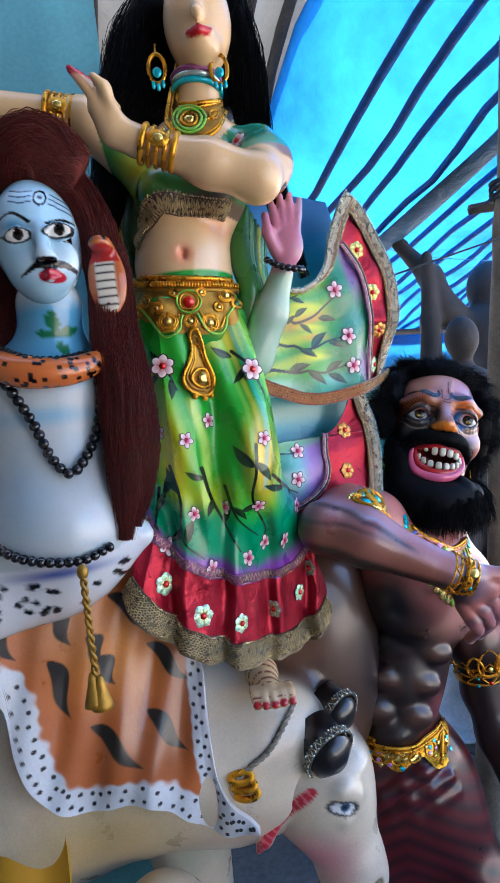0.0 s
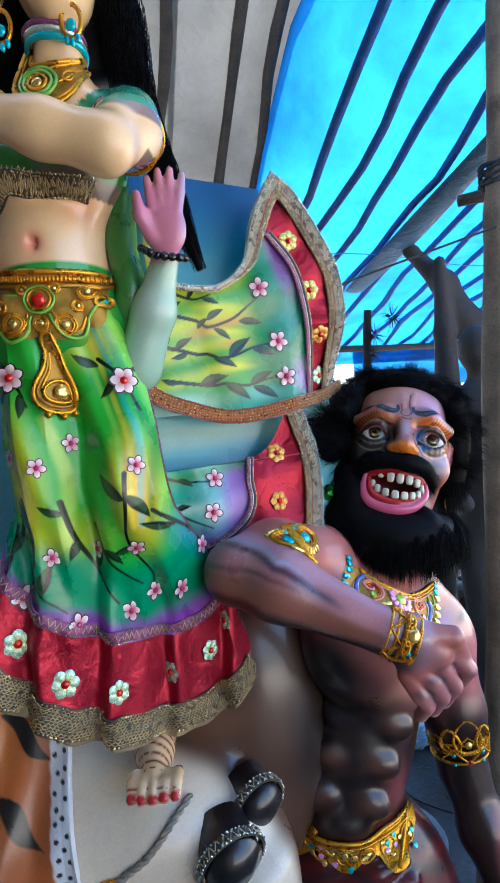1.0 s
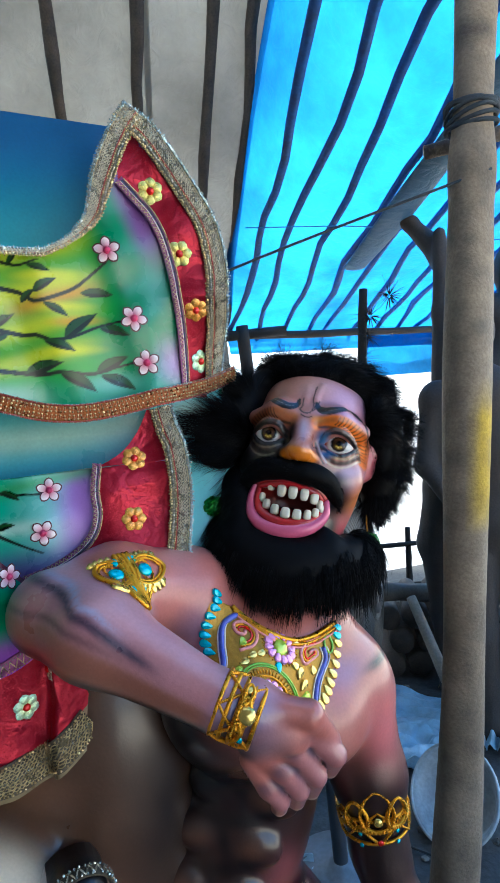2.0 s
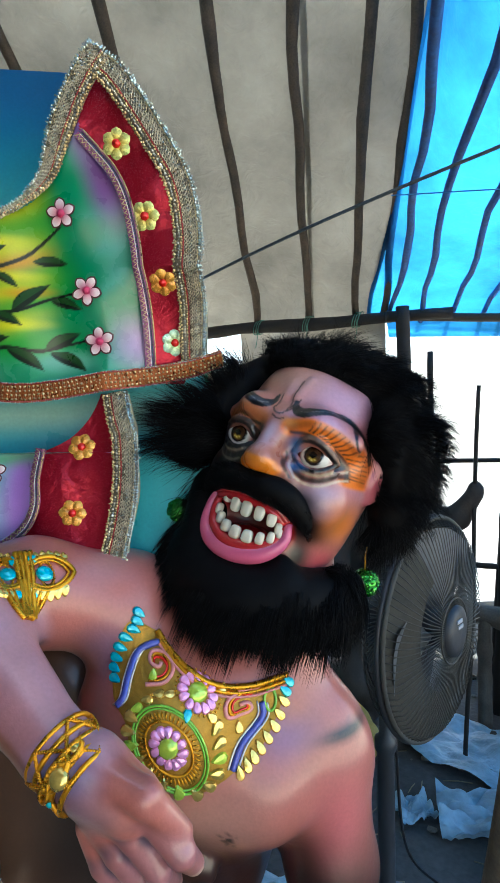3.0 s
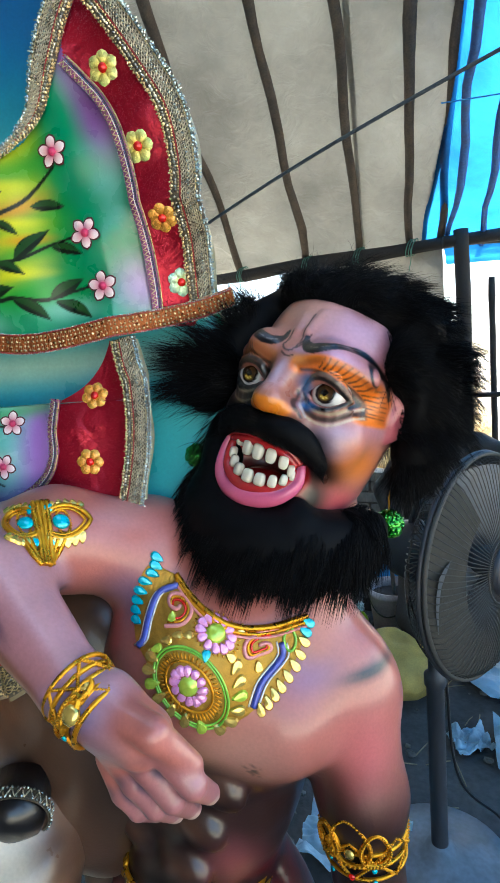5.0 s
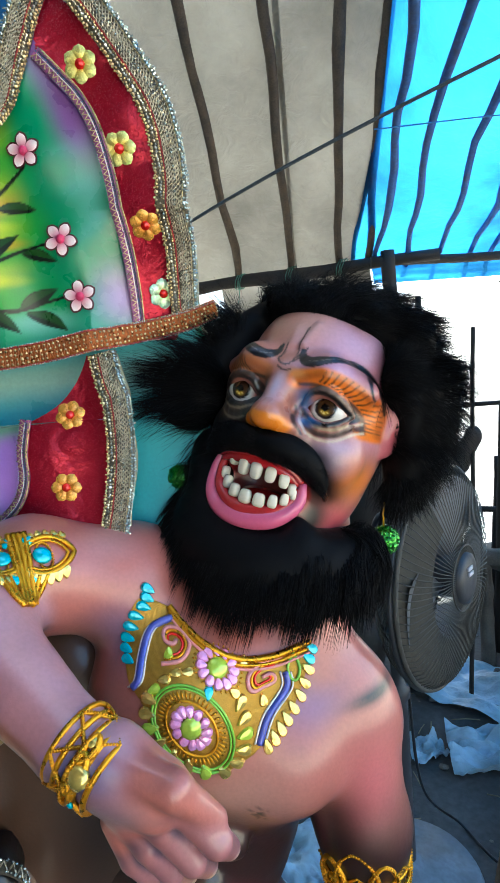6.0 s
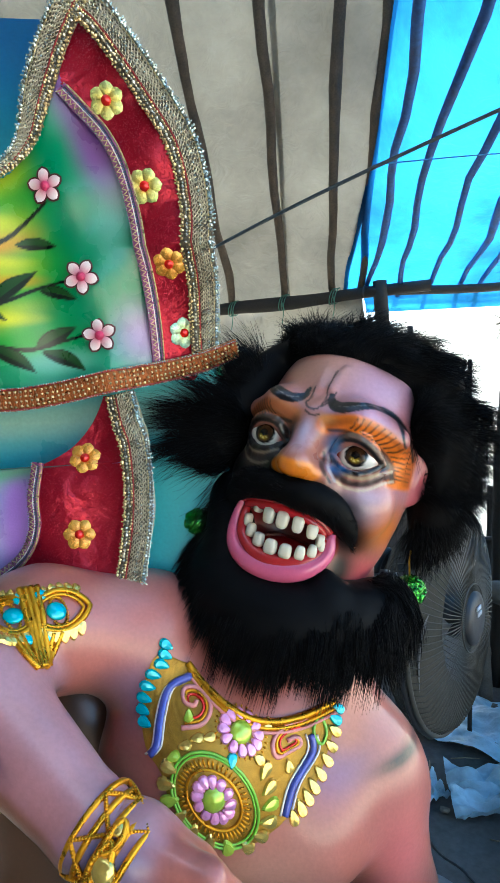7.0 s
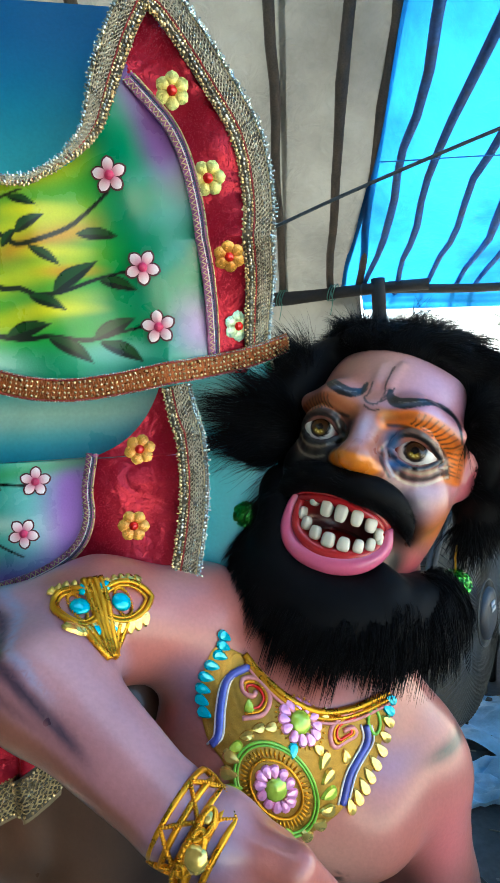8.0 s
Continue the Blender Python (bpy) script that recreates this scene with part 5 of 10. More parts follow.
def goddess_statue():
    g = Geo()
    grid = skirt(g)
    c = Clay((-0.45, 0.78, 0.98), (0.20, 1.22, 2.36), 0.0048)
    skin = col("e0bd8c")
    c.chain([(-0.09, 1.06, 1.70), (-0.092, 1.045, 1.80), (-0.08, 1.05, 1.88)], [0.095, 0.076, 0.08], k=0.05)
    c.egg((-0.10, 1.075, 1.69), (0.115, 0.092, 0.07), k=0.04)
    c.egg((-0.06, 1.05, 1.93), (0.105, 0.075, 0.085), k=0.04)
    for x in (-0.105, -0.03):
        c.egg((x, 0.985, 1.915), (0.045, 0.05, 0.045), k=0.025)
    c.cap((-0.035, 1.03, 2.0), (-0.025, 1.0, 2.09), 0.042, 0.036, k=0.03)
    c.egg((-0.014, 0.985, 2.190), (0.058, 0.068, 0.082), k=0.02)
    c.egg((-0.010, 0.945, 2.126), (0.028, 0.026, 0.022), k=0.024)
    c.egg((-0.045, 1.02, 2.0), (0.085, 0.062, 0.055), k=0.03)
    c.chain([(-0.012, 0.925, 2.18), (-0.012, 0.905, 2.155)], [0.008, 0.010], k=0.01)
    c.chain([(-0.032, 0.921, 2.135), (-0.012, 0.913, 2.133), (0.008, 0.921, 2.135)], [0.004, 0.007, 0.004], k=0.006)
    c.egg((-0.082, 0.962, 1.80), (0.006, 0.008, 0.008), k=0.012, cut=True)
    # arm across the chest
    c.chain([(0.065, 1.02, 1.985), (0.072, 0.96, 1.93), (0.055, 0.905, 1.885)], [0.043, 0.042, 0.034], k=0.03)
    c.chain([(0.055, 0.90, 1.885), (-0.02, 0.885, 1.91), (-0.125, 0.87, 1.948)], [0.036, 0.034, 0.021], k=0.02)
    c.chain([(-0.125, 0.87, 1.95), (-0.155, 0.865, 1.965), (-0.172, 0.862, 2.0)], [0.021, 0.022, 0.02], k=0.015)
    for i in range(4):
        b = np.array([-0.178 + 0.009 * i, 0.85 + 0.006 * i, 2.01 - 0.003 * i])
        c.chain([b, b + (-0.014, -0.003, 0.022), b + (-0.030 + 0.004 * i, -0.006, 0.042 - 0.003 * i)], [0.0090, 0.0076, 0.0055], k=0.004)
    c.chain([(-0.15, 0.853, 1.98), (-0.158, 0.838, 2.015), (-0.172, 0.832, 2.03)], [0.010, 0.0085, 0.006], k=0.008)
    # arm stretched aside
    c.chain([(-0.15, 1.03, 1.98), (-0.22, 0.95, 2.03), (-0.36, 0.93, 2.055)], [0.04, 0.033, 0.03], k=0.03)
    c.egg((-0.40, 0.93, 2.06), (0.035, 0.02, 0.03), k=0.02)
    # foot and the hidden leg
    c.cap((-0.06, 1.30, 1.30), (-0.045, 1.22, 1.05), 0.05, 0.033, k=0.02)
    c.chain([(-0.042, 1.20, 1.02), (-0.034, 1.08, 1.002), (-0.020, 1.025, 0.995)], [0.032, 0.028, 0.02], k=0.02)
    for i in range(5):
        b = np.array([-0.050 + 0.0162 * i, 1.022 + 0.003 * abs(i - 1.5), 0.998])
        c.chain([b, b + (0.002, -0.022, 0.0), b + (0.004, -0.042, -0.010)], [0.0105, 0.0098, 0.0080], k=0.0025)
    v, f = c.skin()
    p = np.tile(skin, (len(v), 1))
    x, y, z = v.T
    p = mix(p, spot(v, (-0.082, 0.97, 1.80), (0.034, 0.06, 0.030)) * 0.8, col("df7a62"))
    p = mix(p, spot(v, (-0.03, 1.0, 1.80), (0.05, 0.10, 0.08)) * 0.5, col("f0d9b8"))
    p = mix(p, spot(v, (-0.02, 1.0, 1.85), (0.05, 0.08, 0.04)) * 0.6, col("d98a5a"))
    blouse = ((z > 1.868 + 0.30 * np.maximum(0, -0.10 - x)) & (z < 2.03) & (np.abs(x + 0.045) < 0.15) & (y > 0.915 + 0.25 * np.maximum(0, x)) & (z < 2.02 - 1.2 * np.maximum(0, 0.06 - np.abs(x + 0.03)))).astype(float)
    arm, al = near_line(v, [(0.055, 0.90, 1.885), (-0.02, 0.885, 1.91), (-0.125, 0.87, 1.948), (-0.172, 0.862, 2.0), (-0.2, 0.85, 2.07)])
    blouse *= (arm > 0.048)
    hips = step(1.772 - z, -0.002, 0.002) * (z > 1.5)
    p = mix(p, hips, col("2f9a35"))
    p = mix(p, hips * spot(v, (-0.03, 0.97, 1.70), (0.05, 0.1, 0.06)), col("d8d030"))
    p = mix(p, hips * spot(v, (-0.17, 0.98, 1.70), (0.05, 0.1, 0.06)), col("d8d030"))
    p = mix(p, blouse, col("3f7f34"))
    p = mix(p, blouse * spot(v, (-0.14, 0.98, 1.95), (0.06, 0.1, 0.06)), col("c9c228"))
    p = mix(p, blouse * spot(v, (0.05, 0.97, 1.99), (0.05, 0.1, 0.05)), col("3f9a8a"))
    p = mix(p, blouse * step(-z, -1.90, -1.885), col("6d5a48"))
    sleeve, _ = near_line(v, [(0.065, 1.02, 1.985), (0.072, 0.96, 1.945)])
    p = mix(p, step(-sleeve, -0.055, -0.05) * (z > 1.93), col("3f9a7a"))
    p = mix(p, step(-np.linalg.norm(v - (0.074, 0.955, 1.93), axis=1), -0.05, -0.046) * (z < 1.945) * (z > 1.925), col("8a6a50"))
    lips = step(-np.linalg.norm((v - (-0.012, 0.912, 2.134)) / (0.025, 0.03, 0.0105), axis=1), -1.0, -0.85)
    p = mix(p, lips, col("c0101c"))
    p = mix(p, spot(v, (-0.2, 0.845, 2.06), (0.05, 0.05, 0.045)) * 0.8, col("d98a90"))
    tips = sum(step(-np.linalg.norm(v - (np.array([-0.178 + 0.009 * i, 0.85 + 0.006 * i, 2.01 - 0.003 * i]) + (-0.030 + 0.004 * i, -0.006, 0.042 - 0.003 * i)), axis=1), -0.013, -0.010) for i in range(4))
    p = mix(p, tips, col("b01a30"))
    foot = (z < 1.13) * 1.0
    p = mix(p, foot * (np.abs((y - 0.99) % 0.014) < 0.0016) * (y < 1.09) * (y > 0.985), col("7a2a24"))
    for i in range(5):
        b = np.array([-0.045 + 0.0162 * i, 0.974 + 0.003 * abs(i - 1.5), 0.993])
        p = mix(p, step(-np.linalg.norm(v - b, axis=1), -0.0095, -0.008), col("b5222a"))
    g.add(v, f, 2, p)
    # small folds of green cloth beside the waist
    for k in range(6):
        a = np.array([0.03 + 0.006 * k, 1.05 + 0.012 * k, 1.90 - 0.008 * k])
        pts = spl([a, a + (-0.015, 0.0, -0.08), a + (-0.005, -0.01, -0.16), a + (-0.03, 0.0, -0.235)], 20)
        t, ff = tube(pts, np.interp(np.linspace(0, 1, 20), [0, 0.3, 0.8, 1], [0.014, 0.022, 0.02, 0.012]), 10, flat=0.6)
        g.add(t, ff, 0, [col("3f7a34"), col("6aa03a"), col("2f6a3a"), col("b8b832"), col("7ac08a"), col("2a6a34")][k])
    for k in range(5):
        a = np.array([-0.165 - 0.010 * k, 1.05 + 0.012 * k, 1.95 - 0.01 * k])
        pts = spl([a, a + (-0.01, -0.01, -0.08), a + (-0.005, -0.01, -0.14), a + (-0.005, 0.0, -0.20)], 20)
        t, ff = tube(pts, np.interp(np.linspace(0, 1, 20), [0, 0.3, 0.8, 1], [0.014, 0.022, 0.02, 0.012]), 10, flat=0.6)
        g.add(t, ff, 0, [col("1f4a20"), col("b8b420"), col("2f6a2a"), col("1a3a1c"), col("8a9a24")][k])
    # raised open palm with its forearm
    k = Clay((0.0, 0.94, 1.58), (0.18, 1.12, 1.95), 0.004)
    k.chain([(0.02, 1.06, 1.62), (0.06, 1.045, 1.70), (0.092, 1.03, 1.775)], [0.039, 0.031, 0.020], k=0.02)
    k.egg((0.102, 1.015, 1.812), (0.029, 0.015, 0.040), k=0.012)
    for i in range(4):
        b = np.array([0.086 + 0.0115 * i, 1.008 + 0.002 * i, 1.84 - 0.002 * abs(i - 1.5)])
        tip = b + (0.0 + 0.006 * (i - 1), 0.006, 0.052 + 0.008 * (i in (1, 2)))
        k.chain([b, (b + tip) / 2, tip], [0.0088, 0.0082, 0.006], k=0.004)
    k.chain([(0.08, 1.01, 1.80), (0.068, 0.998, 1.83), (0.066, 0.995, 1.86)], [0.012, 0.0095, 0.007], k=0.008)
    v, f = k.skin()
    p = np.tile(col("c77f98"), (len(v), 1))
    p = mix(p, step(-v[:, 2], -1.775, -1.755), col("98b8a2"))
    p = mix(p, spot(v, (0.06, 1.0, 1.70), (0.05, 0.08, 0.07)) * 0.5, col("b4c6bc"))
    p = mix(p, step(v[:, 2], 1.86, 1.90) * 0.7, col("d9909c"))
    p = mix(p, step(v[:, 0], 0.115, 0.14) * (v[:, 2] > 1.78) * 0.5, col("8fb5d0"))
    g.add(v, f, 2, p)
    ob = g.put("goddess_statue", [CLOTH_PAINT, RED_GLITTER, ENAMEL])
    return tagged(ob, "painted goddess statue in green sari skirt standing on the bull", "statue"), grid


GODDESS, SKIRT = goddess_statue()


# ---- the seated blue-white statue ----
def seated_statue():
    g = Geo()
    c = Clay((-0.75, 0.62, 1.12), (-0.02, 1.25, 2.02), 0.0056)
    h = Clay((-0.39, 0.72, 1.64), (-0.18, 0.97, 1.93), 0.0024)
    c.chain([(-0.325, 0.93, 1.58), (-0.33, 0.93, 1.45), (-0.325, 0.92, 1.34)], [0.105, 0.10, 0.105], k=0.06)
    c.egg((-0.34, 0.94, 1.57), (0.125, 0.09, 0.08), k=0.05)
    c.egg((-0.315, 0.88, 1.37), (0.105, 0.10, 0.09), k=0.05)
    c.cap((-0.31, 0.91, 1.62), (-0.295, 0.885, 1.72), 0.05, 0.05, k=0.03)
    h.egg((-0.292, 0.868, 1.812), (0.061, 0.085, 0.090))
    h.egg((-0.276, 0.822, 1.745), (0.036, 0.040, 0.034), k=0.03)
    for s in (-1, 1):
        h.egg((-0.268 + s * 0.026, 0.812, 1.765), (0.020, 0.016, 0.024), k=0.03)
        h.egg((-0.265 + s * 0.029, 0.778, 1.797), (0.021, 0.012, 0.012), k=0.012, cut=True)
        h.egg((-0.265 + s * 0.029, 0.794, 1.797), (0.0195, 0.012, 0.0105), k=0.002)
        h.chain(spl([(-0.265 + s * 0.010, 0.786, 1.797), (-0.265 + s * 0.028, 0.780, 1.808), (-0.265 + s * 0.049, 0.79, 1.797)], 6), 0.0026 * np.ones(6), k=0.003)
        h.egg((-0.256 + s * 0.009, 0.780, 1.761), (0.006, 0.008, 0.005), k=0.006)
    h.chain([(-0.264, 0.790, 1.808), (-0.256, 0.772, 1.766)], [0.0065, 0.0085], k=0.014)
    h.chain([(-0.270, 0.786, 1.7405), (-0.254, 0.780, 1.7425), (-0.238, 0.789, 1.7410)], [0.002, 0.0045, 0.002], k=0.004)
    h.chain([(-0.267, 0.786, 1.7345), (-0.254, 0.781, 1.7325), (-0.241, 0.789, 1.7350)], [0.002, 0.0050, 0.002], k=0.004)
    c.chain([(-0.45, 0.95, 1.58), (-0.52, 0.92, 1.45), (-0.50, 0.80, 1.36)], [0.06, 0.05, 0.045], k=0.04)
    c.chain([(-0.36, 0.90, 1.30), (-0.52, 0.80, 1.27), (-0.60, 0.85, 1.22)], [0.08, 0.07, 0.06], k=0.05)
    c.chain([(-0.28, 0.90, 1.315), (-0.20, 0.90, 1.34)], [0.05, 0.022], k=0.03)
    for clay in (c, h):
        v, f = clay.skin()
        x, y, z = v.T
        p = np.tile(col("b9c3c8"), (len(v), 1))
        p = mix(p, step(-z, -1.735, -1.70) * step(z, 1.58, 1.64) * 0.9, col("3a8fbc"))
        p = mix(p, spot(v, (-0.28, 0.80, 1.545), (0.16, 0.12, 0.022)) * 0.8, col("6aa9cc"))
        p = mix(p, spot(v, (-0.34, 0.80, 1.42), (0.07, 0.2, 0.12)) * 0.5, col("95b8cc"))
        p = mix(p, step(-z, -1.34, -1.30) * 0.7, col("6f93a6"))
        p = mix(p, spot(v, (-0.232, 0.77, 1.395), (0.026, 0.06, 0.026)) * 0.8, col("d99aa0"))
        q = v[:, [0, 2]]
        if clay is h:
            p = np.tile(col("a3c9de"), (len(v), 1))
            p = mix(p, spot(v, (-0.25, 0.79, 1.755), (0.06, 0.08, 0.035)) * 0.8, col("cfdfe8"))
            p = mix(p, step(-z, -1.71, -1.68), col("3a8fbc"))
            p = mix(p, step(x, -0.245, -0.215) * 0.4, col("dfe6ea"))
            p = mix(p, step(-np.hypot((x + 0.254) / 0.0175, (z - 1.7375) / 0.0092), -1.0, -0.88) * (y < 0.81), col("b8152c"))
            for s in (-1, 1):
                cx = -0.265 + s * 0.029
                p = mix(p, spot(v, (cx + s * 0.004, 0.79, 1.812), (0.027, 0.05, 0.013)) * 0.85, col("2f86b4"))
                d, al = near_line(q, spl([(cx - s * 0.018, 1.815), (cx + s * 0.004, 1.829), (cx + s * 0.030, 1.822)], 14))
                p = mix(p, step(0.0026 * (1.1 - 0.6 * al) - d, -0.0006, 0.0006) * (y < 0.86), col("0c0d10"))
                e = np.hypot((x - cx) / 0.0185, (z - 1.797) / 0.0086)
                p = mix(p, step(-e, -1.22, -1.1) * (y < 0.84), col("101114"))
                p = mix(p, step(-e, -0.95, -0.88) * (y < 0.84), col("eceae6"))
                d = np.hypot(x - cx - 0.002, z - 1.798)
                p = mix(p, step(-d, -0.0082, -0.0072) * (e < 0.92) * (y < 0.84), col("2a120c"))
                p = mix(p, step(-d, -0.004, -0.0034) * (e < 0.92) * (y < 0.84), col("050404"))
                d, al = near_line(q, [(cx + s * 0.018, 1.797), (cx + s * 0.030, 1.800)])
                p = mix(p, step(0.0014 - d, -0.0005, 0.0005) * (y < 0.86), col("101114"))
                d, al = near_line(q, spl([(-0.254, 1.7515), (-0.254 + s * 0.016, 1.7530), (-0.254 + s * 0.032, 1.7440), (-0.254 + s * 0.042, 1.7400)], 16))
                p = mix(p, step(0.0062 * (1 - al) + 0.0010 - d, -0.0007, 0.0007) * (y < 0.84), col("08080a"))
                for k in range(3):
                    d, al = near_line(q, spl([(-0.263 + s * 0.010, 1.846 + 0.009 * k), (-0.263 + s * 0.024, 1.843 + 0.009 * k), (-0.263 + s * 0.040, 1.848 + 0.009 * k)], 8))
                    p = mix(p, step(0.0011 - d, -0.0006, 0.0006) * (y < 0.86), col("16305a"))
            e = np.hypot((x + 0.263) / 0.0065, (z - 1.854) / 0.012)
            p = mix(p, (np.abs(e - 1) < 0.16) * (y < 0.84), col("10182a"))
            p = mix(p, step(-np.hypot(x + 0.263, z - 1.854), -0.0036, -0.003) * (y < 0.84), col("10182a"))
        for ax, az, a, ln in ((-0.280, 1.664, 90, 0.044), (-0.282, 1.662, 30, 0.034), (-0.278, 1.662, 155, 0.034), (-0.280, 1.66, -60, 0.03)):
            u = np.array([math.cos(radians(a)), math.sin(radians(a))])
            k, w = (q - (ax, az)) @ u / ln, (q - (ax, az)) @ np.array([-u[1], u[0]])
            p = mix(p, (np.abs(w) < 0.22 * ln * np.sin(np.clip(k, 0, 1) * np.pi)) * (k > 0) * (k < 1) * (y < 0.88), col("14633c"))
        if clay is c:
            lap = (z < 1.328 + 0.25 * np.maximum(0, x + 0.25)).astype(float)
            p = mix(p, lap, col("cfd2d6"))
            r = np.random.RandomState(4)
            for _ in range(120):
                o = (r.uniform(-0.6, -0.1), r.uniform(1.16, 1.31))
                p = mix(p, step(-np.hypot(q[:, 0] - o[0], q[:, 1] - o[1]), -0.0065, -0.0045) * lap, col("101014"))
            p = mix(p, spot(v, (-0.30, 0.78, 1.315), (0.12, 0.2, 0.015)) * 0.9, col("1d3f9a"))
        g.add(v, f, 0, p)
    return tagged(g.put("seated_statue", [ENAMEL]), "white and blue painted moustached statue sitting on the bull", "statue")


seated_statue()


# ---- the bull and its cloth ----
def bull_statue():
    g = Geo()
    c = Clay((-1.25, 0.72, -0.01), (0.30, 1.50, 1.30), 0.0085)
    head = Clay((-0.16, 0.82, 0.54), (0.24, 1.12, 1.06), 0.0042)
    c.chain([(-1.0, 1.17, 0.83), (-0.5, 1.18, 0.86), (-0.24, 1.17, 0.86)], [0.22, 0.25, 0.19], k=0.08)
    c.chain([(-0.25, 1.14, 0.85), (-0.10, 1.15, 0.81), (0.0, 1.17, 0.78)], [0.17, 0.145, 0.12], k=0.08)
    c.egg((-0.05, 1.13, 0.885), (0.12, 0.12, 0.075), k=0.06)
    c.egg((-0.26, 1.20, 0.99), (0.14, 0.1, 0.08), k=0.06)
    c.egg((0.08, 1.31, 0.93), (0.16, 0.13, 0.30), k=0.05)
    c.egg((0.12, 1.33, 1.05), (0.12, 0.10, 0.16), k=0.06)
    head.cap((-0.02, 1.03, 0.86), (0.01, 1.02, 0.88), 0.10, 0.11)
    head.chain([(0.01, 1.02, 0.89), (0.05, 0.985, 0.81), (0.088, 0.955, 0.70)], [0.115, 0.095, 0.064], k=0.05)
    head.egg((0.098, 0.942, 0.655), (0.058, 0.055, 0.05), k=0.03)
    head.chain([(0.055, 0.905, 0.845), (0.085, 0.895, 0.842), (0.112, 0.905, 0.822)], [0.008, 0.011, 0.007], k=0.02)
    head.chain([(0.06, 0.90, 0.800), (0.085, 0.893, 0.793), (0.108, 0.90, 0.80)], [0.005, 0.007, 0.005], k=0.015)
    head.chain([(0.03, 0.935, 0.845), (-0.015, 0.905, 0.812), (-0.05, 0.895, 0.772), (-0.062, 0.893, 0.752)], [0.012, 0.016, 0.013, 0.005], k=0.010)
    head.egg((-0.012, 0.882, 0.806), (0.030, 0.006, 0.006), axes((0, -1, 0.2), (0.72, 0, 0.69)), k=0.006, cut=True)
    head.egg((0.128, 0.905, 0.665), (0.010, 0.014, 0.008), k=0.01, cut=True)
    for x, y in ((-0.95, 0.95), (-0.95, 1.22), (-0.25, 0.93), (-0.25, 1.22)):
        c.chain([(x, y, 0.62), (x + 0.03, y, 0.35), (x, y, 0.05)], [0.10, 0.06, 0.05], k=0.04)
        c.egg((x, y, 0.03), (0.06, 0.07, 0.035), k=0.02)
    c.chain([(-1.2, 1.08, 0.9), (-1.23, 1.08, 0.6), (-1.2, 1.06, 0.4)], [0.03, 0.02, 0.03], k=0.02)
    for clay in (c, head):
        v, f = clay.skin()
        x, y, z = v.T
        p = np.tile(col("cfc2aa"), (len(v), 1))
        p = mix(p, spot(v, (-0.1, 0.9, 0.72), (0.16, 0.2, 0.12)) * 0.8, col("b98672"))
        p = mix(p, spot(v, (0.02, 0.88, 0.72), (0.12, 0.16, 0.08)) * 1.0, col("d98c96"))
        p = mix(p, spot(v, (-0.33, 0.85, 0.78), (0.25, 0.3, 0.17)) * 0.85, col("c9a64a"))
        p = mix(p, spot(v, (-0.20, 0.95, 0.62), (0.14, 0.3, 0.10)) * 0.7, col("8fb08a"))
        # brown hump; its near-black side by the demon is shade put into the colour
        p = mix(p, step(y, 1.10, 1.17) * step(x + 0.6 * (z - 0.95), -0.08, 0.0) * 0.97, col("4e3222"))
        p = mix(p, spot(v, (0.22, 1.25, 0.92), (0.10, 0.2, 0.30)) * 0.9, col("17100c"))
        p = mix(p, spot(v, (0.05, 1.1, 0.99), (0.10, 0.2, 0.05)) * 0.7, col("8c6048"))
        p = mix(p, spot(v, (0.0, 0.95, 0.90), (0.06, 0.1, 0.05)) * 0.5, col("b9855e"))
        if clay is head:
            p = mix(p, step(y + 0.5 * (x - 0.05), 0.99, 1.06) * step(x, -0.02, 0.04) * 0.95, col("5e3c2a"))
        ear, al = near_line(v[:, [0, 2]], [(0.035, 0.850), (-0.015, 0.812), (-0.05, 0.772), (-0.064, 0.754)])
        p = mix(p, step(-ear, -0.0105, -0.008) * (y < 0.925), col("c01f33"))
        p = mix(p, step(-ear, -0.0105, -0.008) * (y < 0.925) * (np.sin(al * 90) > 0.6) * 0.6, col("e58a90"))
        ex, ez = (x - 0.084) / 0.022, (z - 0.817 + 0.25 * (x - 0.084)) / 0.011
        p = mix(p, step(-np.hypot(ex, ez), -1.35, -1.2) * (y < 0.98), col("1d1a1c"))
        p = mix(p, step(-np.hypot(ex, ez), -0.95, -0.85) * (y < 0.98), col("d5d8da"))
        p = mix(p, step(-np.hypot((x - 0.088) / 0.009, (z - 0.817) / 0.009), -1, -0.85) * (y < 0.98), col("2f5a78"))
        p = mix(p, step(-np.hypot((x - 0.088) / 0.005, (z - 0.817) / 0.005), -1, -0.85) * (y < 0.98), col("08080a"))
        p = mix(p, spot(v, (0.13, 0.92, 0.68), (0.07, 0.1, 0.05)) * 0.5, col("a79c94"))
        if clay is head:      # the head reaches further back and is a little larger
            v = np.array([0, 0, 1.509]) + (v - (0, 0, 1.509)) * 1.15 + (-0.006, 0.0, 0.0)
            v[:, 2] += 0.045 * (1 - step(z, 0.84, 0.94))
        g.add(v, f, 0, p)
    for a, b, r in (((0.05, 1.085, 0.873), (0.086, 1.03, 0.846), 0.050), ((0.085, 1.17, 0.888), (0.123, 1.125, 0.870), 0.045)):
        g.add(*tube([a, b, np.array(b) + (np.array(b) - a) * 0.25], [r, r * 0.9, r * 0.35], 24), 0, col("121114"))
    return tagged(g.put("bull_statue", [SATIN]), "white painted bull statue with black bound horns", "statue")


bull_statue()


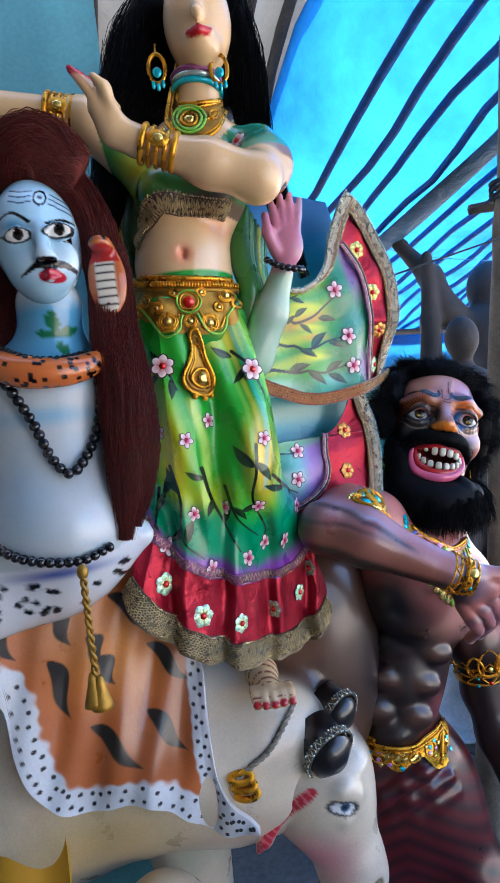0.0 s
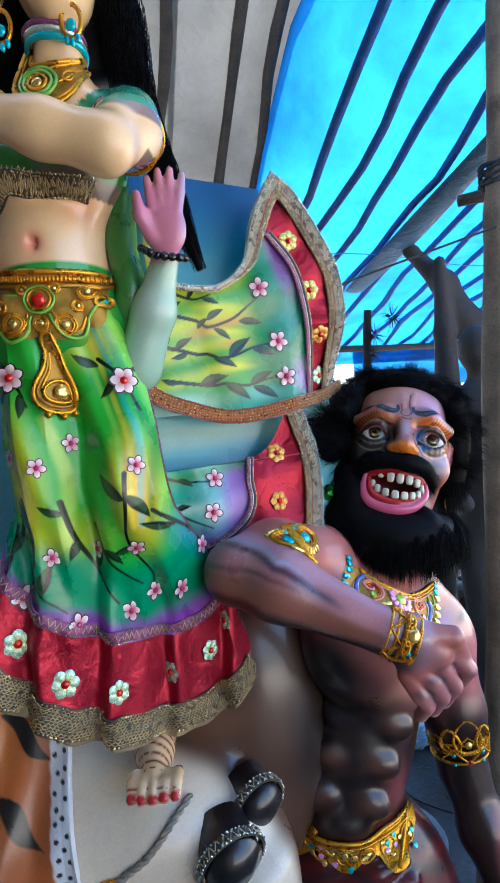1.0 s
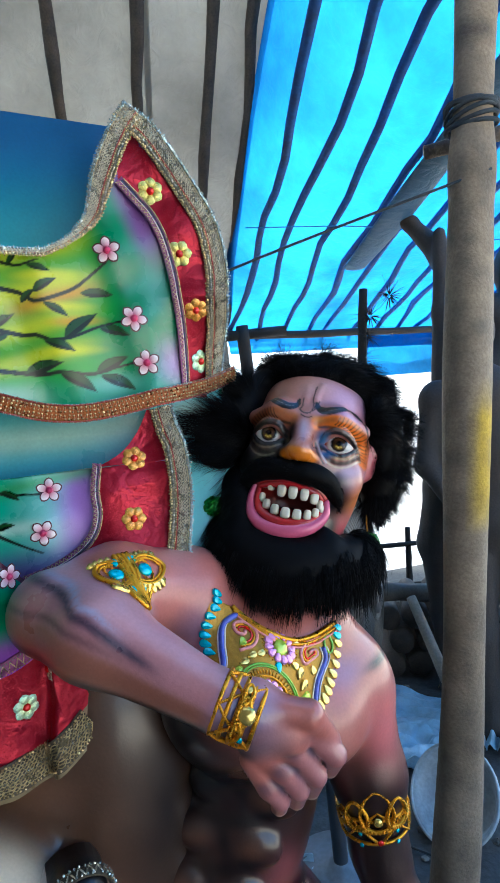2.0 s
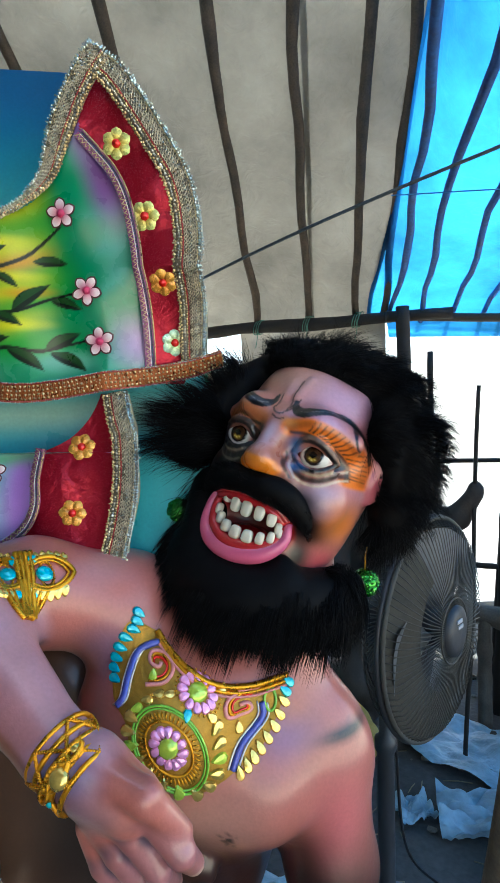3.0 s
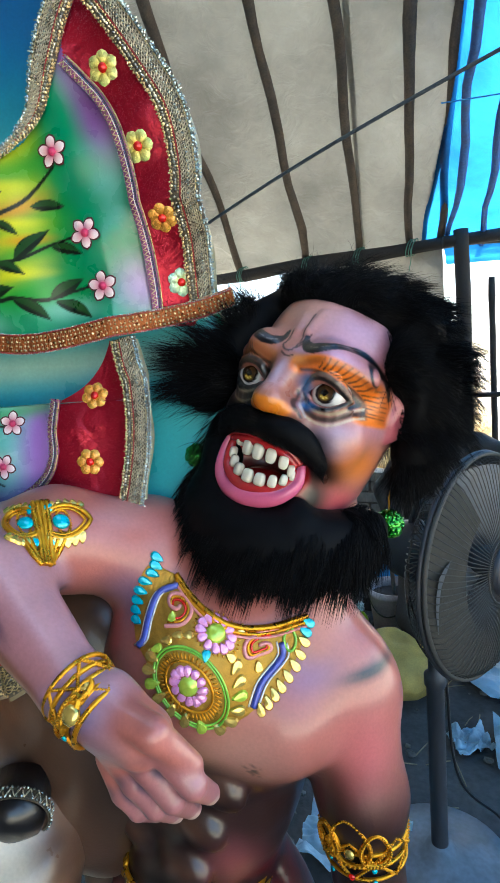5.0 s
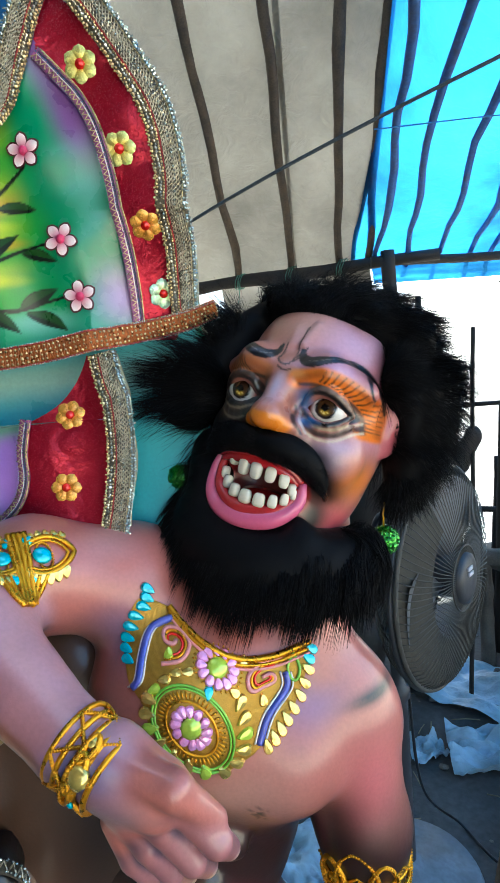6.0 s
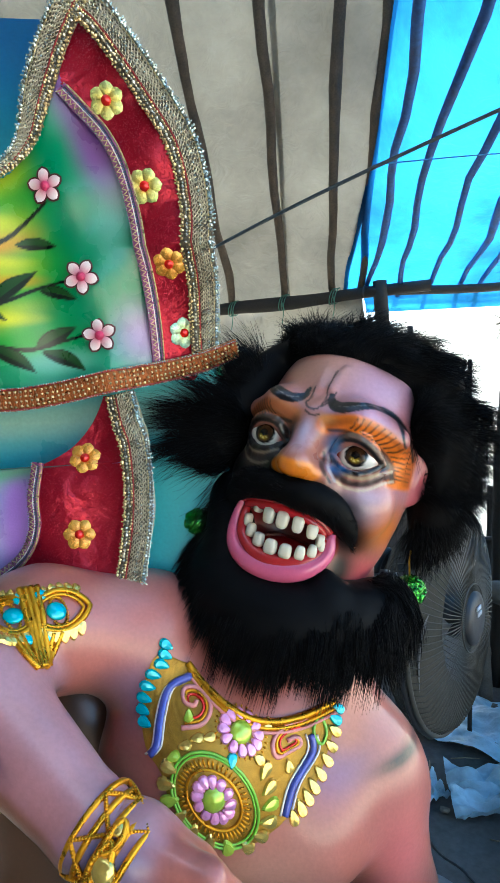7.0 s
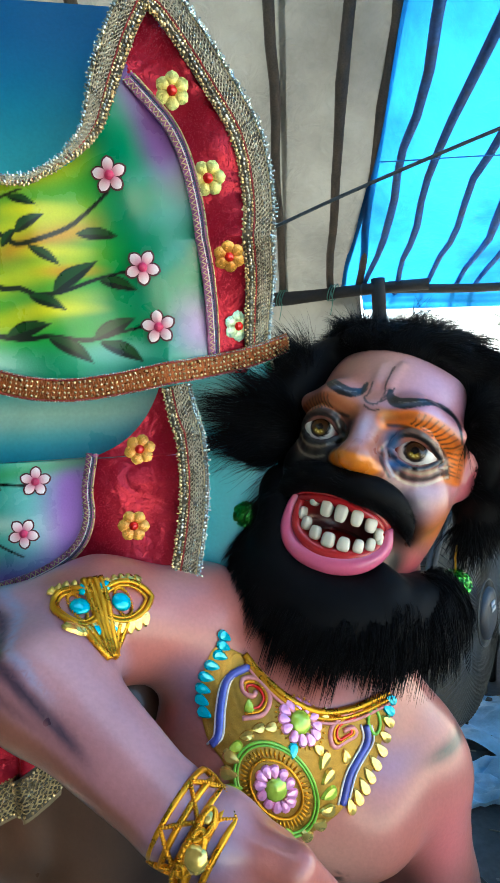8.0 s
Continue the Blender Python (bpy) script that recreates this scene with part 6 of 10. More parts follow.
def blanket():
    """Saddle cloth: it hangs from under the seated statue to a swooping point over the bull's shoulder."""
    g = Geo()
    low = spl([(-0.95, 1.10), (-0.52, 1.12), (-0.455, 1.10), (-0.440, 0.998), (-0.409, 0.912), (-0.353, 0.874), (-0.282, 0.868), (-0.237, 0.853), (-0.185, 0.807), (-0.13, 0.763), (-0.065, 0.774)], 160)
    side = spl([(-0.150, 1.13), (-0.141, 1.10), (-0.1385, 1.013), (-0.1365, 0.93), (-0.130, 0.862), (-0.104, 0.814), (-0.065, 0.777)], 80)
    top_x = [-0.95, -0.431, -0.353, -0.266, -0.212, -0.165] + list(side[:, 0])
    top_z = [1.33, 1.33, 1.31, 1.30, 1.29, 1.16] + list(side[:, 1])
    xs = np.unique(np.concatenate([np.linspace(-0.95, -0.45, 60), np.linspace(-0.45, -0.15, 170), np.linspace(-0.15, -0.125, 40), np.linspace(-0.125, -0.065, 50)]))
    n, m = len(xs), 170
    zt, zb = np.interp(xs, top_x, top_z), np.interp(xs, low[:, 0], low[:, 1])
    v = np.zeros((m, n, 3))
    for i, t in enumerate(np.linspace(0, 1, m)):
        z = zt + (zb - zt) * t
        y = 0.968 + 0.30 * np.minimum(0, xs + 0.15) - 0.10 * np.maximum(0, xs + 0.15) + 0.008 * np.sin(xs * 38 + z * 9) * t + 0.004 * np.sin(xs * 90 - z * 20)
        y += 0.05 * step(xs, -0.46, -0.22) * step(z, 0.90, 1.12)      # tucked in behind the skirt's hem
        v[i] = np.stack([xs, y, z], 1)
    p, f = sweep_grid(v)
    x, y, z = p.T
    q = p[:, [0, 2]]
    c = np.tile(col("b0602a"), (len(p), 1))
    c = mix(c, spot(p, (-0.28, 0.9, 1.13), (0.16, 0.4, 0.14)) * 0.9, col("c98334"))
    c = mix(c, spot(p, (-0.36, 0.9, 1.20), (0.12, 0.4, 0.10)) * 0.6, col("b5835a"))
    c = mix(c, spot(p, (-0.22, 0.9, 0.95), (0.14, 0.4, 0.10)) * 0.8, col("8a4a22"))
    c = mix(c, spot(p, (-0.17, 0.9, 1.06), (0.05, 0.4, 0.14)) * 0.7, col("7a4a2c"))
    for ax, az, a, ln in [(-0.366, 1.239, -78, 0.085), (-0.286, 1.227, -49, 0.106), (-0.382, 1.143, -78, 0.110), (-0.323, 1.167, -67, 0.055), (-0.234, 1.121, -48, 0.105), (-0.332, 1.014, -47, 0.120), (-0.242, 1.013, -51, 0.105), (-0.311, 1.125, -67, 0.060), (-0.46, 1.25, -70, 0.1), (-0.56, 1.24, -60, 0.1), (-0.66, 1.24, -60, 0.1), (-0.8, 1.24, -60, 0.1)]:
        u = np.array([math.cos(radians(a)), math.sin(radians(a))])
        k = (q - (ax, az)) @ u / ln
        w = (q - (ax, az)) @ np.array([-u[1], u[0]]) - 0.006 * np.sin(k * 6.28)
        c = mix(c, step(0.013 * np.sin(np.clip(k, 0, 1) ** 0.7 * np.pi) - np.abs(w), -0.0015, 0.0015) * (k > 0) * (k < 1), col("14100c"))
    d_low, _ = near_line(q, low)
    d_side, _ = near_line(q, side)
    ragged = 0.004 * np.sin(x * 170 + z * 90) * np.sin(x * 61 - z * 140)
    border = np.maximum(step(-d_low + ragged, -0.046, -0.038), step(-d_side + ragged * 0.4, -0.032, -0.027))
    c = mix(c, border, col("ccd0d4"))
    k = 0
    for line in (low, side):
        s0 = np.r_[0, np.cumsum(np.linalg.norm(np.diff(line, axis=0), axis=1))]
        t = np.gradient(line, axis=0)
        t /= np.linalg.norm(t, axis=1)[:, None]
        for d in np.arange(0.01, s0[-1], 0.021):
            for off in ((0.010, 0.030) if line is low else (0.008, 0.021)):
                k += 1
                e = d + (0.010 if off > 0.015 else 0.0) + 0.003 * math.sin(k * 2.4)
                at, tn = [np.array([np.interp(e, s0, w[:, b]) for b in (0, 1)]) for w in (line, t)]
                o = at + np.array([-tn[1], tn[0]]) * (off + 0.003 * math.sin(k * 1.7)) * (1 if line is low else -1)
                c = mix(c, step(-np.hypot(q[:, 0] - o[0], q[:, 1] - o[1]), -0.0044, -0.0030), col("15161a"))
    g.add(p, [w[::-1] for w in f], 0, c)
    back = v + np.array([0, 0.012, 0])
    g.add(back.reshape(-1, 3), f, 0, col("8a5020"))
    for e in (v[0], v[-1], v[:, 0], v[:, -1]):
        g.add(*sweep_grid(np.stack([e, e + np.array([0, 0.012, 0])])), 0, col("cfd0cf"))
    return tagged(g.put("saddle_cloth", [SATIN]), "painted tiger-striped saddle cloth with white dotted border on bull", "saddle cloth")


blanket()


def gold_cloth():
    """A gold mesh cloth over a yellow one, low on the bull's flank."""
    for name, label, y, x1, z0, z1, base in (("flank_cloth", "plain yellow cloth hanging low on the bull's flank", 0.93, -0.40, 0.62, 0.93, "b98a1e"), ("flank_cloth", "coarse golden mesh cloth hung over the yellow cloth", 0.90, -0.37, 0.60, 0.795, "b07a2c")):
        v = np.zeros((60, 40, 3))
        for i, a in enumerate(np.linspace(0, 1, 60)):
            for j, b in enumerate(np.linspace(0, 1, 40)):
                x = -0.85 + (x1 + 0.85) * a
                v[i, j] = (x, y + 0.012 * math.sin(x * 40) - 0.02 * b, z1 - 0.10 * a * a - (z1 - z0) * b)
        back = v + np.array([0, 0.008, 0])
        g = Geo().add(*sweep_grid(v)).add(*sweep_grid(back[:, ::-1]))
        for e0, e1 in ((v[0], back[0]), (v[-1], back[-1]), (v[:, 0], back[:, 0]), (v[:, -1], back[:, -1])):
            g.add(*sweep_grid(np.stack([e0, e1])))
        mesh = name == "flank_cloth" and y < 0.92
        tagged(g.put(name, material("flank_gold" if mesh else "flank_yellow", tuple(col(base)), rough=0.4, metal=0.5 if mesh else 0.0, vary=0.45 if mesh else 0.2, scale=160 if mesh else 6, fine=700, bump=0.8 if mesh else 0.1, dist=0.004)), label, "cloth")


gold_cloth()


# ---- laying things on surfaces ----
def surface_of(*obs):
    v, f = [], []
    for ob in obs:
        n = len(v)
        v += [q.co.copy() for q in ob.data.vertices]
        f += [[i + n for i in q.vertices] for q in ob.data.polygons]
    return BVHTree.FromPolygons(v, f)


def touch(tree, x, z, y0=0.4, eye=None):
    """The place and outward normal of the surface met from the front at x, z, or seen from eye through (x, 1.25, z)."""
    w = Vector((0, 1, 0)) if eye is None else (Vector((x, 1.25, z)) - Vector(eye)).normalized()
    o = Vector((x, y0, z)) if eye is None else Vector(eye) + w * ((y0 - eye[1]) / w.y)
    p, n, _, _ = tree.ray_cast(o, w, 3.0)
    if p is None:
        p, n, _, _ = tree.find_nearest(Vector((x, max(1.1, y0 + 0.15), z)))
    if n.dot(w) > 0:
        n = -n
    return np.array(p), np.array(n)


ON_DEMON, ON_GODDESS, ON_DRAPE = surface_of(DEMON), surface_of(GODDESS), surface_of(UPPER, LOWER)


def turned(at, normal, spin=0.0, size=1.0):
    r = axes(normal, (1, 0, 0.01))
    m = Matrix([[*r[i], at[i]] for i in range(3)] + [[0, 0, 0, 1]])
    return m @ pose(0, 0, 0, 0, 0, spin) @ Matrix.Scale(size, 4)


# ---- flowers ----
def petal_geo(r0, r1, w, h, cols, n=9, m=7):
    """A rounded petal lying from radius r0 to r1, domed by h, coloured from its root to its tip."""
    s, t = np.linspace(0, 1, n), np.linspace(-1, 1, m)
    v, c = np.zeros((n, m, 3)), np.zeros((n, m, 3))
    for i, a in enumerate(s):
        wide = w * math.sin(math.pi * (0.10 + 0.90 * a) ** 1.25) ** 0.6 if a < 1 else 0.0
        for j, b in enumerate(t):
            v[i, j] = (r0 + (r1 - r0) * a, wide * b, h * (1 - b * b * 0.85) * math.sin(math.pi * min(0.97, 0.15 + 0.8 * a)) + 0.0006)
            c[i, j] = np.asarray(cols[0]) * (1 - a) ** 1.3 + np.asarray(cols[1]) * (1 - (1 - a) ** 1.3)
    p, f = sweep_grid(v)
    return p, f, c.reshape(-1, 3)


PETAL_PAINT = material("petal_paint", attr=True, rough=0.35, vary=0.08, scale=60, fine=700, bump=0.2, coat=0.3, spread=0.1)


def flower(label, group, r, petals, cols, centre, w=0.42, h=0.0025, outline=None, mat=None):
    """A stuck-on flower: petals round a domed middle. Built flat, facing up."""
    ob = thing("cloth_flower", label, "flower ornament", group=group)
    pv, pf, pc = petal_geo(r * 0.16, r, r * w, h, cols)
    me = None
    for i in range(petals):
        g = Geo().add(pv, pf, 0, 0.5)
        g.c = [pc]
        if me is None:
            q = part("petal", g, mat or PETAL_PAINT, ob)
            me = q.data
        else:
            q = new("petal", me)
            q.parent = ob
        q.matrix_basis = pose(0, 0, 0, 0, 0, 360 / petals * i)
    if outline is not None:
        g = Geo()
        ov, of, _ = petal_geo(r * 0.1, r * 1.12, r * w * 1.30, 0.0003, cols)
        for i in range(petals):
            a = 2 * math.pi / petals * i
            k = ov.copy()
            k[:, 0], k[:, 1] = ov[:, 0] * math.cos(a) - ov[:, 1] * math.sin(a), ov[:, 0] * math.sin(a) + ov[:, 1] * math.cos(a)
            k[:, 2] = ov[:, 2] * 0.5
            g.add(k, of, 0, outline)
        part("painted_outline", g, PETAL_PAINT, ob)
    part("flower_centre", Geo().add(*ball((0, 0, h * 0.7), (r * 0.30, r * 0.30, r * 0.17 + 0.001), 12, 7), 0, col("b01838")), centre, ob)
    return ob


def lay(proto, tree, spots, spin=20.0, size=None, used=None, **kw):
    for i, (x, z) in enumerate(spots):
        if tree is ON_GODDESS and z < 1.45:
            k = 1 + 0.005 * min(1.0, (1.45 - z) / 0.30)
            x, z = x * k, 1.509 + (z - 1.509) * k
        p, n = touch(tree, x, z, **kw)
        m = turned(p + n * 0.0012, n, spin + 37 * i, 1.0 if size is None else size[i % len(size)])
        if proto.name not in USED:
            USED.add(proto.name)
            proto.matrix_basis = m
        else:
            copy_thing(proto, m)


USED = set()
PINK_DOT = material("painted_centre", tuple(col("c23060")), rough=0.4, vary=0.2, scale=300, bump=0.2)
painted = flower("small white and pink painted flower on green sari cloth", "painted sari flowers", 0.0195, 5, (col("c8386c"), col("f0e8e8")), PINK_DOT, 0.31, 0.0012, col("52101e"))
lay(painted, ON_DRAPE, [(0.218, 1.769), (0.2415, 1.668), (0.249, 1.601)])
lay(painted, ON_DRAPE, [(0.095, 1.424), (0.088, 1.364)], size=[0.9])
lay(painted, ON_GODDESS, [(-0.1608, 1.5012), (-0.1145, 1.4826), (-0.0755, 1.5125), (0.0199, 1.4701), (-0.1174, 1.3511), (-0.0637, 1.3503), (-0.0027, 1.3474)], size=[0.72])
lay(painted, ON_GODDESS, [(-0.1003, 1.2438), (-0.0335, 1.2454), (0.0006, 1.2677), (-0.1737, 1.2972), (0.0388, 1.2619), (0.0725, 1.3212)], size=[0.95, 0.9, 0.85])
bold = flower("white painted flower with red middle on green sari", "painted sari flowers", 0.0205, 6, (col("c01830"), col("f2eeee")), GEM_RED, 0.33, 0.0016, col("4a1020"))
lay(bold, ON_GODDESS, [(-0.1397, 1.6138), (0.0128, 1.5946)])
lay(bold, ON_GODDESS, [(0.032, 1.982)], size=[0.8])
IRID = material("iridescent_foil", attr=True, rough=0.25, metal=0.35, vary=0.2, scale=160, fine=900, bump=0.35, coat=0.4, spread=0.2)
lime = flower("yellow-green foil flower with red gem on red border", "foil border flowers", 0.0205, 6, (col("d9b23a"), col("d3e08a")), GEM_RED, 0.40, 0.003, None, IRID)
amber = flower("orange foil flower with red gem on red border", "foil border flowers", 0.0195, 6, (col("c9761a"), col("e8b04a")), GEM_RED, 0.40, 0.003, None, IRID)
mint = flower("mint green foil flower with red gem on red border", "foil border flowers", 0.020, 6, (col("cfd88a"), col("bfe6cf")), GEM_RED, 0.40, 0.003, None, IRID)
lay(lime, ON_DRAPE, [(0.283, 1.861), (0.313, 1.766)])
lay(amber, ON_DRAPE, [(0.325, 1.681)])
lay(mint, ON_DRAPE, [(0.3135, 1.604)])
lay(amber, ON_DRAPE, [(0.211, 1.456), (0.206, 1.365)])
lay(mint, ON_GODDESS, [(-0.1835, 1.2335), (-0.1250, 1.1650)], size=[1.1])
lay(mint, ON_GODDESS, [(-0.0600, 1.1310), (0.0050, 1.1260), (0.0600, 1.1350), (0.0900, 1.1780)], size=[0.95])


# ---- lace and trims ----
LACE_CLOTH = material("lace_ground", tuple(col("524a3c")), rough=0.45, metal=0.35, vary=0.3, scale=200, fine=1500, bump=0.6, dist=0.001)
BRONZE = material("bronze_ribbon", tuple(col("8a4c22")), rough=0.35, metal=0.7, vary=0.25, scale=150, fine=1300, bump=0.5, dist=0.001)
STONE = material("rhinestone", tuple(col("f2d49a")), rough=0.1, metal=0.6, vary=0.15, scale=300, bump=0.0, coat=0.5, spread=0.4)
STONE_COLD = material("rhinestone_cold", tuple(col("c9d8d2")), rough=0.1, metal=0.7, vary=0.15, scale=300, bump=0.0, coat=0.5, spread=0.45)
RED_CORD = material("red_cord", tuple(col("8a1c1e")), rough=0.5, vary=0.2, scale=200, bump=0.3)
DARK_CORD = material("dark_cord", tuple(col("2c2a3a")), rough=0.5, vary=0.2, scale=200, bump=0.3)
SEQUIN_MIX = material("sequin_mix", tuple(col("c9c4b0")), rough=0.12, metal=0.7, vary=0.3, scale=45, bump=0.0, coat=0.5, spread=0.5)
TRIM_CLOTH = material("violet_trim", tuple(col("8a4a78")), rough=0.4, metal=0.4, vary=0.4, scale=120, fine=1000, bump=0.5, dist=0.001)
BLUE_STONE = material("blue_sequin", tuple(col("4a7fb0")), rough=0.15, metal=0.6, vary=0.4, scale=200, bump=0.0, coat=0.5, spread=0.5)


def ribbon_frame(pts, tree_normals):
    t = np.gradient(pts, axis=0)
    t /= np.linalg.norm(t, axis=1)[:, None]
    n = np.asarray(tree_normals, float)
    n /= np.linalg.norm(n, axis=1)[:, None]
    s = np.cross(n, t)
    s /= np.linalg.norm(s, axis=1)[:, None]
    return t, s, np.cross(t, s)


def lace(name, label, pts, normals, width, rows=(), zig=(), ground=LACE_CLOTH, zmat=SILVER, loops=(), cords=(), fringe=(), lift=0.003, seed=0, category="lace trim"):
    """A trim: a woven ground, rows of stones (offset, radius, gap, material), zigzag cords (from, to, period, radius),
    chains of wire loops (the same), plain cords (offset, radius, material) and spiky fringes (offset, length, gap, material).
    The width may change along it."""
    ob = thing(name, label, category, at=tuple(pts[0]))
    N = len(pts)
    width = np.zeros(N) + width
    rnd = np.random.RandomState(seed + 11)
    t, s, n = ribbon_frame(pts, normals)
    cols = np.linspace(-0.5, 0.5, 9)
    hump = (0.0018 * (1 - (2 * cols) ** 2))[None, :] + rnd.normal(0, 0.0004, (N, 9))
    top = pts[:, None] + s[:, None] * (cols[None, :] * width[:, None])[:, :, None] + n[:, None] * (lift + hump)[:, :, None]
    g = Geo().add(*sweep_grid(top))
    low = pts[:, None] + s[:, None] * (cols[None, :] * width[:, None])[:, :, None] + n[:, None] * (lift * 0.2)
    for e in (0, -1):
        g.add(*sweep_grid(np.stack([top[:, e], low[:, e]])))
    part("woven_band", g, ground, ob)
    L = np.r_[0, np.cumsum(np.linalg.norm(np.diff(pts, axis=0), axis=1))]

    def at(d, off, up):
        k = [np.stack([np.interp(d, L, q[:, i]) for i in range(3)], -1) for q in (pts, s, n)]
        w = np.interp(d, L, width)
        return k[0] + k[1] * (np.asarray(off) * w)[..., None] + k[2] * (lift + np.asarray(up))[..., None]
    for off, r, gap, mt in rows:
        g = Geo()
        for d in np.arange(gap * 0.5, L[-1], gap):
            if rnd.rand() < 0.05:
                continue
            c = at(np.array([d + rnd.normal(0, gap * 0.08)]), np.array([off + rnd.normal(0, 0.012)]), np.array([0.0026]))[0]
            v, f = ball((0, 0, 0), np.array((r, r, r * 0.75)) * rnd.uniform(0.8, 1.2), 6, 5, axes(rnd.normal(0, 1, 3)))
            g.add(v + c, f)
        tagged(part("stone_trim", g, mt, ob, "", False), kind="stuff")
    for a, b, period, r in zig:
        d = np.arange(0, L[-1], period / 4)
        off = np.array([0.5, 1.0, 0.5, 0.0])[np.arange(len(d)) % 4] * (b - a) + a
        tagged(part("zigzag_cord", Geo().add(*tube(at(d, off, np.zeros(len(d)) + 0.0018), r, 5)), zmat, ob), kind="stuff")
    if loops:
        g = Geo()
        for a, b, period, r in loops:
            start = rnd.uniform(0, 6)
            for sg in (-1, 1):
                d = np.arange(0, L[-1], period / 8)
                ph = d / period * np.pi + start
                off = (a + b) / 2 + sg * (b - a) / 2 * 1.15 * np.sin(ph) + rnd.normal(0, 0.006, len(d))
                g.add(*tube(at(d, off, 0.0022 + 0.0008 * np.cos(ph) * sg), r, 4))
        tagged(part("wire_net", g, zmat, ob), kind="stuff")
    for off, r, mt in cords:
        d = np.arange(0, L[-1], 0.005)
        part("edge_cord", Geo().add(*tube(at(d, off + 0 * d, 0.0016 + 0 * d), r, 5)), mt, ob)
    for off, ln, gap, mt in fringe:
        g = Geo()
        sg = np.sign(off)
        for d in np.arange(0, L[-1], gap):
            c = at(np.array([d]), np.array([off - 0.03 * sg]), np.array([0.0005]))[0]
            i = min(N - 1, int(np.searchsorted(L, d)))
            w = s[i] * sg + t[i] * rnd.normal(0, 0.45) + n[i] * rnd.normal(0.1, 0.3)
            q = c + w / np.linalg.norm(w) * ln * rnd.uniform(0.5, 1.25)
            g.add(*tube([c, (c + q) / 2, q], [0.0011, 0.0013, 0.0005], 4))
            if rnd.rand() < 0.6:
                g.add(*ball(q, 0.0011 * rnd.uniform(0.8, 1.4), 5, 4))
        tagged(part("bead_fringe", g, mt, ob, "", False), kind="stuff")
    return ob


def drape_line(xz, lift=0.0, n=90, low=False):
    q = spl(xz, n)
    p = flare_pts(q, lift, low)
    h = 0.004
    x, z = q.T
    nx = (flare_y(x + h, z, low) - flare_y(x - h, z, low)) / (2 * h)
    nz = (flare_y(x, z + h, low) - flare_y(x, z - h, low)) / (2 * h)
    return p, np.stack([nx, -np.ones(n), nz], 1)


def inset(line, d):
    t = np.gradient(line, axis=0)
    t /= np.linalg.norm(t, axis=1)[:, None]
    return line + np.stack([t[:, 1], -t[:, 0]], 1) * np.asarray(d)[..., None]


# from the outer edge inwards: fringe, net of wire loops, a red cord, sequins
BIG = dict(rows=((-0.42, 0.0022, 0.0042, STONE_COLD), (0.22, 0.0016, 0.0036, STONE), (0.33, 0.0023, 0.0044, SEQUIN_MIX), (0.45, 0.0021, 0.0048, STONE), (-0.13, 0.0013, 0.0046, STONE_COLD)),
           loops=tuple((0.11 - 0.073 * k, 0.11 - 0.073 * (k + 1) - 0.012, 0.0050 + 0.0004 * (k % 2), 0.00075) for k in range(6)),
           cords=((0.16, 0.0011, RED_CORD), (-0.36, 0.0009, ANTIQUE)), fringe=((-0.5, 0.0034, 0.0038, STONE_COLD), (0.5, 0.0024, 0.0048, STONE)))
p, n = drape_line(inset(EDGE_R, np.interp(np.linspace(0, 1, 80), [0, 0.12, 1], [0.014, 0.019, 0.019]))[::-1], 0.005, 170)
lace("lace_trim", "wide silver and gold beaded lace along the drape's outer edge", p, n, 0.037, seed=1, **BIG)
p, n = drape_line(inset(EDGE_L, -np.interp(np.linspace(0, 1, 90), [0, 0.25, 0.42, 0.55, 1], [0.017, 0.018, 0.013, 0.005, 0.004])), 0.006, 190)
lace("lace_trim", "silver and gold beaded lace that narrows along the drape's curved neckline", p, n, np.interp(np.linspace(0, 1, 190), [0, 0.28, 0.42, 0.55, 1], [0.034, 0.034, 0.024, 0.010, 0.008]), seed=2, **BIG)
p, n = drape_line(inset(LOW_R, 0.018)[::-1], 0.005, 120, True)
lace("lace_trim", "wide silver and gold beaded lace along the lower fold's edge", p, n, 0.035, seed=3, **BIG)
NARROW = dict(rows=((-0.12, 0.0010, 0.0030, BLUE_STONE), (-0.40, 0.0010, 0.0030, STONE), (0.46, 0.0009, 0.0032, STONE_COLD)), zig=((0.40, 0.02, 0.0064, 0.0007),),
              cords=((-0.02, 0.0008, CORD_WHITE), (-0.22, 0.0010, DARK_CORD), (-0.48, 0.0008, ANTIQUE)), ground=TRIM_CLOTH, zmat=ANTIQUE)
p, n = drape_line(TRIM_U[::-1], 0.003, 130)
lace("border_trim", "narrow violet and silver sequin trim between green and red cloth", p, n, 0.0150, seed=4, **NARROW)
p, n = drape_line(LOW_TRIM[::-1], 0.003, 90, True)
lace("border_trim", "narrow violet and silver sequin trim on the lower fold", p, n, 0.0140, seed=5, **NARROW)
p, n = drape_line(BELT, 0.016, 150)
lace("sari_belt", "bronze ribbon belt with rows of golden rhinestones across the drape", p, n, 0.027,
     rows=tuple((o, 0.0018, 0.0060, STONE) for o in (-0.30, -0.10, 0.10, 0.30)) + tuple((o, 0.0011, 0.0030, STONE_COLD) for o in (-0.48, 0.48)),
     zig=((-0.40, 0.0, 0.0060, 0.0006), (0.0, 0.40, 0.0060, 0.0006)), cords=((-0.43, 0.0008, RED_CORD), (0.43, 0.0008, RED_CORD)), ground=BRONZE, zmat=BRONZE, seed=6, category="belt")


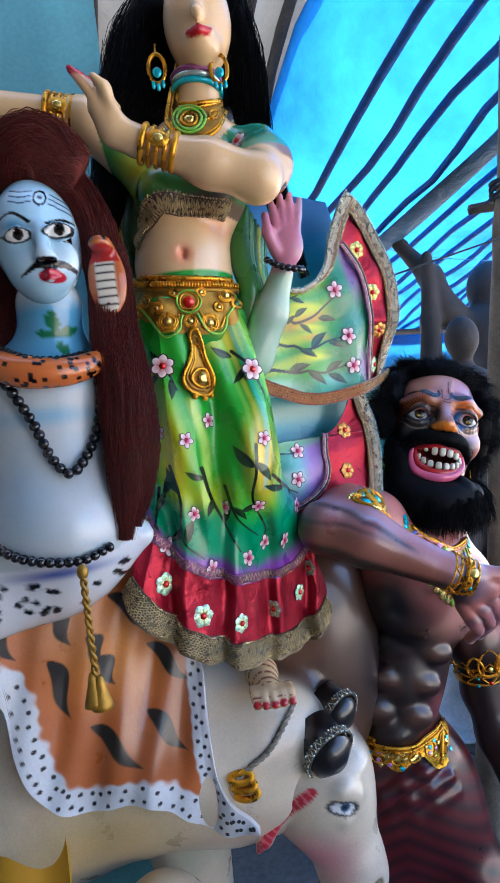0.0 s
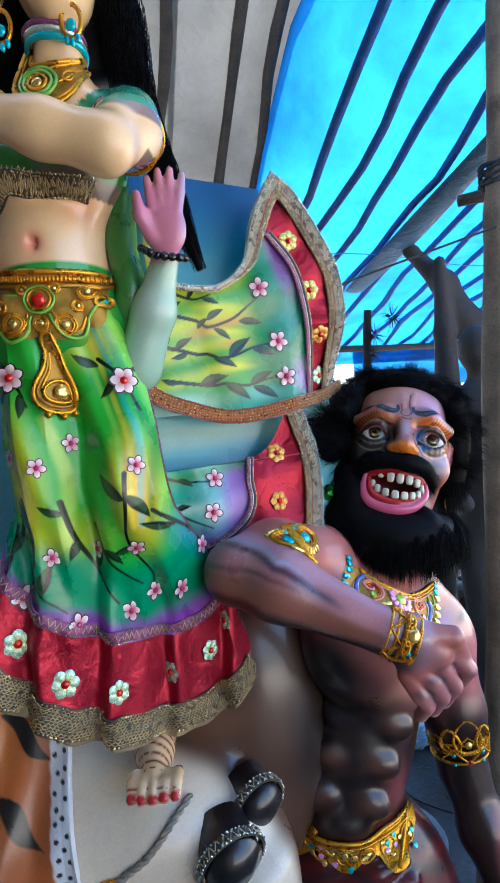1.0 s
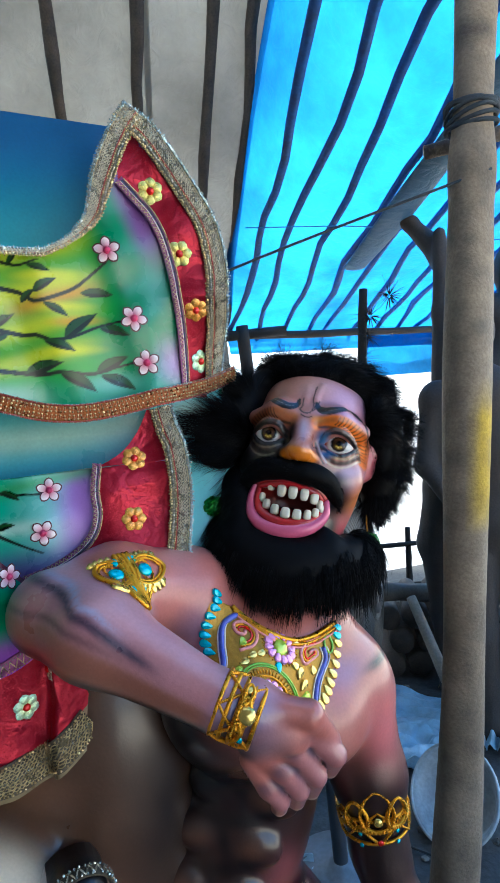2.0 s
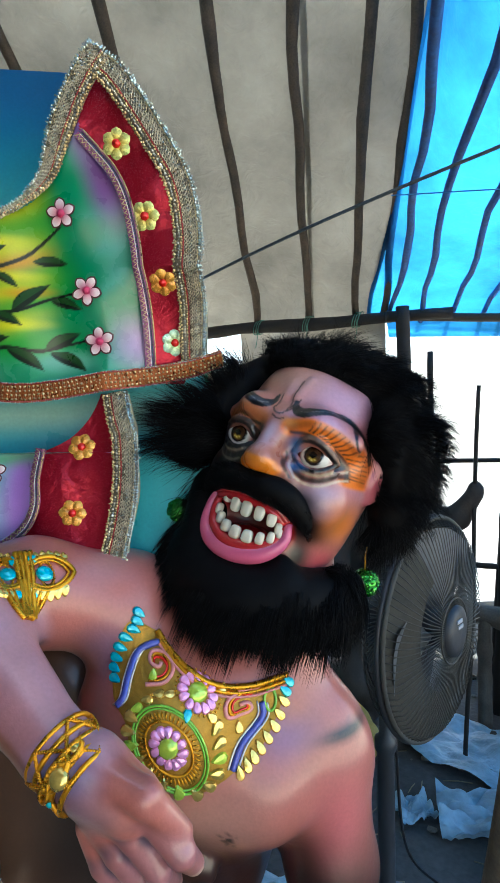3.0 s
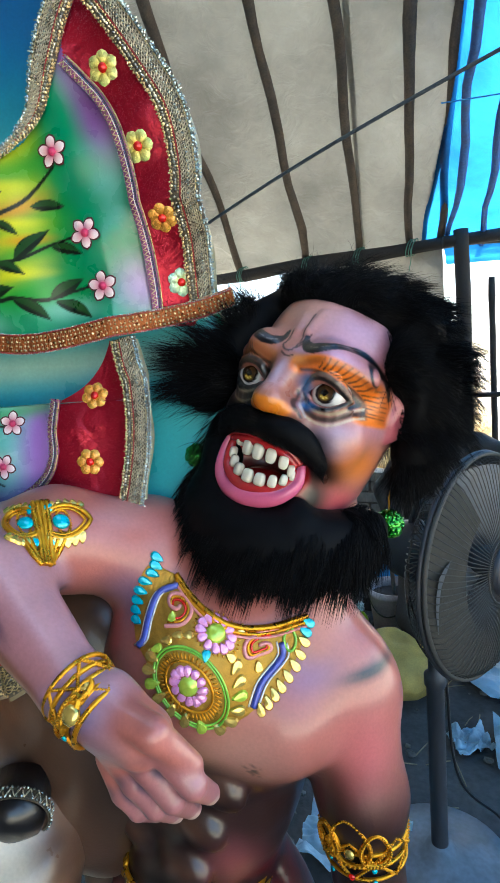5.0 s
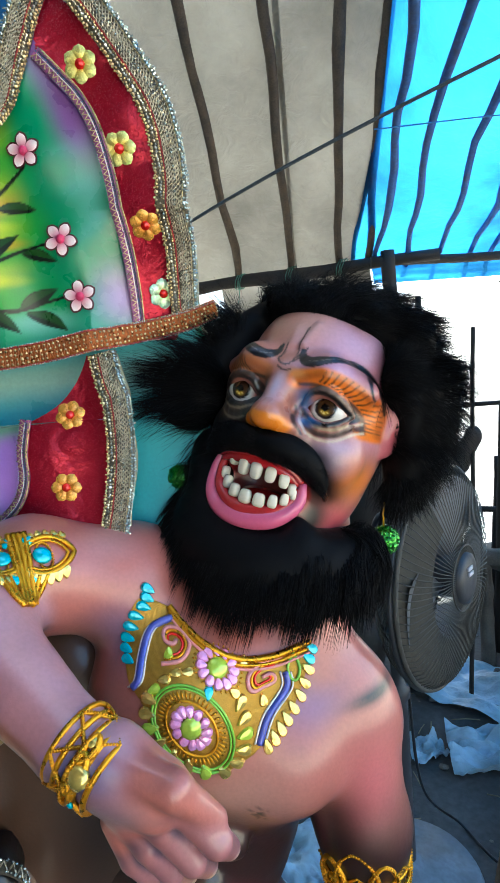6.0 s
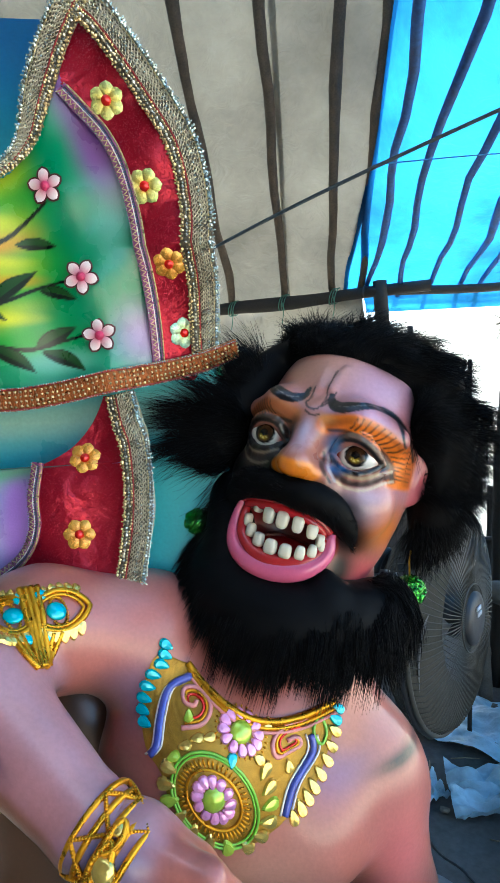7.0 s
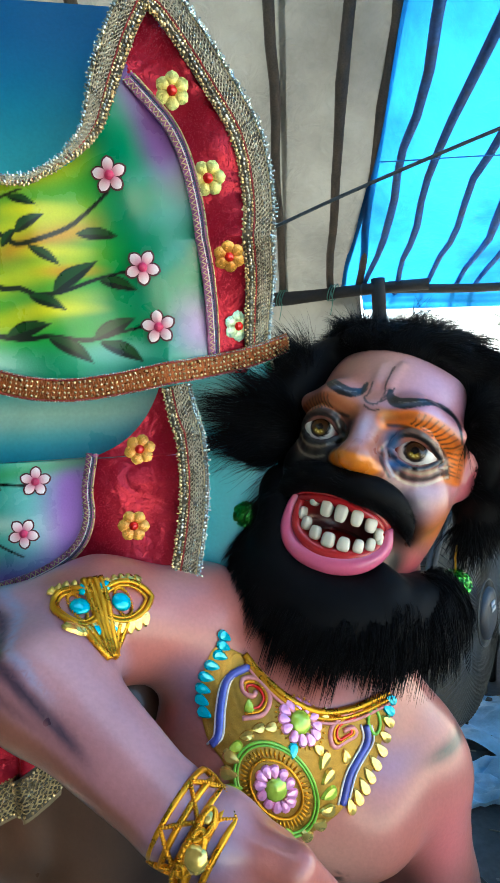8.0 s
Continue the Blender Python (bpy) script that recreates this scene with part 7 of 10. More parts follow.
def skirt_line(t, n=170):
    q = SKIRT[int(t * (len(SKIRT) - 1))]
    q2 = SKIRT[max(0, int(t * (len(SKIRT) - 1)) - 8)]
    p = spl(q[::6], n)
    d = spl((q - q2)[::6], n)
    tg = np.gradient(p, axis=0)
    nn = np.cross(d, tg)
    nn *= np.sign(-nn[:, 1])[:, None]
    return p, nn


p, n = skirt_line(0.75)
lace("border_trim", "narrow silver and violet trim round the sari skirt", p, n, 0.020,
     rows=((-0.4, 0.0013, 0.0040, STONE), (0.4, 0.0013, 0.0040, STONE_COLD)), zig=((-0.3, 0.3, 0.010, 0.0010),), ground=TRIM_CLOTH, zmat=ANTIQUE, seed=7)
p, n = skirt_line(0.958)
lace("lace_trim", "wide antique gold lace hem of the sari skirt", p, n, 0.046,
     rows=((-0.42, 0.0022, 0.0048, STONE), (0.44, 0.0020, 0.0046, STONE), (0.0, 0.0014, 0.0052, STONE_COLD)),
     loops=tuple((-0.36 + 0.09 * k, -0.26 + 0.09 * k, 0.0064 + 0.0005 * (k % 2), 0.0008) for k in range(8)), ground=LACE_CLOTH, zmat=ANTIQUE, seed=8)


# ---- hair ----
def fur(roots, dirs, lens, width, bend, seed, wild=0.25, segs=5):
    """Many thin tapered locks that grow along dirs and bend towards bend."""
    r = np.random.RandomState(seed)
    n = len(roots)
    d = dirs + r.normal(0, wild * 0.35, (n, 3))
    if n > 60:
        heads = r.randint(0, n, max(6, n // 38))
        near = np.argmin(((np.asarray(roots)[:, None] - np.asarray(roots)[heads][None]) ** 2).sum(2), 1)
        tuft = r.normal(0, wild, (len(heads), 3))
        d = d + tuft[near] + (np.asarray(roots)[heads][near] - roots) * 9
        lens = lens * r.uniform(0.55, 1.3, len(heads))[near]
    d /= np.linalg.norm(d, axis=1)[:, None]
    step_l = (lens * r.uniform(0.6, 1.25, n) / segs)[:, None]
    p = [np.asarray(roots, float)]
    for k in range(segs):
        d = d + np.asarray(bend) / segs + r.normal(0, wild * 0.35, (n, 3))
        d /= np.linalg.norm(d, axis=1)[:, None]
        p.append(p[-1] + d * step_l)
    p = np.stack(p, 1)
    side = np.cross(d, r.normal(0, 1, (n, 3)))
    side /= np.linalg.norm(side, axis=1)[:, None] + 1e-9
    oth = np.cross(d, side)
    a = np.linspace(1, 0.12, segs + 1)[None, :, None] * width
    ring = [p + side[:, None] * a, p - side[:, None] * a * 0.5 + oth[:, None] * a * 0.8, p - side[:, None] * a * 0.5 - oth[:, None] * a * 0.8]
    v = np.stack(ring, 2).reshape(n, -1, 3)
    f = []
    for k in range(segs):
        for j in range(3):
            u = (j + 1) % 3
            f.append((k * 3 + j, k * 3 + u, (k + 1) * 3 + u, (k + 1) * 3 + j))
    f = np.array(f)
    m = v.shape[1]
    faces = (f[None] + (np.arange(n) * m)[:, None, None]).reshape(-1, 4)
    return v.reshape(-1, 3), faces.tolist()


def scatter_egg(c, r, n, seed, keep=None):
    q = np.random.RandomState(seed).normal(0, 1, (n * 3, 3))
    q /= np.linalg.norm(q, axis=1)[:, None]
    p = q * r + np.asarray(c)
    if keep is not None:
        w = keep(p)
        p, q = p[w], q[w]
    d = q / np.asarray(r)
    return p[:n], (d / np.linalg.norm(d, axis=1)[:, None])[:n]


def wig():
    """The demon's bushy black hair, in the head's own axes."""
    ob = thing("wig", "bushy black synthetic hair wig on the demon statue", "wig", at=tuple(head_to_world((0, 0.1, 0.1))))
    c = Clay((-0.26, -0.03, -0.20), (0.24, 0.28, 0.21), 0.005)
    c.egg((0, 0.114, 0.118), (0.112, 0.102, 0.046), k=0.03)
    c.egg((-0.108, 0.080, 0.072), (0.022, 0.050, 0.045), k=0.03)
    c.egg((0.104, 0.085, 0.060), (0.020, 0.050, 0.036), k=0.03)
    c.egg((0, 0.15, 0.04), (0.13, 0.10, 0.11), k=0.03)
    c.egg((0.130, 0.135, 0.015), (0.030, 0.055, 0.085), k=0.03)
    c.egg((0.126, 0.14, -0.055), (0.022, 0.034, 0.042), k=0.03)
    c.egg((-0.150, 0.030, -0.018), (0.050, 0.045, 0.058), k=0.03)
    c.egg((-0.125, 0.060, 0.045), (0.035, 0.045, 0.045), k=0.03)
    c.egg((-0.125, 0.13, -0.06), (0.03, 0.045, 0.06), k=0.03)
    for i in range(26):
        r = random.Random(i)
        a = r.uniform(-1.0, 1.0)
        c.egg((0.132 * math.sin(a), 0.12 + r.uniform(-0.03, 0.06), 0.055 + 0.098 * math.cos(a) * r.uniform(0.9, 1.02)), (0.022, 0.022, 0.016), k=0.015)
    v, f = c.skin()
    part("hair_body", Geo().add(head_to_world(v), f), BLACK_FUR, ob)
    g = Geo()
    up = lambda q: np.asarray(q) @ HEAD.T
    # centre, radii, count, where, length, flow, bend
    sets = [((0, 0.114, 0.118), (0.114, 0.104, 0.047), 9500, lambda p: p[:, 2] > 0.104, 0.038, (0.9, 0.5, 0.15), (0.5, 0.4, -0.5)),
            ((0, 0.15, 0.04), (0.13, 0.10, 0.11), 2600, lambda p: p[:, 1] > 0.08, 0.06, (0, 0.7, -0.1), (0, 0.2, -0.4)),
            ((0.132, 0.13, 0.015), (0.034, 0.06, 0.09), 6500, lambda p: (p[:, 0] > 0.106) & (p[:, 1] > np.where(p[:, 2] < -0.03, 0.110, 0.075)), 0.038, (0.7, 0.6, -0.15), (0.1, 0.3, -0.9)),
            ((-0.150, 0.030, -0.018), (0.052, 0.047, 0.060), 6000, lambda p: p[:, 0] < -0.10, 0.062, (-0.9, -0.35, 0.05), (-0.3, -0.1, -0.5)),
            ((-0.125, 0.060, 0.045), (0.037, 0.047, 0.047), 2600, lambda p: p[:, 0] < -0.10, 0.055, (-0.8, -0.2, 0.3), (-0.3, -0.1, -0.3)),
            ((0.126, 0.14, -0.055), (0.024, 0.038, 0.046), 2600, lambda p: p[:, 0] > 0.105, 0.034, (0.5, 0.4, -0.6), (0.0, 0.1, -0.8)),
            ((0.104, 0.085, 0.060), (0.023, 0.053, 0.039), 3200, lambda p: (p[:, 0] > 0.09) & (p[:, 2] > 0.028), 0.030, (0.5, 0.6, 0.2), (0.2, 0.4, -0.6)),
            ((-0.125, 0.13, -0.06), (0.03, 0.045, 0.06), 2400, lambda p: p[:, 0] < -0.105, 0.06, (-0.6, -0.2, -0.5), (-0.1, 0.0, -0.7))]
    for i, (c0, r0, n, keep, ln, flow, bend) in enumerate(sets):
        p, d = scatter_egg(c0, r0, n, 100 + i, keep)
        flow = np.tile(np.array(flow), (len(p), 1))
        if i == 0:
            flow[:, 0] *= np.clip(p[:, 0] * 12 + 0.15, -1, 1)
            front = p[:, 1] < 0.05
            flow[front] = np.stack([p[front, 0] * 8, np.full(front.sum(), 0.55), np.full(front.sum(), 0.75)], 1)
            d = np.where(front[:, None], d * 0.25, d)
        curl = np.stack([np.sin(p[:, 2] * 95 + p[:, 1] * 60), np.sin(p[:, 0] * 80 + p[:, 2] * 70), np.cos(p[:, 0] * 90 - p[:, 1] * 70)], 1)
        v, f = fur(head_to_world(p), up(d * 0.45 + flow * 0.8 + curl * 0.35), np.where((p[:, 1] < 0.05) & (i == 0), ln * 0.7, ln), 0.0005, up(bend), 200 + i, 0.22, 6)
        g.add(v, f)
    tagged(part("hair", g, BLACK_FUR, ob), kind="stuff")
    return ob


wig()


def beard():
    ob = thing("beard", "thick black synthetic fur beard and moustache on the demon statue", "beard", at=tuple(head_to_world((0, 0.0, -0.2))))
    c = Clay((-0.16, -0.08, -0.30), (0.16, 0.16, -0.02), 0.004)
    jaw = spl([(-0.112, 0.09, -0.10), (-0.095, 0.045, -0.15), (-0.065, 0.006, -0.19), (0.0, -0.012, -0.205), (0.06, 0.006, -0.19), (0.095, 0.045, -0.178), (0.112, 0.09, -0.155)], 15)
    c.chain(jaw, [0.022, 0.025, 0.03, 0.036, 0.04, 0.044, 0.045, 0.045, 0.045, 0.044, 0.042, 0.04, 0.036, 0.032, 0.026], k=0.02)
    c.chain(spl([(0.052, -0.004, -0.14), (0.064, -0.004, -0.165), (0.06, 0.006, -0.19)], 4), [0.010, 0.014, 0.02, 0.03], k=0.02)
    c.chain(spl([(-0.115, 0.06, -0.07), (-0.088, 0.02, -0.10), (-0.075, 0.002, -0.14)], 5), [0.026, 0.026, 0.026, 0.024, 0.024], k=0.02)
    part("beard_body", Geo().add(*(lambda q: (head_to_world(q[0]), q[1]))(c.skin())), BLACK_FUR, ob)
    tash = [(-0.080, 0.002, -0.082), (-0.060, -0.016, -0.064), (-0.030, -0.029, -0.0565), (0.0, -0.034, -0.0565), (0.030, -0.029, -0.0570), (0.050, -0.016, -0.066), (0.063, -0.004, -0.080), (0.069, 0.006, -0.094)]
    m = Clay((-0.12, -0.07, -0.14), (0.12, 0.05, -0.02), 0.003)
    m.chain(spl(tash, 22), np.interp(np.linspace(0, 1, 22), [0, 0.15, 0.33, 0.45, 0.57, 0.75, 0.9, 1], [0.013, 0.0165, 0.0165, 0.0135, 0.0165, 0.0160, 0.0115, 0.005]), k=0.006)
    part("moustache", Geo().add(*(lambda q: (head_to_world(q[0]), q[1]))(m.skin())), BLACK_FUR, ob)
    g = Geo()
    up = lambda q: np.asarray(q) @ HEAD.T
    r = np.random.RandomState(7)
    n = 15000
    k = r.uniform(0, 0.95, n)
    line = spl(jaw, 200)
    base = line[(k * 199).astype(int)]
    a = r.uniform(-2.6, 1.75, n)
    outw = base - np.array([0, 0.09, -0.12])
    outw[:, 2] = 0
    outw /= np.linalg.norm(outw, axis=1)[:, None]
    d0 = outw * np.cos(a)[:, None] + np.array([0, 0, 1.0]) * np.sin(a)[:, None]
    root = base + d0 * 0.043
    v, f = fur(head_to_world(root), up(d0 * 0.6 + (0, 0, -0.7)), np.full(n, 0.042), 0.0006, up((0, -0.05, -1.4)), 71, 0.09)
    g.add(v, f)
    n = 3600
    k = r.uniform(0, 1, n)
    q = spl(tash, 200)[(k * 199).astype(int)]
    a, rad = r.uniform(-1.9, 2.0, n), np.interp(k, [0, 0.15, 0.33, 0.45, 0.57, 0.75, 0.9, 1], [0.013, 0.0165, 0.0165, 0.0135, 0.0165, 0.0160, 0.0115, 0.005])
    outw = np.stack([q[:, 0] * 6, -np.ones(n), np.zeros(n)], 1)
    outw /= np.linalg.norm(outw, axis=1)[:, None]
    d0 = outw * np.cos(a)[:, None] + np.array([0, 0, 1.0]) * np.sin(a)[:, None]
    side = np.sign(q[:, 0] - 0.001)[:, None] * np.array([[0.9, 0.25, -0.35]])
    v, f = fur(head_to_world(q + d0 * rad[:, None] * 0.96), up(d0 * 0.35 + side), np.full(n, 0.009), 0.00055, up((0.0, 0.25, -0.4)), 80, 0.12, 4)
    g.add(v, f)
    q = spl([(-0.118, 0.07, -0.05), (-0.095, 0.02, -0.10), (-0.085, 0.0, -0.14)], 60)[r.randint(0, 60, 1600)] + r.normal(0, 0.012, (1600, 3))
    v, f = fur(head_to_world(q), up(np.tile((-0.6, -0.4, -0.6), (1600, 1))), np.full(1600, 0.035), 0.0006, up((-0.2, 0.0, -0.9)), 89, 0.2)
    g.add(v, f)
    tagged(part("fur", g, BLACK_FUR, ob), kind="stuff")
    return ob


beard()


def long_hair(name, label, strands, mat, seed, n=500, width=0.0010, wave=0.012, core=0.82):
    """Hair that falls along guide lines (points, radius at each)."""
    ob = thing(name, label, "hair", at=tuple(strands[0][0][0]))
    body, locks = Geo(), Geo()
    r = np.random.RandomState(seed)
    for pts, rad in strands:
        p = spl(pts, 26)
        rr = np.interp(np.linspace(0, 1, 26), np.linspace(0, 1, len(rad)), rad)
        body.add(*tube(p, rr * core, 14))
        t, nn, b = frames_along(p)
        for _ in range(n):
            a0, k = r.uniform(0, 2 * np.pi), r.uniform(0.65, 1.08)
            s0 = r.randint(0, 12)
            s1 = min(26, s0 + r.randint(10, 24))
            ph = r.uniform(0, 6)
            q = []
            for i in range(s0, s1, 2):
                a = a0 + 0.25 * math.sin(i * 0.5 + ph)
                q.append(p[i] + (nn[i] * math.cos(a) + b[i] * math.sin(a)) * (rr[i] * k + wave * 0.4 * math.sin(i * 0.7 + ph)))
            if len(q) > 2:
                q = np.array(q)
                locks.add(*tube(q, np.linspace(width, width * 0.3, len(q)), 3))
    part("hair_body", body, mat, ob)
    tagged(part("hair", locks, mat, ob), kind="stuff")
    return ob


long_hair("long_hair", "long loose black hair of the goddess statue", [
    ([(-0.08, 1.04, 2.27), (-0.13, 1.06, 2.20), (-0.165, 1.07, 2.08), (-0.20, 1.08, 1.95), (-0.225, 1.08, 1.85)], [0.05, 0.06, 0.062, 0.055, 0.03]),
    ([(-0.10, 1.06, 2.25), (-0.15, 1.10, 2.10), (-0.17, 1.10, 1.95), (-0.20, 1.10, 1.80)], [0.05, 0.07, 0.07, 0.04]),
    ([(0.045, 1.04, 2.27), (0.062, 1.05, 2.15), (0.07, 1.06, 2.03), (0.095, 1.07, 1.93), (0.115, 1.075, 1.84), (0.135, 1.08, 1.765)], [0.035, 0.036, 0.03, 0.022, 0.018, 0.006]),
    ([(-0.012, 1.03, 2.30), (-0.012, 1.07, 2.22), (-0.02, 1.10, 2.1)], [0.06, 0.085, 0.08])], BLACK_FUR, 31, 900, 0.0007)
long_hair("long_hair", "long matted red-brown hair of the seated statue", [
    ([(-0.285, 0.90, 1.93), (-0.225, 0.90, 1.86), (-0.205, 0.90, 1.76), (-0.205, 0.885, 1.66), (-0.195, 0.865, 1.56), (-0.195, 0.85, 1.46), (-0.212, 0.845, 1.345)], [0.05, 0.036, 0.026, 0.028, 0.034, 0.03, 0.012]),
    ([(-0.29, 0.92, 1.95), (-0.215, 0.94, 1.82), (-0.20, 0.93, 1.66), (-0.18, 0.90, 1.54), (-0.178, 0.88, 1.44), (-0.20, 0.87, 1.36)], [0.05, 0.035, 0.03, 0.032, 0.026, 0.008]),
    ([(-0.30, 0.91, 1.97), (-0.36, 0.93, 1.85), (-0.385, 0.93, 1.68), (-0.41, 0.92, 1.5)], [0.05, 0.045, 0.04, 0.02]),
    ([(-0.22, 0.88, 1.91), (-0.28, 0.86, 1.945), (-0.35, 0.88, 1.90)], [0.04, 0.055, 0.04])], BROWN_FUR, 32, 1500, 0.0006, 0.008)


# ---- the demon's jewellery ----
def drop_geo(ln, w, h, n=12):
    """A flat-backed pear-shaped stone, its tip along +x, domed up +z."""
    a = np.linspace(0, 2 * np.pi, n, endpoint=False)
    out = np.stack([np.cos(a) * ln / 2, np.sin(a) * w / 2 * (1 - 0.45 * np.cos(a)), np.zeros(n)], 1)
    v = np.vstack([out, out * 0.78 + (0, 0, h * 0.75), [[-0.05 * ln, 0, h]]])
    f = []
    for i in range(n):
        j = (i + 1) % n
        f += [(i, j, n + j, n + i), (n + i, n + j, 2 * n)]
    return v, f


DROPS = {}


def stone(parent, tree, x, z, ang, ln, w, mat, name="stone_drop", h=0.003, lift=0.001, **kw):
    """One pear-shaped stone laid on the surface, its tip towards the angle ang (degrees, in the x-z plane)."""
    p, n = touch(tree, x, z, **kw)
    key = (round(ln, 4), round(w, 4), mat.name)
    if key not in DROPS:
        me = bpy.data.meshes.new(name)
        v, f = drop_geo(ln, w, h)
        me.from_pydata(v.tolist(), [], f)
        me.materials.append(mat)
        DROPS[key] = me
    ob = new(name, DROPS[key])
    d = np.array([math.cos(radians(ang)), 0, math.sin(radians(ang))])
    r = axes(n, d)
    ob.parent = parent
    ob.matrix_parent_inverse = parent.matrix_basis.inverted()
    ob.matrix_basis = Matrix([[*r[i], (p + n * lift)[i]] for i in range(3)] + [[0, 0, 0, 1]])
    return ob


def cord(parent, tree, xz, r, mat, name="cord", n=40, lift=0.002, closed=False, sides=7, **kw):
    q = spl(list(xz) + ([xz[0]] if closed else []), n)
    pts = []
    for x, z in (q[:-1] if closed else q):
        p, nn = touch(tree, x, z, **kw)
        pts.append(p + nn * lift)
    pts = np.array(pts)
    for _ in range(2):
        pts[1:-1] = 0.25 * pts[:-2] + 0.5 * pts[1:-1] + 0.25 * pts[2:]
    return part(name, Geo().add(*tube(pts, r, sides, closed)), mat, parent)


def ring(c, r, n=24, squash=1.0):
    return [(c[0] + r * math.cos(2 * math.pi * i / n), c[1] + squash * r * math.sin(2 * math.pi * i / n)) for i in range(n)]


def dashes(parent, tree, c, r0, r1, count, w, mat, name="bead_spoke", **kw):
    g = Geo()
    for i in range(count):
        a = 2 * math.pi * i / count
        p0, n0 = touch(tree, c[0] + r0 * math.cos(a), c[1] + r0 * math.sin(a), **kw)
        p1, n1 = touch(tree, c[0] + r1 * math.cos(a), c[1] + r1 * math.sin(a), **kw)
        g.add(*tube([p0 + n0 * 0.001, (p0 + p1) / 2 + n0 * 0.0025, p1 + n1 * 0.001], [w * 0.6, w, w * 0.6], 6))
    return tagged(part(name, g, mat, parent), kind="stuff")


BIB_EYE = (0.68, 0.7455, 1.51)


def bib_necklace():
    T = ON_DEMON
    ob = thing("necklace", "golden bib necklace with pink stone flowers, cords and drops", "necklace", at=tuple(touch(T, 0.40, 1.15, 1.165, BIB_EYE)[0]))
    # gold ground that follows the chest
    outline = spl([(0.352, 1.228), (0.312, 1.232), (0.287, 1.18), (0.286, 1.12), (0.305, 1.09), (0.318, 1.05), (0.36, 1.028), (0.41, 1.032), (0.445, 1.06), (0.458, 1.075), (0.49, 1.115), (0.512, 1.17), (0.522, 1.215)], 60)
    neck = spl([(0.352, 1.228), (0.372, 1.205), (0.398, 1.186), (0.434, 1.176), (0.478, 1.188), (0.522, 1.215)], 60)
    rows = []
    for k in np.linspace(0, 1, 26):
        row = []
        for a, b in zip(neck, outline):
            q = a + (b - a) * k
            p, n = touch(T, q[0], q[1], 1.165, BIB_EYE)
            row.append(p + n * (0.0014 + 0.0006 * math.sin(k * 60)))
        rows.append(row)
    g = Geo().add(*sweep_grid(np.array(rows)))
    part("gold_ground", g, GOLD_DULL, ob, "dull gold thread ground")
    for i, d in enumerate((0.0, 0.007, 0.012)):
        part("neck_band", Geo().add(*tube(np.array([touch(T, x, z - d, 1.165, BIB_EYE)[0] + touch(T, x, z - d, 1.165, BIB_EYE)[1] * 0.003 for x, z in neck[::2]]), (0.0042, 0.0024, 0.0018)[i], 7)), (GOLD, GOLD, CORD_PINK)[i], ob)
    up_c, lo_c = (0.4118, 1.1601), (0.3719, 1.0748)
    for c, R in ((up_c, 0.0265), (lo_c, 0.027)):
        for i in range(12):
            a = 360 / 12 * i
            stone(ob, T, c[0] + R * 0.74 * math.cos(radians(a)), c[1] + R * 0.74 * math.sin(radians(a)), a + 180, 0.0155, 0.0105, GEM_PINK, "petal_stone", 0.0035, 0.0025, y0=1.165, eye=BIB_EYE)
        p, n = touch(T, *c, 1.165, BIB_EYE)
        part("flower_centre", Geo().add(*ball(p + n * 0.003, (0.0125, 0.0125, 0.005), 16, 8, axes(n))), GEM_LIME, ob)
        dashes(ob, T, c, 0.003, 0.0105, 14, 0.0012, CORD_GREEN, y0=1.165, eye=BIB_EYE)
    for r, m, w in ((0.054, CORD_GREEN, 0.0017), (0.050, CORD_GREEN, 0.0013), (0.034, GOLD, 0.0016)):
        cord(ob, T, ring(lo_c, r, 28), w, m, "ring_cord", 60, 0.0028, True, y0=1.165, eye=BIB_EYE)
    dashes(ob, T, lo_c, 0.0365, 0.046, 46, 0.0014, GOLD, y0=1.165, eye=BIB_EYE)
    dashes(ob, T, up_c, 0.028, 0.031, 30, 0.0012, GOLD, y0=1.165, eye=BIB_EYE)
    for x, z in [(0.3261, 1.2457), (0.3237, 1.234), (0.3179, 1.2222), (0.3054, 1.2087), (0.2964, 1.1936), (0.2909, 1.1784), (0.2876, 1.1628), (0.2885, 1.1476)]:
        stone(ob, T, x, z, -20, 0.020, 0.011, GEM_TEAL, "teal_drop", 0.004, 0.002, y0=1.165, eye=BIB_EYE)
    for i, (x, z) in enumerate([(0.5206, 1.2061), (0.5176, 1.1944), (0.5161, 1.1822), (0.5114, 1.1658), (0.5061, 1.1501), (0.4983, 1.1338), (0.4906, 1.1185), (0.4835, 1.105), (0.4757, 1.0918), (0.4666, 1.0793)]):
        stone(ob, T, x, z, 165 - i * 7 + 0, 0.021, 0.011, GEM_GOLD if i > 1 else GEM_TEAL, "gold_drop", 0.004, 0.002, y0=1.165, eye=BIB_EYE)
    for pts, m, w in (([(0.356, 1.214), (0.3267, 1.196), (0.3116, 1.1582), (0.303, 1.122), (0.292, 1.110)], GEM_BLUE, 0.0048),
                      ([(0.4917, 1.1735), (0.4926, 1.1561), (0.4693, 1.1155), (0.4574, 1.0783)], GEM_BLUE, 0.0042)):
        cord(ob, T, pts, w, m, "blue_cord", 30, 0.0015, y0=1.165, eye=BIB_EYE)
        off = np.array([(0.006, 0.001)])
        cord(ob, T, np.array(pts) + off, 0.0013, CORD_WHITE, "edge_cord", 30, 0.0025, y0=1.165, eye=BIB_EYE)
        cord(ob, T, np.array(pts) - off, 0.0013, CORD_WHITE, "edge_cord", 30, 0.0025, y0=1.165, eye=BIB_EYE)
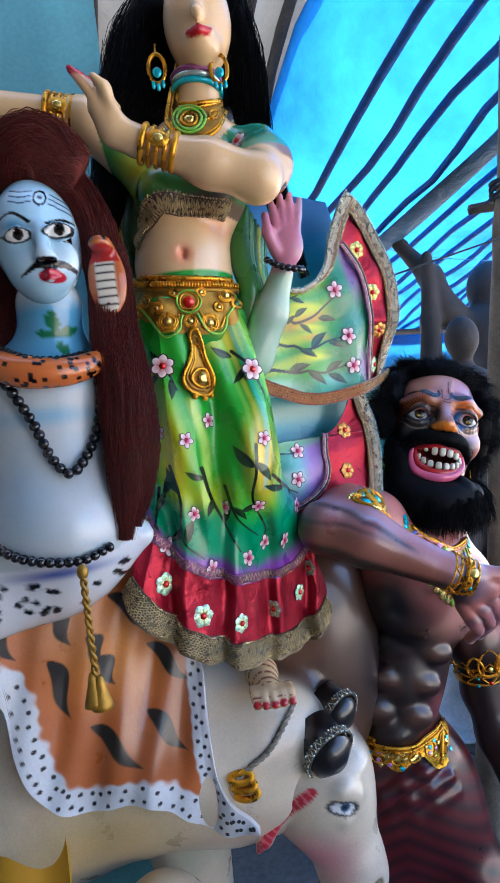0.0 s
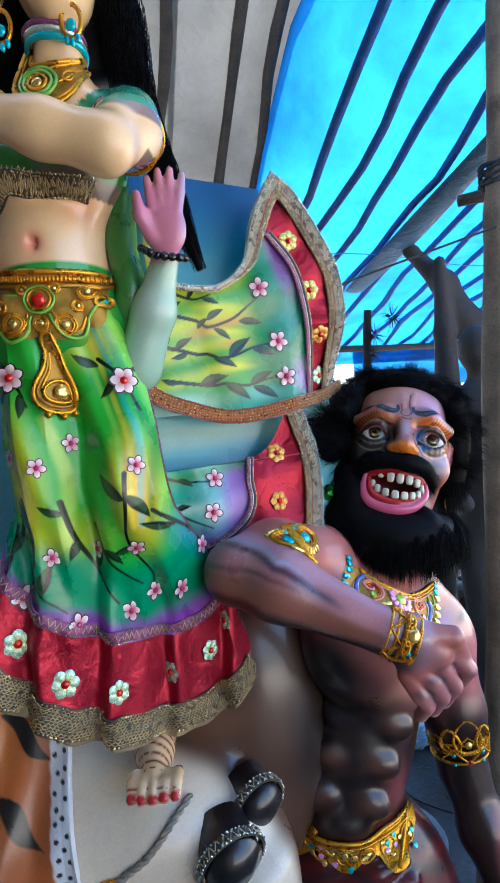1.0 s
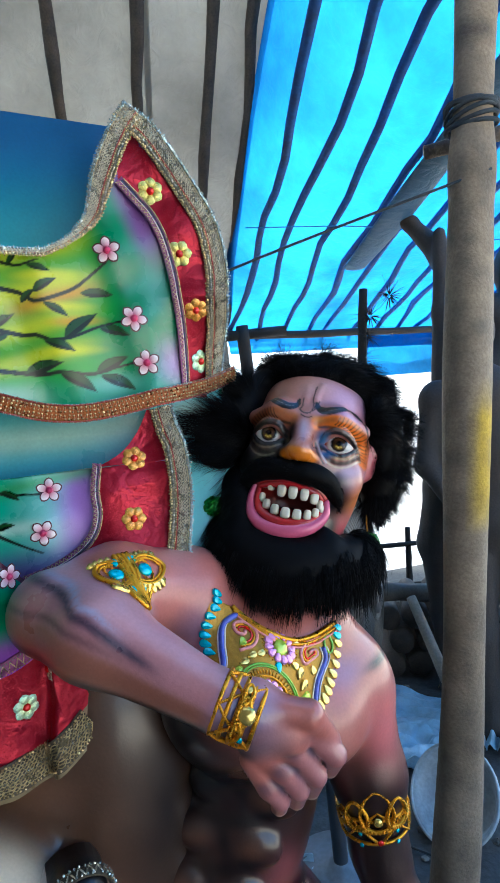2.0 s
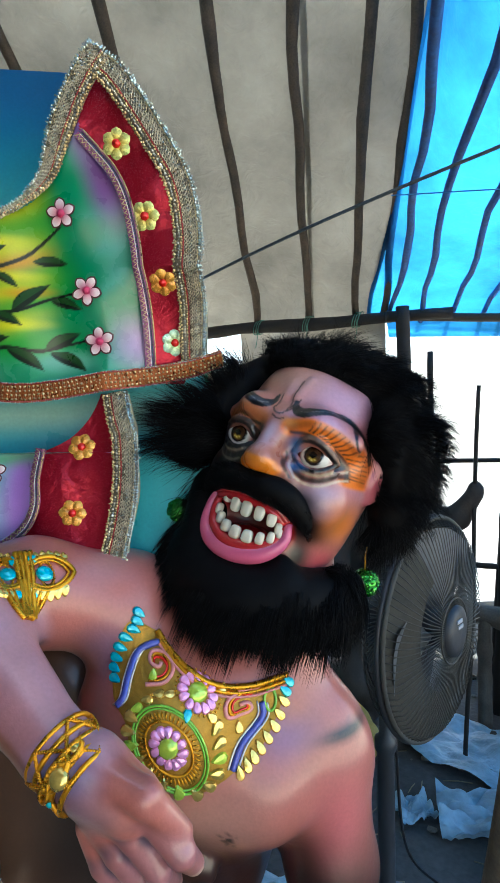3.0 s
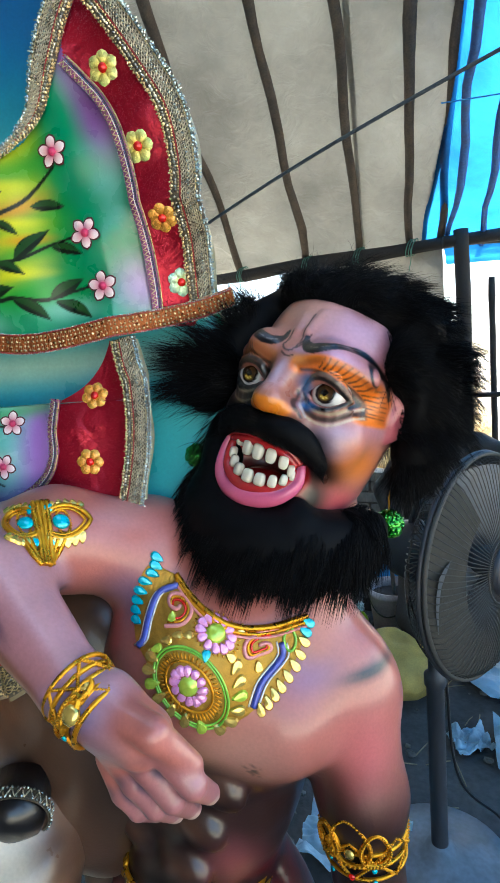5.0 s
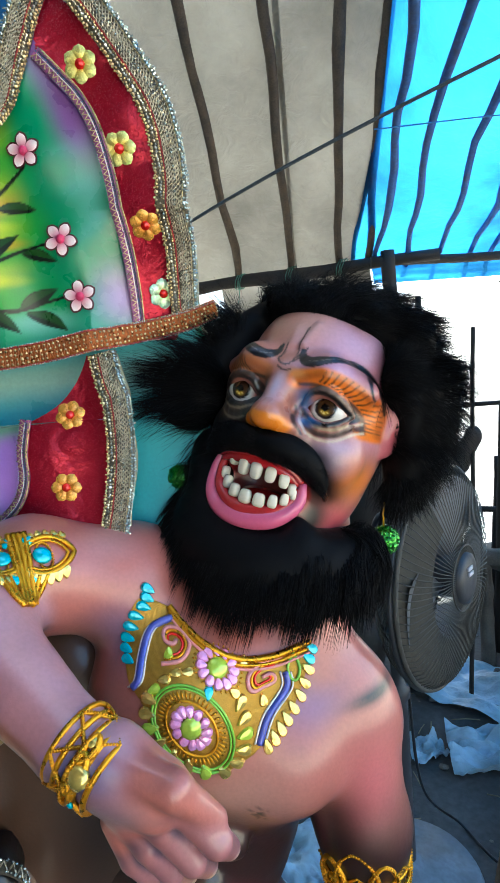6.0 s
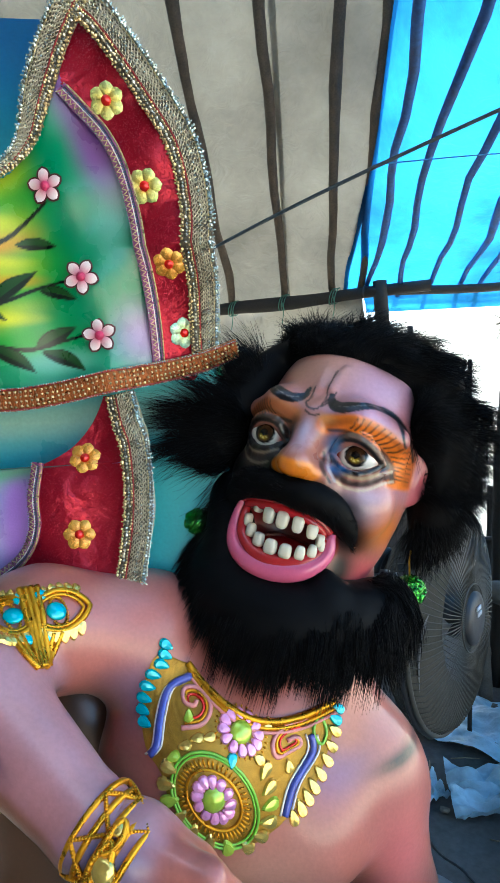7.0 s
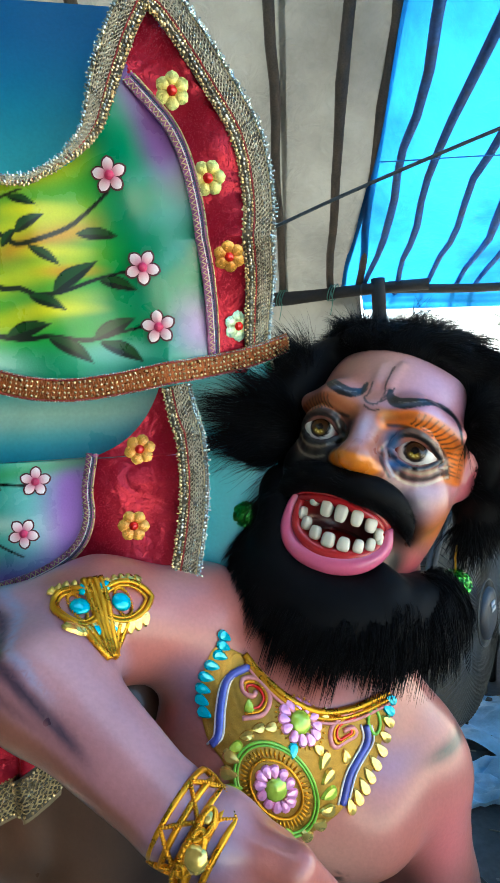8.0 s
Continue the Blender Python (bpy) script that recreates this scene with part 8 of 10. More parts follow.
    PL = [(0.338, 1.150), (0.366, 1.1602), (0.3782, 1.183), (0.3654, 1.2003), (0.3457, 1.1982), (0.3447, 1.182), (0.358, 1.179), (0.360, 1.186)]
    PR = [(0.4889, 1.1901), (0.4654, 1.1775), (0.4487, 1.1583), (0.4505, 1.1399), (0.4661, 1.1504), (0.4803, 1.1611), (0.4759, 1.1683), (0.4648, 1.161)]
    for pts in (PL, PR):
        cord(ob, T, pts, 0.0028, CORD_PINK, "paisley_cord", 44, 0.002, y0=1.165, eye=BIB_EYE)
        q = np.array(pts)
        cord(ob, T, q + (q.mean(0) - q) * 0.22, 0.0018, GOLD, "paisley_cord", 44, 0.0025, y0=1.165, eye=BIB_EYE)
        cord(ob, T, q + (q.mean(0) - q) * 0.42, 0.0016, GEM_RED, "paisley_cord", 40, 0.0025, y0=1.165, eye=BIB_EYE)
    cord(ob, T, [(0.502, 1.198), (0.508, 1.180), (0.501, 1.164), (0.494, 1.178), (0.502, 1.198)], 0.002, CORD_GREEN, "loop_cord", 24, 0.0025, y0=1.165, eye=BIB_EYE)
    for i, (x, z) in enumerate([(0.3171, 1.0998), (0.3112, 1.0788), (0.3141, 1.0593), (0.325, 1.043), (0.342, 1.030), (0.362, 1.024), (0.385, 1.024), (0.4093, 1.0318), (0.4262, 1.0485), (0.4372, 1.0668), (0.4406, 1.0864), (0.4403, 1.1052), (0.437, 1.1231)]):
        a = math.degrees(math.atan2(lo_c[1] - z, lo_c[0] - x))
        stone(ob, T, x, z, a, 0.022, 0.0135, GEM_GOLD if i % 4 != 2 else GEM_LIME, "gold_drop", 0.0045, 0.002, y0=1.165, eye=BIB_EYE)
    for x, z, a, m in [(0.4306, 1.1339, 160, GEM_GOLD), (0.4644, 1.134, 90, GEM_GOLD), (0.3987, 1.1249, 250, GEM_TEAL), (0.3572, 1.1424, 200, GEM_GOLD), (0.3729, 1.1465, 200, GEM_GOLD), (0.3398, 1.1299, 200, GEM_GOLD), (0.3236, 1.1134, 210, GEM_LIME), (0.4438, 1.1752, 60, GEM_GOLD), (0.349, 1.166, 90, GEM_LIME)]:
        stone(ob, T, x, z, a, 0.0165, 0.011, m, "oval_stone", 0.0035, 0.002, y0=1.165, eye=BIB_EYE)
    return ob


bib_necklace()


def limb_frame(a, b):
    a, b = np.asarray(a, float), np.asarray(b, float)
    return axes(b - a, (0.3, -1, 0.1))


def arm_band(name, label, a, b, r, rows, crest_dir, crest_h, stones, category):
    """A gold filigree band round a limb from a to b: beaded hoops, crossing strands, a pointed crest with stones."""
    a, b = np.asarray(a, float), np.asarray(b, float)
    ob = thing(name, label, category, at=tuple(a))
    R = axes(b - a, crest_dir)          # x column points to the crest side
    L = np.linalg.norm(b - a)

    def pt(ang, h, k=1.0):
        h = np.asarray(h, float)
        rr = np.interp(h, [0, L], r) * k
        return a + R[:, 0] * rr * math.cos(ang) + R[:, 1] * rr * math.sin(ang) + R[:, 2] * h
    A = np.linspace(0, 2 * np.pi, 48, endpoint=False)
    for h in rows:
        part("hoop", Geo().add(*tube(np.array([pt(t, h * L) for t in A]), 0.0028, 8, True)), GOLD, ob)
    for s in (-1, 1):
        for ph in np.arange(6) * math.pi / 3:
            q = np.array([pt(ph + s * t * 1.05, L * t, 1.02) for t in np.linspace(0, 1, 24)])
            part("strand", Geo().add(*tube(q, 0.0019, 6)), GOLD, ob)
            g = Geo()
            for k in range(0, 24, 1):
                g.add(*ball(pt(ph + s * k / 23 * 1.05, L * k / 23, 1.06), 0.0016, 6, 5))
            tagged(part("bead_strand", g, GOLD, ob), kind="stuff")
    # crest: two leaf-shaped loops and a stone
    for off, sc in ((0.0, 1.0), (0.55, 0.7), (-0.55, 0.7)):
        t = np.linspace(0, 2 * np.pi, 36, endpoint=False)
        ang = off + 0.42 * sc * np.sin(t) * (1 - 0.35 * np.cos(t))
        hh = L * 0.55 + crest_h * sc * (0.5 + 0.62 * np.cos(t))
        q = np.array([pt(x, y, 1.07) for x, y in zip(ang, hh)])
        part("crest_loop", Geo().add(*tube(q, 0.0034, 8, True)), GOLD, ob)
        g = Geo()
        for k in q[::1]:
            g.add(*ball(k + (k - a - R[:, 2] * (R[:, 2] @ (k - a))) * 0.06, 0.0022, 6, 5))
        tagged(part("bead_edge", g, GOLD, ob), kind="stuff")
    for ang, h, size, mt in stones:
        p = pt(ang, h * L, 1.10)
        nrm = p - a - R[:, 2] * (R[:, 2] @ (p - a))
        part("set_stone", Geo().add(*ball(p, (size, size, size * 0.45), 10, 6, axes(nrm))), mt, ob)
    return ob


arm_band("bracelet", "golden filigree bracelet with mirror and teal stones on the folded arm", (0.355, 1.087, 1.164), (0.397, 1.085, 1.144), (0.0375, 0.0355), (0.0, 0.25, 0.5, 0.75, 1.0), (-0.1, -1, 0.55), 0.011,
         [(0.0, 0.75, 0.011, GEM_GOLD), (0.75, 0.75, 0.005, GEM_TEAL), (-0.7, 0.6, 0.006, GEM_GOLD)], "bracelet")
def plate_armlet():
    """Two leaf-shaped gold frames with teal stones, and strands that meet in a point below."""
    T = ON_DEMON
    ob = thing("armlet", "golden leaf-shaped armlet with teal stones on the folded upper arm", "armlet", at=(0.17, 1.2, 1.27))
    kw = dict(y0=0.95, eye=(0.876, 0.741, 1.491))

    def at(u, v):
        """Plate axes: u along the arm, v down it, both in hundredths."""
        return 0.080 + 0.00084 * (u - 118) - 0.00007 * (v - 250), 1.246 + 0.00012 * (u - 118) - 0.00052 * (v - 250)
    for cx, w0 in ((62, 72), (182, 76)):
        for k, r, m in ((1.0, 0.0032, GOLD), (0.80, 0.0018, GOLD)):
            t = np.linspace(0, 2 * np.pi, 26, endpoint=False)
            pts = [at(cx + w0 * k * math.cos(a), 213 + 46 * k * math.copysign(abs(math.sin(a)) ** 1.5, math.sin(a))) for a in t]
            cord(ob, T, pts, r, m, "leaf_frame", 50, 0.003, True, **kw)
        dashes(ob, T, at(cx, 213), 0.015, 0.020, 30, 0.0013, GOLD, **kw)
        p, n = touch(T, *at(cx + (6 if cx < 100 else -6), 213), **kw)
        part("set_stone", Geo().add(*ball(p + n * 0.003, (0.011, 0.0095, 0.004), 14, 7, axes(n))), GEM_TEAL, ob)
        for i in range(6):
            u = cx - 50 + 20 * i
            stone(ob, T, *at(u, 258 + 14 * math.cos((i - 2.5) * 0.6)), -90, 0.018, 0.013, GEM_GOLD, "gold_drop", 0.004, 0.002, **kw)
            stone(ob, T, *at(u, 168 - 10 * math.cos((i - 2.5) * 0.6)), 90, 0.012, 0.009, GEM_GOLD, "gold_drop", 0.003, 0.002, **kw)
    for u0, u1 in ((96, 108), (110, 118), (124, 128), (138, 140)):
        cord(ob, T, [at(u0, 150), at((u0 + u1) / 2 + 3, 240), at(u1, 345)], 0.0036, GOLD, "strand", 30, 0.003, **kw)
    for s in (-1, 1):
        for k in (0, 1):
            cord(ob, T, [at(118 + s * (46 + 22 * k), 262), at(118 + s * (30 + 14 * k), 305), at(118 + s * 12, 345)], 0.0034, GOLD, "strand", 30, 0.003, **kw)
    for u, v in ((92, 172), (140, 172), (94, 272), (146, 270)):
        p, n = touch(T, *at(u, v), **kw)
        part("set_stone", Geo().add(*ball(p + n * 0.003, (0.0075, 0.0075, 0.003), 10, 6, axes(n))), GEM_TEAL, ob)
    return ob


plate_armlet()
arm_band("armlet", "golden filigree armlet with small teal stones on the hanging arm", (0.5195, 1.425, 0.775), (0.518, 1.425, 0.83), (0.058, 0.061), (0.0, 0.35, 0.7), (0.1, -1, 0), 0.055,
         [(0.5, 0.35, 0.004, GEM_TEAL), (-0.5, 0.35, 0.004, GEM_TEAL), (0.5, 0.0, 0.004, GEM_TEAL), (-0.5, 0.0, 0.004, GEM_TEAL), (0.0, 0.75, 0.008, GEM_GOLD), (0.0, 0.1, 0.005, GEM_RED)], "armlet")


def ear_bauble(x, y, z):
    ob = thing("earring", "round green glitter earring hanging beside the beard", "earring", at=(x, y, z), group="green earrings")
    g, r = Geo(), np.random.RandomState(int(x * 999))
    q = r.normal(0, 1, (260, 3))
    q /= np.linalg.norm(q, axis=1)[:, None]
    for k in q:
        v, f = drop_geo(0.006, 0.006, 0.0016, 6)
        g.add(v @ axes(k + r.normal(0, 0.3, 3), (0.3, 0.8, 0.2)).T + k * 0.0185 + (x, y, z), f)
    part("ball", Geo().add(*ball((x, y, z), 0.018, 14, 10)), GEM_GREEN, ob)
    tagged(part("glitter", g, [GEM_GREEN], ob, "glittering green flakes", smooth=False), kind="stuff")
    part("hook", Geo().add(*tube([(x, y, z + 0.017), (x, y + 0.002, z + 0.035), (x + 0.002, y + 0.006, z + 0.05)], 0.0012, 6)), GOLD, ob)
    return ob


GEM_GREEN.node_tree.nodes["Principled BSDF"].inputs["Metallic"].default_value = 0.7
ear_bauble(0.562, 1.462, 1.255)
ear_bauble(0.305, 1.378, 1.357)


def waist_belt():
    ob = thing("waist_belt", "golden sequined waist belt with hanging points on the demon", "belt", at=(0.25, 1.28, 0.71))
    T = ON_DEMON
    xs = np.linspace(0.10, 0.395, 70)
    zt = np.interp(xs, [0.10, 0.2, 0.28, 0.395], [0.752, 0.728, 0.716, 0.722])
    rows = []
    for k in np.linspace(0, 1, 10):
        row = []
        for i, (x, z) in enumerate(zip(xs, zt)):
            depth = 0.030 + 0.030 * abs(math.sin((x - 0.10) / 0.295 * math.pi * 3)) ** 1.5
            p, n = touch(T, x, z - depth * k)
            row.append(p + n * 0.004)
        rows.append(row)
    part("gold_band", Geo().add(*sweep_grid(np.array(rows))), GOLD, ob)
    for z0, r in ((0.0, 0.004), (-0.012, 0.0025)):
        cord(ob, T, list(zip(xs[::4], zt[::4] + z0)), r, GOLD, "band_cord", 60, 0.006)
    r = np.random.RandomState(2)
    for i in range(44):
        x = r.uniform(0.11, 0.385)
        z = np.interp(x, xs, zt) - r.uniform(0.015, 0.055)
        stone(ob, T, x, z, -90, 0.011, 0.011, (GEM_GOLD, GEM_GOLD, GEM_GOLD, GEM_PINK, GEM_TEAL)[i % 5], "sequin", 0.0018, 0.006)
    for i in range(7):
        c = (0.125 + 0.041 * i, np.interp(0.125 + 0.041 * i, xs, zt) - 0.03)
        cord(ob, T, ring(c, 0.014, 14), 0.002, GOLD, "ring_cord", 28, 0.006, True)
    return ob


waist_belt()


# ---- the goddess's jewellery ----
def girdle():
    T = ON_GODDESS
    ob = thing("girdle", "golden girdle with mirror stones and long pendant round the goddess", "girdle", at=(-0.083, 0.96, 1.72))
    band = [(-0.195, 1.788), (-0.1454, 1.7701), (-0.0809, 1.7577), (-0.0144, 1.757), (0.0, 1.762)]
    for dz, r, m in ((0.0, 0.0045, GOLD), (-0.010, 0.006, GOLD), (-0.020, 0.004, GOLD_DULL)):
        cord(ob, T, [(x, z + dz) for x, z in band], r, m, "band_cord", 50, 0.004)
    g = Geo()
    for x, z in spl(band, 46):
        p, n = touch(T, x, z - 0.010)
        g.add(*ball(p + n * 0.009, (0.0026, 0.0026, 0.005), 6, 5))
    tagged(part("beading", g, GOLD, ob), kind="stuff")
    # net of gold cord under the band
    rows = []
    for k in np.linspace(0, 1, 8):
        rows.append([touch(T, x, z - 0.02 - k * (0.030 + 0.036 * max(0, math.cos((x + 0.083) * 14)) ** 0.8 + 0.012 * abs(math.sin((x + 0.083) * 60))))[0] + (0, -0.005, 0) for x, z in spl(band, 40)])
    part("gold_ground", Geo().add(*sweep_grid(np.array(rows))), GOLD_DULL, ob)
    for c, R, m in (((-0.083, 1.718), 0.020, GEM_RED), ((-0.1207, 1.6877), 0.013, GEM_GOLD), ((-0.0523, 1.6806), 0.013, GEM_GOLD), ((-0.155, 1.730), 0.011, GEM_GOLD), ((-0.020, 1.726), 0.011, GEM_GOLD), ((-0.135, 1.712), 0.008, GEM_GOLD), ((-0.035, 1.706), 0.008, GEM_GOLD), ((-0.172, 1.712), 0.009, GEM_GOLD), ((-0.105, 1.735), 0.007, GEM_GOLD), ((-0.062, 1.733), 0.007, GEM_GOLD), ((-0.005, 1.712), 0.008, GEM_TEAL), ((-0.083, 1.685), 0.010, GEM_GOLD)):
        for q, w, mm in ((R, 0.0022, CORD_GREEN if m is GEM_RED else GOLD), (R * 0.78, 0.002, GOLD)):
            cord(ob, T, ring(c, q, 16), w, mm, "ring_cord", 34, 0.006, True)
        p, n = touch(T, *c)
        part("set_stone", Geo().add(*ball(p + n * 0.007, (R * 0.5, R * 0.5, R * 0.22), 14, 7, axes(n))), m, ob)
    for s in (-1, 1):
        cord(ob, T, [(-0.083 + s * 0.012, 1.696), (-0.083 + s * 0.026, 1.668), (-0.083 + s * 0.048, 1.664), (-0.083 + s * 0.062, 1.69), (-0.083 + s * 0.080, 1.715)], 0.0026, CORD_GREEN, "scroll_cord", 40, 0.006)
        cord(ob, T, [(-0.083 + s * 0.016, 1.70), (-0.083 + s * 0.03, 1.675), (-0.083 + s * 0.046, 1.672), (-0.083 + s * 0.056, 1.69)], 0.0022, GOLD, "scroll_cord", 40, 0.006)
    half = [(1.672, 0.006), (1.65, 0.010), (1.625, 0.014), (1.605, 0.022), (1.585, 0.027), (1.568, 0.021), (1.558, 0.008)]
    pend = [(-0.080 + w, z) for z, w in half] + [(-0.080 - w, z) for z, w in half[::-1]]
    pc = np.array([-0.080, 1.604])
    for k, w, m in ((1.0, 0.0036, GOLD), (0.82, 0.0026, GOLD_DULL), (0.66, 0.0022, GOLD)):
        cord(ob, T, [tuple(pc + (np.array(q) - pc) * k) for q in pend], w, m, "pendant_cord", 60, 0.006, True)
    v = np.array([[touch(T, *(pc + (np.array(q) - pc) * k))[0] + (0, -0.004, 0) for q in pend + pend[:1]] for k in np.linspace(0.02, 1, 8)])
    part("pendant_ground", Geo().add(*sweep_grid(v)), GOLD_DULL, ob)
    c = (-0.080, 1.588)
    cord(ob, T, ring(c, 0.017, 18), 0.0028, GOLD, "ring_cord", 34, 0.008, True)
    p, n = touch(T, *c)
    part("set_stone", Geo().add(*ball(p + n * 0.009, (0.012, 0.012, 0.005), 16, 8, axes(n))), GEM_GOLD, ob)
    for dx in (-0.014, 0.0, 0.014):
        p, n = touch(T, -0.080 + dx, 1.552 + abs(dx) * 0.3)
        part("drop_bead", Geo().add(*ball(p + n * 0.006, 0.0055, 10, 7)), GOLD, ob)
    return ob


girdle()


def goddess_neck():
    T = ON_GODDESS
    ob = thing("collar_necklace", "broad golden collar necklace with green rings on the goddess", "necklace", at=(-0.05, 0.97, 2.0))
    kw = dict(y0=0.925, eye=(0.0, 0.0, 1.509))
    near = lambda pts: [(x * 1.302, 1.509 + (z - 1.509) * 1.302) for x, z in pts]
    top = spl(near([(-0.113, 2.078), (-0.087, 2.056), (-0.047, 2.044), (-0.008, 2.043), (0.014, 2.045)]), 36)
    low = spl(near([(-0.116, 2.066), (-0.092, 2.030), (-0.068, 1.995), (-0.035, 1.983), (0.002, 1.999), (0.017, 2.035)]), 36)
    rows = []
    for k in np.linspace(0, 1, 9):
        rows.append([(lambda h: h[0] + h[1] * 0.003)(touch(T, *(a + (b - a) * k), **kw)) for a, b in zip(top, low)])
    part("gold_ground", Geo().add(*sweep_grid(np.array(rows))), GOLD_DULL, ob)
    for k, r in ((0.0, 0.0036), (0.12, 0.0026), (0.55, 0.0018), (1.0, 0.0032), (0.9, 0.002)):
        line = top + (low - top) * k
        cord(ob, T, [tuple(q) for q in line[::3]], r, GOLD, "edge_cord", 44, 0.005, **kw)
    for R, m in ((0.034, CORD_GREEN), (0.026, CORD_GREEN), (0.017, GOLD)):
        cord(ob, T, ring(near([(-0.045, 2.017)])[0], R, 18, 0.8), 0.0026, m, "ring_cord", 36, 0.006, True, **kw)
    for c in ((-0.085, 2.04), (-0.005, 2.02), (-0.068, 2.01)):
        cord(ob, T, ring(near([c])[0], 0.009, 14), 0.0018, GOLD, "ring_cord", 28, 0.006, True, **kw)
    p, n = touch(T, *near([(-0.045, 2.017)])[0], **kw)
    part("set_stone", Geo().add(*ball(p + n * 0.006, (0.009, 0.009, 0.004), 14, 7, axes(n))), GEM_GOLD, ob)
    ob = thing("choker", "teal and silver sequined choker round the goddess's neck", "choker", at=(-0.03, 0.97, 2.085))
    A = np.linspace(0, 2 * np.pi, 40, endpoint=False)
    for h, r, m in ((0.0, 0.0048, GEM_TEAL), (0.009, 0.0048, STONE_COLD), (0.017, 0.0042, TRIM_CLOTH)):
        c = np.array([-0.028 + 0.05 * h, 1.002 - 0.3 * h, 2.086 + h])
        part("band", Geo().add(*tube(np.array([c + (0.0415 * math.cos(a), 0.0415 * math.sin(a), -0.12 * 0.0415 * math.cos(a)) for a in A]), r, 8, True)), m, ob)
    for x, y, z, lab in ((-0.090, 0.962, 2.110, "a"), (0.014, 0.955, 2.094, "b")):
        e = thing("earring", "golden hoop earring with teal drops on the goddess", "earring", at=(x, y, z), group="goddess earrings")
        t = np.linspace(0, 2 * np.pi, 28, endpoint=False)
        part("hoop", Geo().add(*tube(np.array([(x + 0.014 * math.cos(a), y, z + 0.024 * math.sin(a)) for a in t]), 0.0034, 8, True)), GOLD, e)
        part("set_stone", Geo().add(*ball((x, y - 0.004, z - 0.008), (0.008, 0.004, 0.009), 12, 7)), GEM_TEAL, e)
        for k in (-1, 0, 1):
            part("drop_bead", Geo().add(*ball((x + 0.008 * k, y - 0.002, z - 0.031 + 0.004 * abs(k)), (0.004, 0.004, 0.007), 8, 6)), GEM_TEAL, e)
        part("hook", Geo().add(*tube([(x, y, z + 0.024), (x, y + 0.015, z + 0.05)], 0.002, 6)), GOLD, e)


goddess_neck()


def bangle(a, b, r, label, n=5, stone_dir=(0, -1, 0.1), mat=GOLD):
    a, b = np.asarray(a, float), np.asarray(b, float)
    ob = thing("bangle", label, "bangle", at=tuple(a), group="goddess bangles")
    R = axes(b - a, stone_dir)
    A = np.linspace(0, 2 * np.pi, 36, endpoint=False)
    for i in range(n):
        c = a + (b - a) * i / (n - 1)
        part("hoop", Geo().add(*tube(np.array([c + (R[:, 0] * math.cos(t) + R[:, 1] * math.sin(t)) * r for t in A]), 0.0036 + 0.0012 * (i in (0, n - 1)), 8, True)), mat, ob)
    c = (a + b) / 2 + R[:, 0] * r
    if mat is GOLD:
        part("medallion", Geo().add(*ball(c, (0.018, 0.014, 0.006), 16, 8, axes(R[:, 0], b - a))), GOLD, ob)
        part("set_stone", Geo().add(*ball(c + R[:, 0] * 0.004, (0.008, 0.007, 0.004), 12, 7, axes(R[:, 0], b - a))), GEM_GOLD, ob)
    return ob


bangle((-0.07, 0.876, 1.928), (-0.115, 0.871, 1.944), 0.027, "wide golden bangle with mirror stone on goddess's wrist")
bangle((-0.235, 0.948, 2.033), (-0.275, 0.943, 2.041), 0.035, "wide golden bangle with red marks on outstretched arm")
bangle((0.066, 0.968, 1.925), (0.073, 0.985, 1.945), 0.046, "jewelled golden armlet on goddess's sleeve", 4)


def beaded(name, label, pts, r, gap, mat, category, gname="bead"):
    """A string of round beads along a line."""
    ob = thing(name, label, category, at=tuple(pts[0]))
    me = None
    p = spl(pts, 400)
    L = np.r_[0, np.cumsum(np.linalg.norm(np.diff(p, axis=0), axis=1))]
    for d in np.arange(0, L[-1], gap):
        c = [np.interp(d, L, p[:, k]) for k in range(3)]
        if me is None:
            q = part(gname, Geo().add(*ball((0, 0, 0), r, 12, 8)), mat, ob)
            me = q.data
        else:
            q = new(gname, me)
            q.parent = ob
            q.matrix_parent_inverse = ob.matrix_basis.inverted()
        q.matrix_basis = pose(*c, 20 * d * 100, 31 * d * 100, 0) @ Matrix.Diagonal((1, 1, 0.9 + 0.1 * math.sin(d * 900), 1))
    return ob


beaded("bead_bracelet", "black bead bracelet below the raised palm", [(0.062, 1.005, 1.785), (0.085, 0.993, 1.768), (0.115, 1.0, 1.762), (0.128, 1.02, 1.765)], 0.0068, 0.011, BLACK_BEAD, "bracelet")


# lace edges of the blouse
def blouse_trim(pts, w, label):
    q = spl(pts, 60)
    P, Nn = [], []
    for x, z in q:
        p, n = touch(ON_GODDESS, x, z, 0.925)
        P.append(p)
        Nn.append(n)
    P, Nn = np.array(P), np.array(Nn)
    for _ in range(6):
        P[1:-1] = (P[:-2] + 2 * P[1:-1] + P[2:]) / 4
        Nn[1:-1] = (Nn[:-2] + 2 * Nn[1:-1] + Nn[2:]) / 4
    lace("lace_trim", label, P, Nn, w, rows=((-0.4, 0.0018, 0.005, STONE), (0.4, 0.0018, 0.005, STONE)), zig=((-0.3, 0.3, 0.006, 0.0013), (-0.1, 0.4, 0.008, 0.0013), (-0.42, 0.1, 0.007, 0.0013)), ground=LACE_CLOTH, zmat=ANTIQUE, fringe=((0.5, 0.005, 0.004, STONE),))


blouse_trim([(-0.165, 1.835), (-0.14, 1.868), (-0.11, 1.885), (-0.07, 1.878), (-0.03, 1.873), (0.0, 1.873)], 0.036, "antique gold lace along the blouse's lower edge")


# ---- the seated statue's ornaments ----
SHIVA = surface_of(bpy.data.objects["seated_statue"])


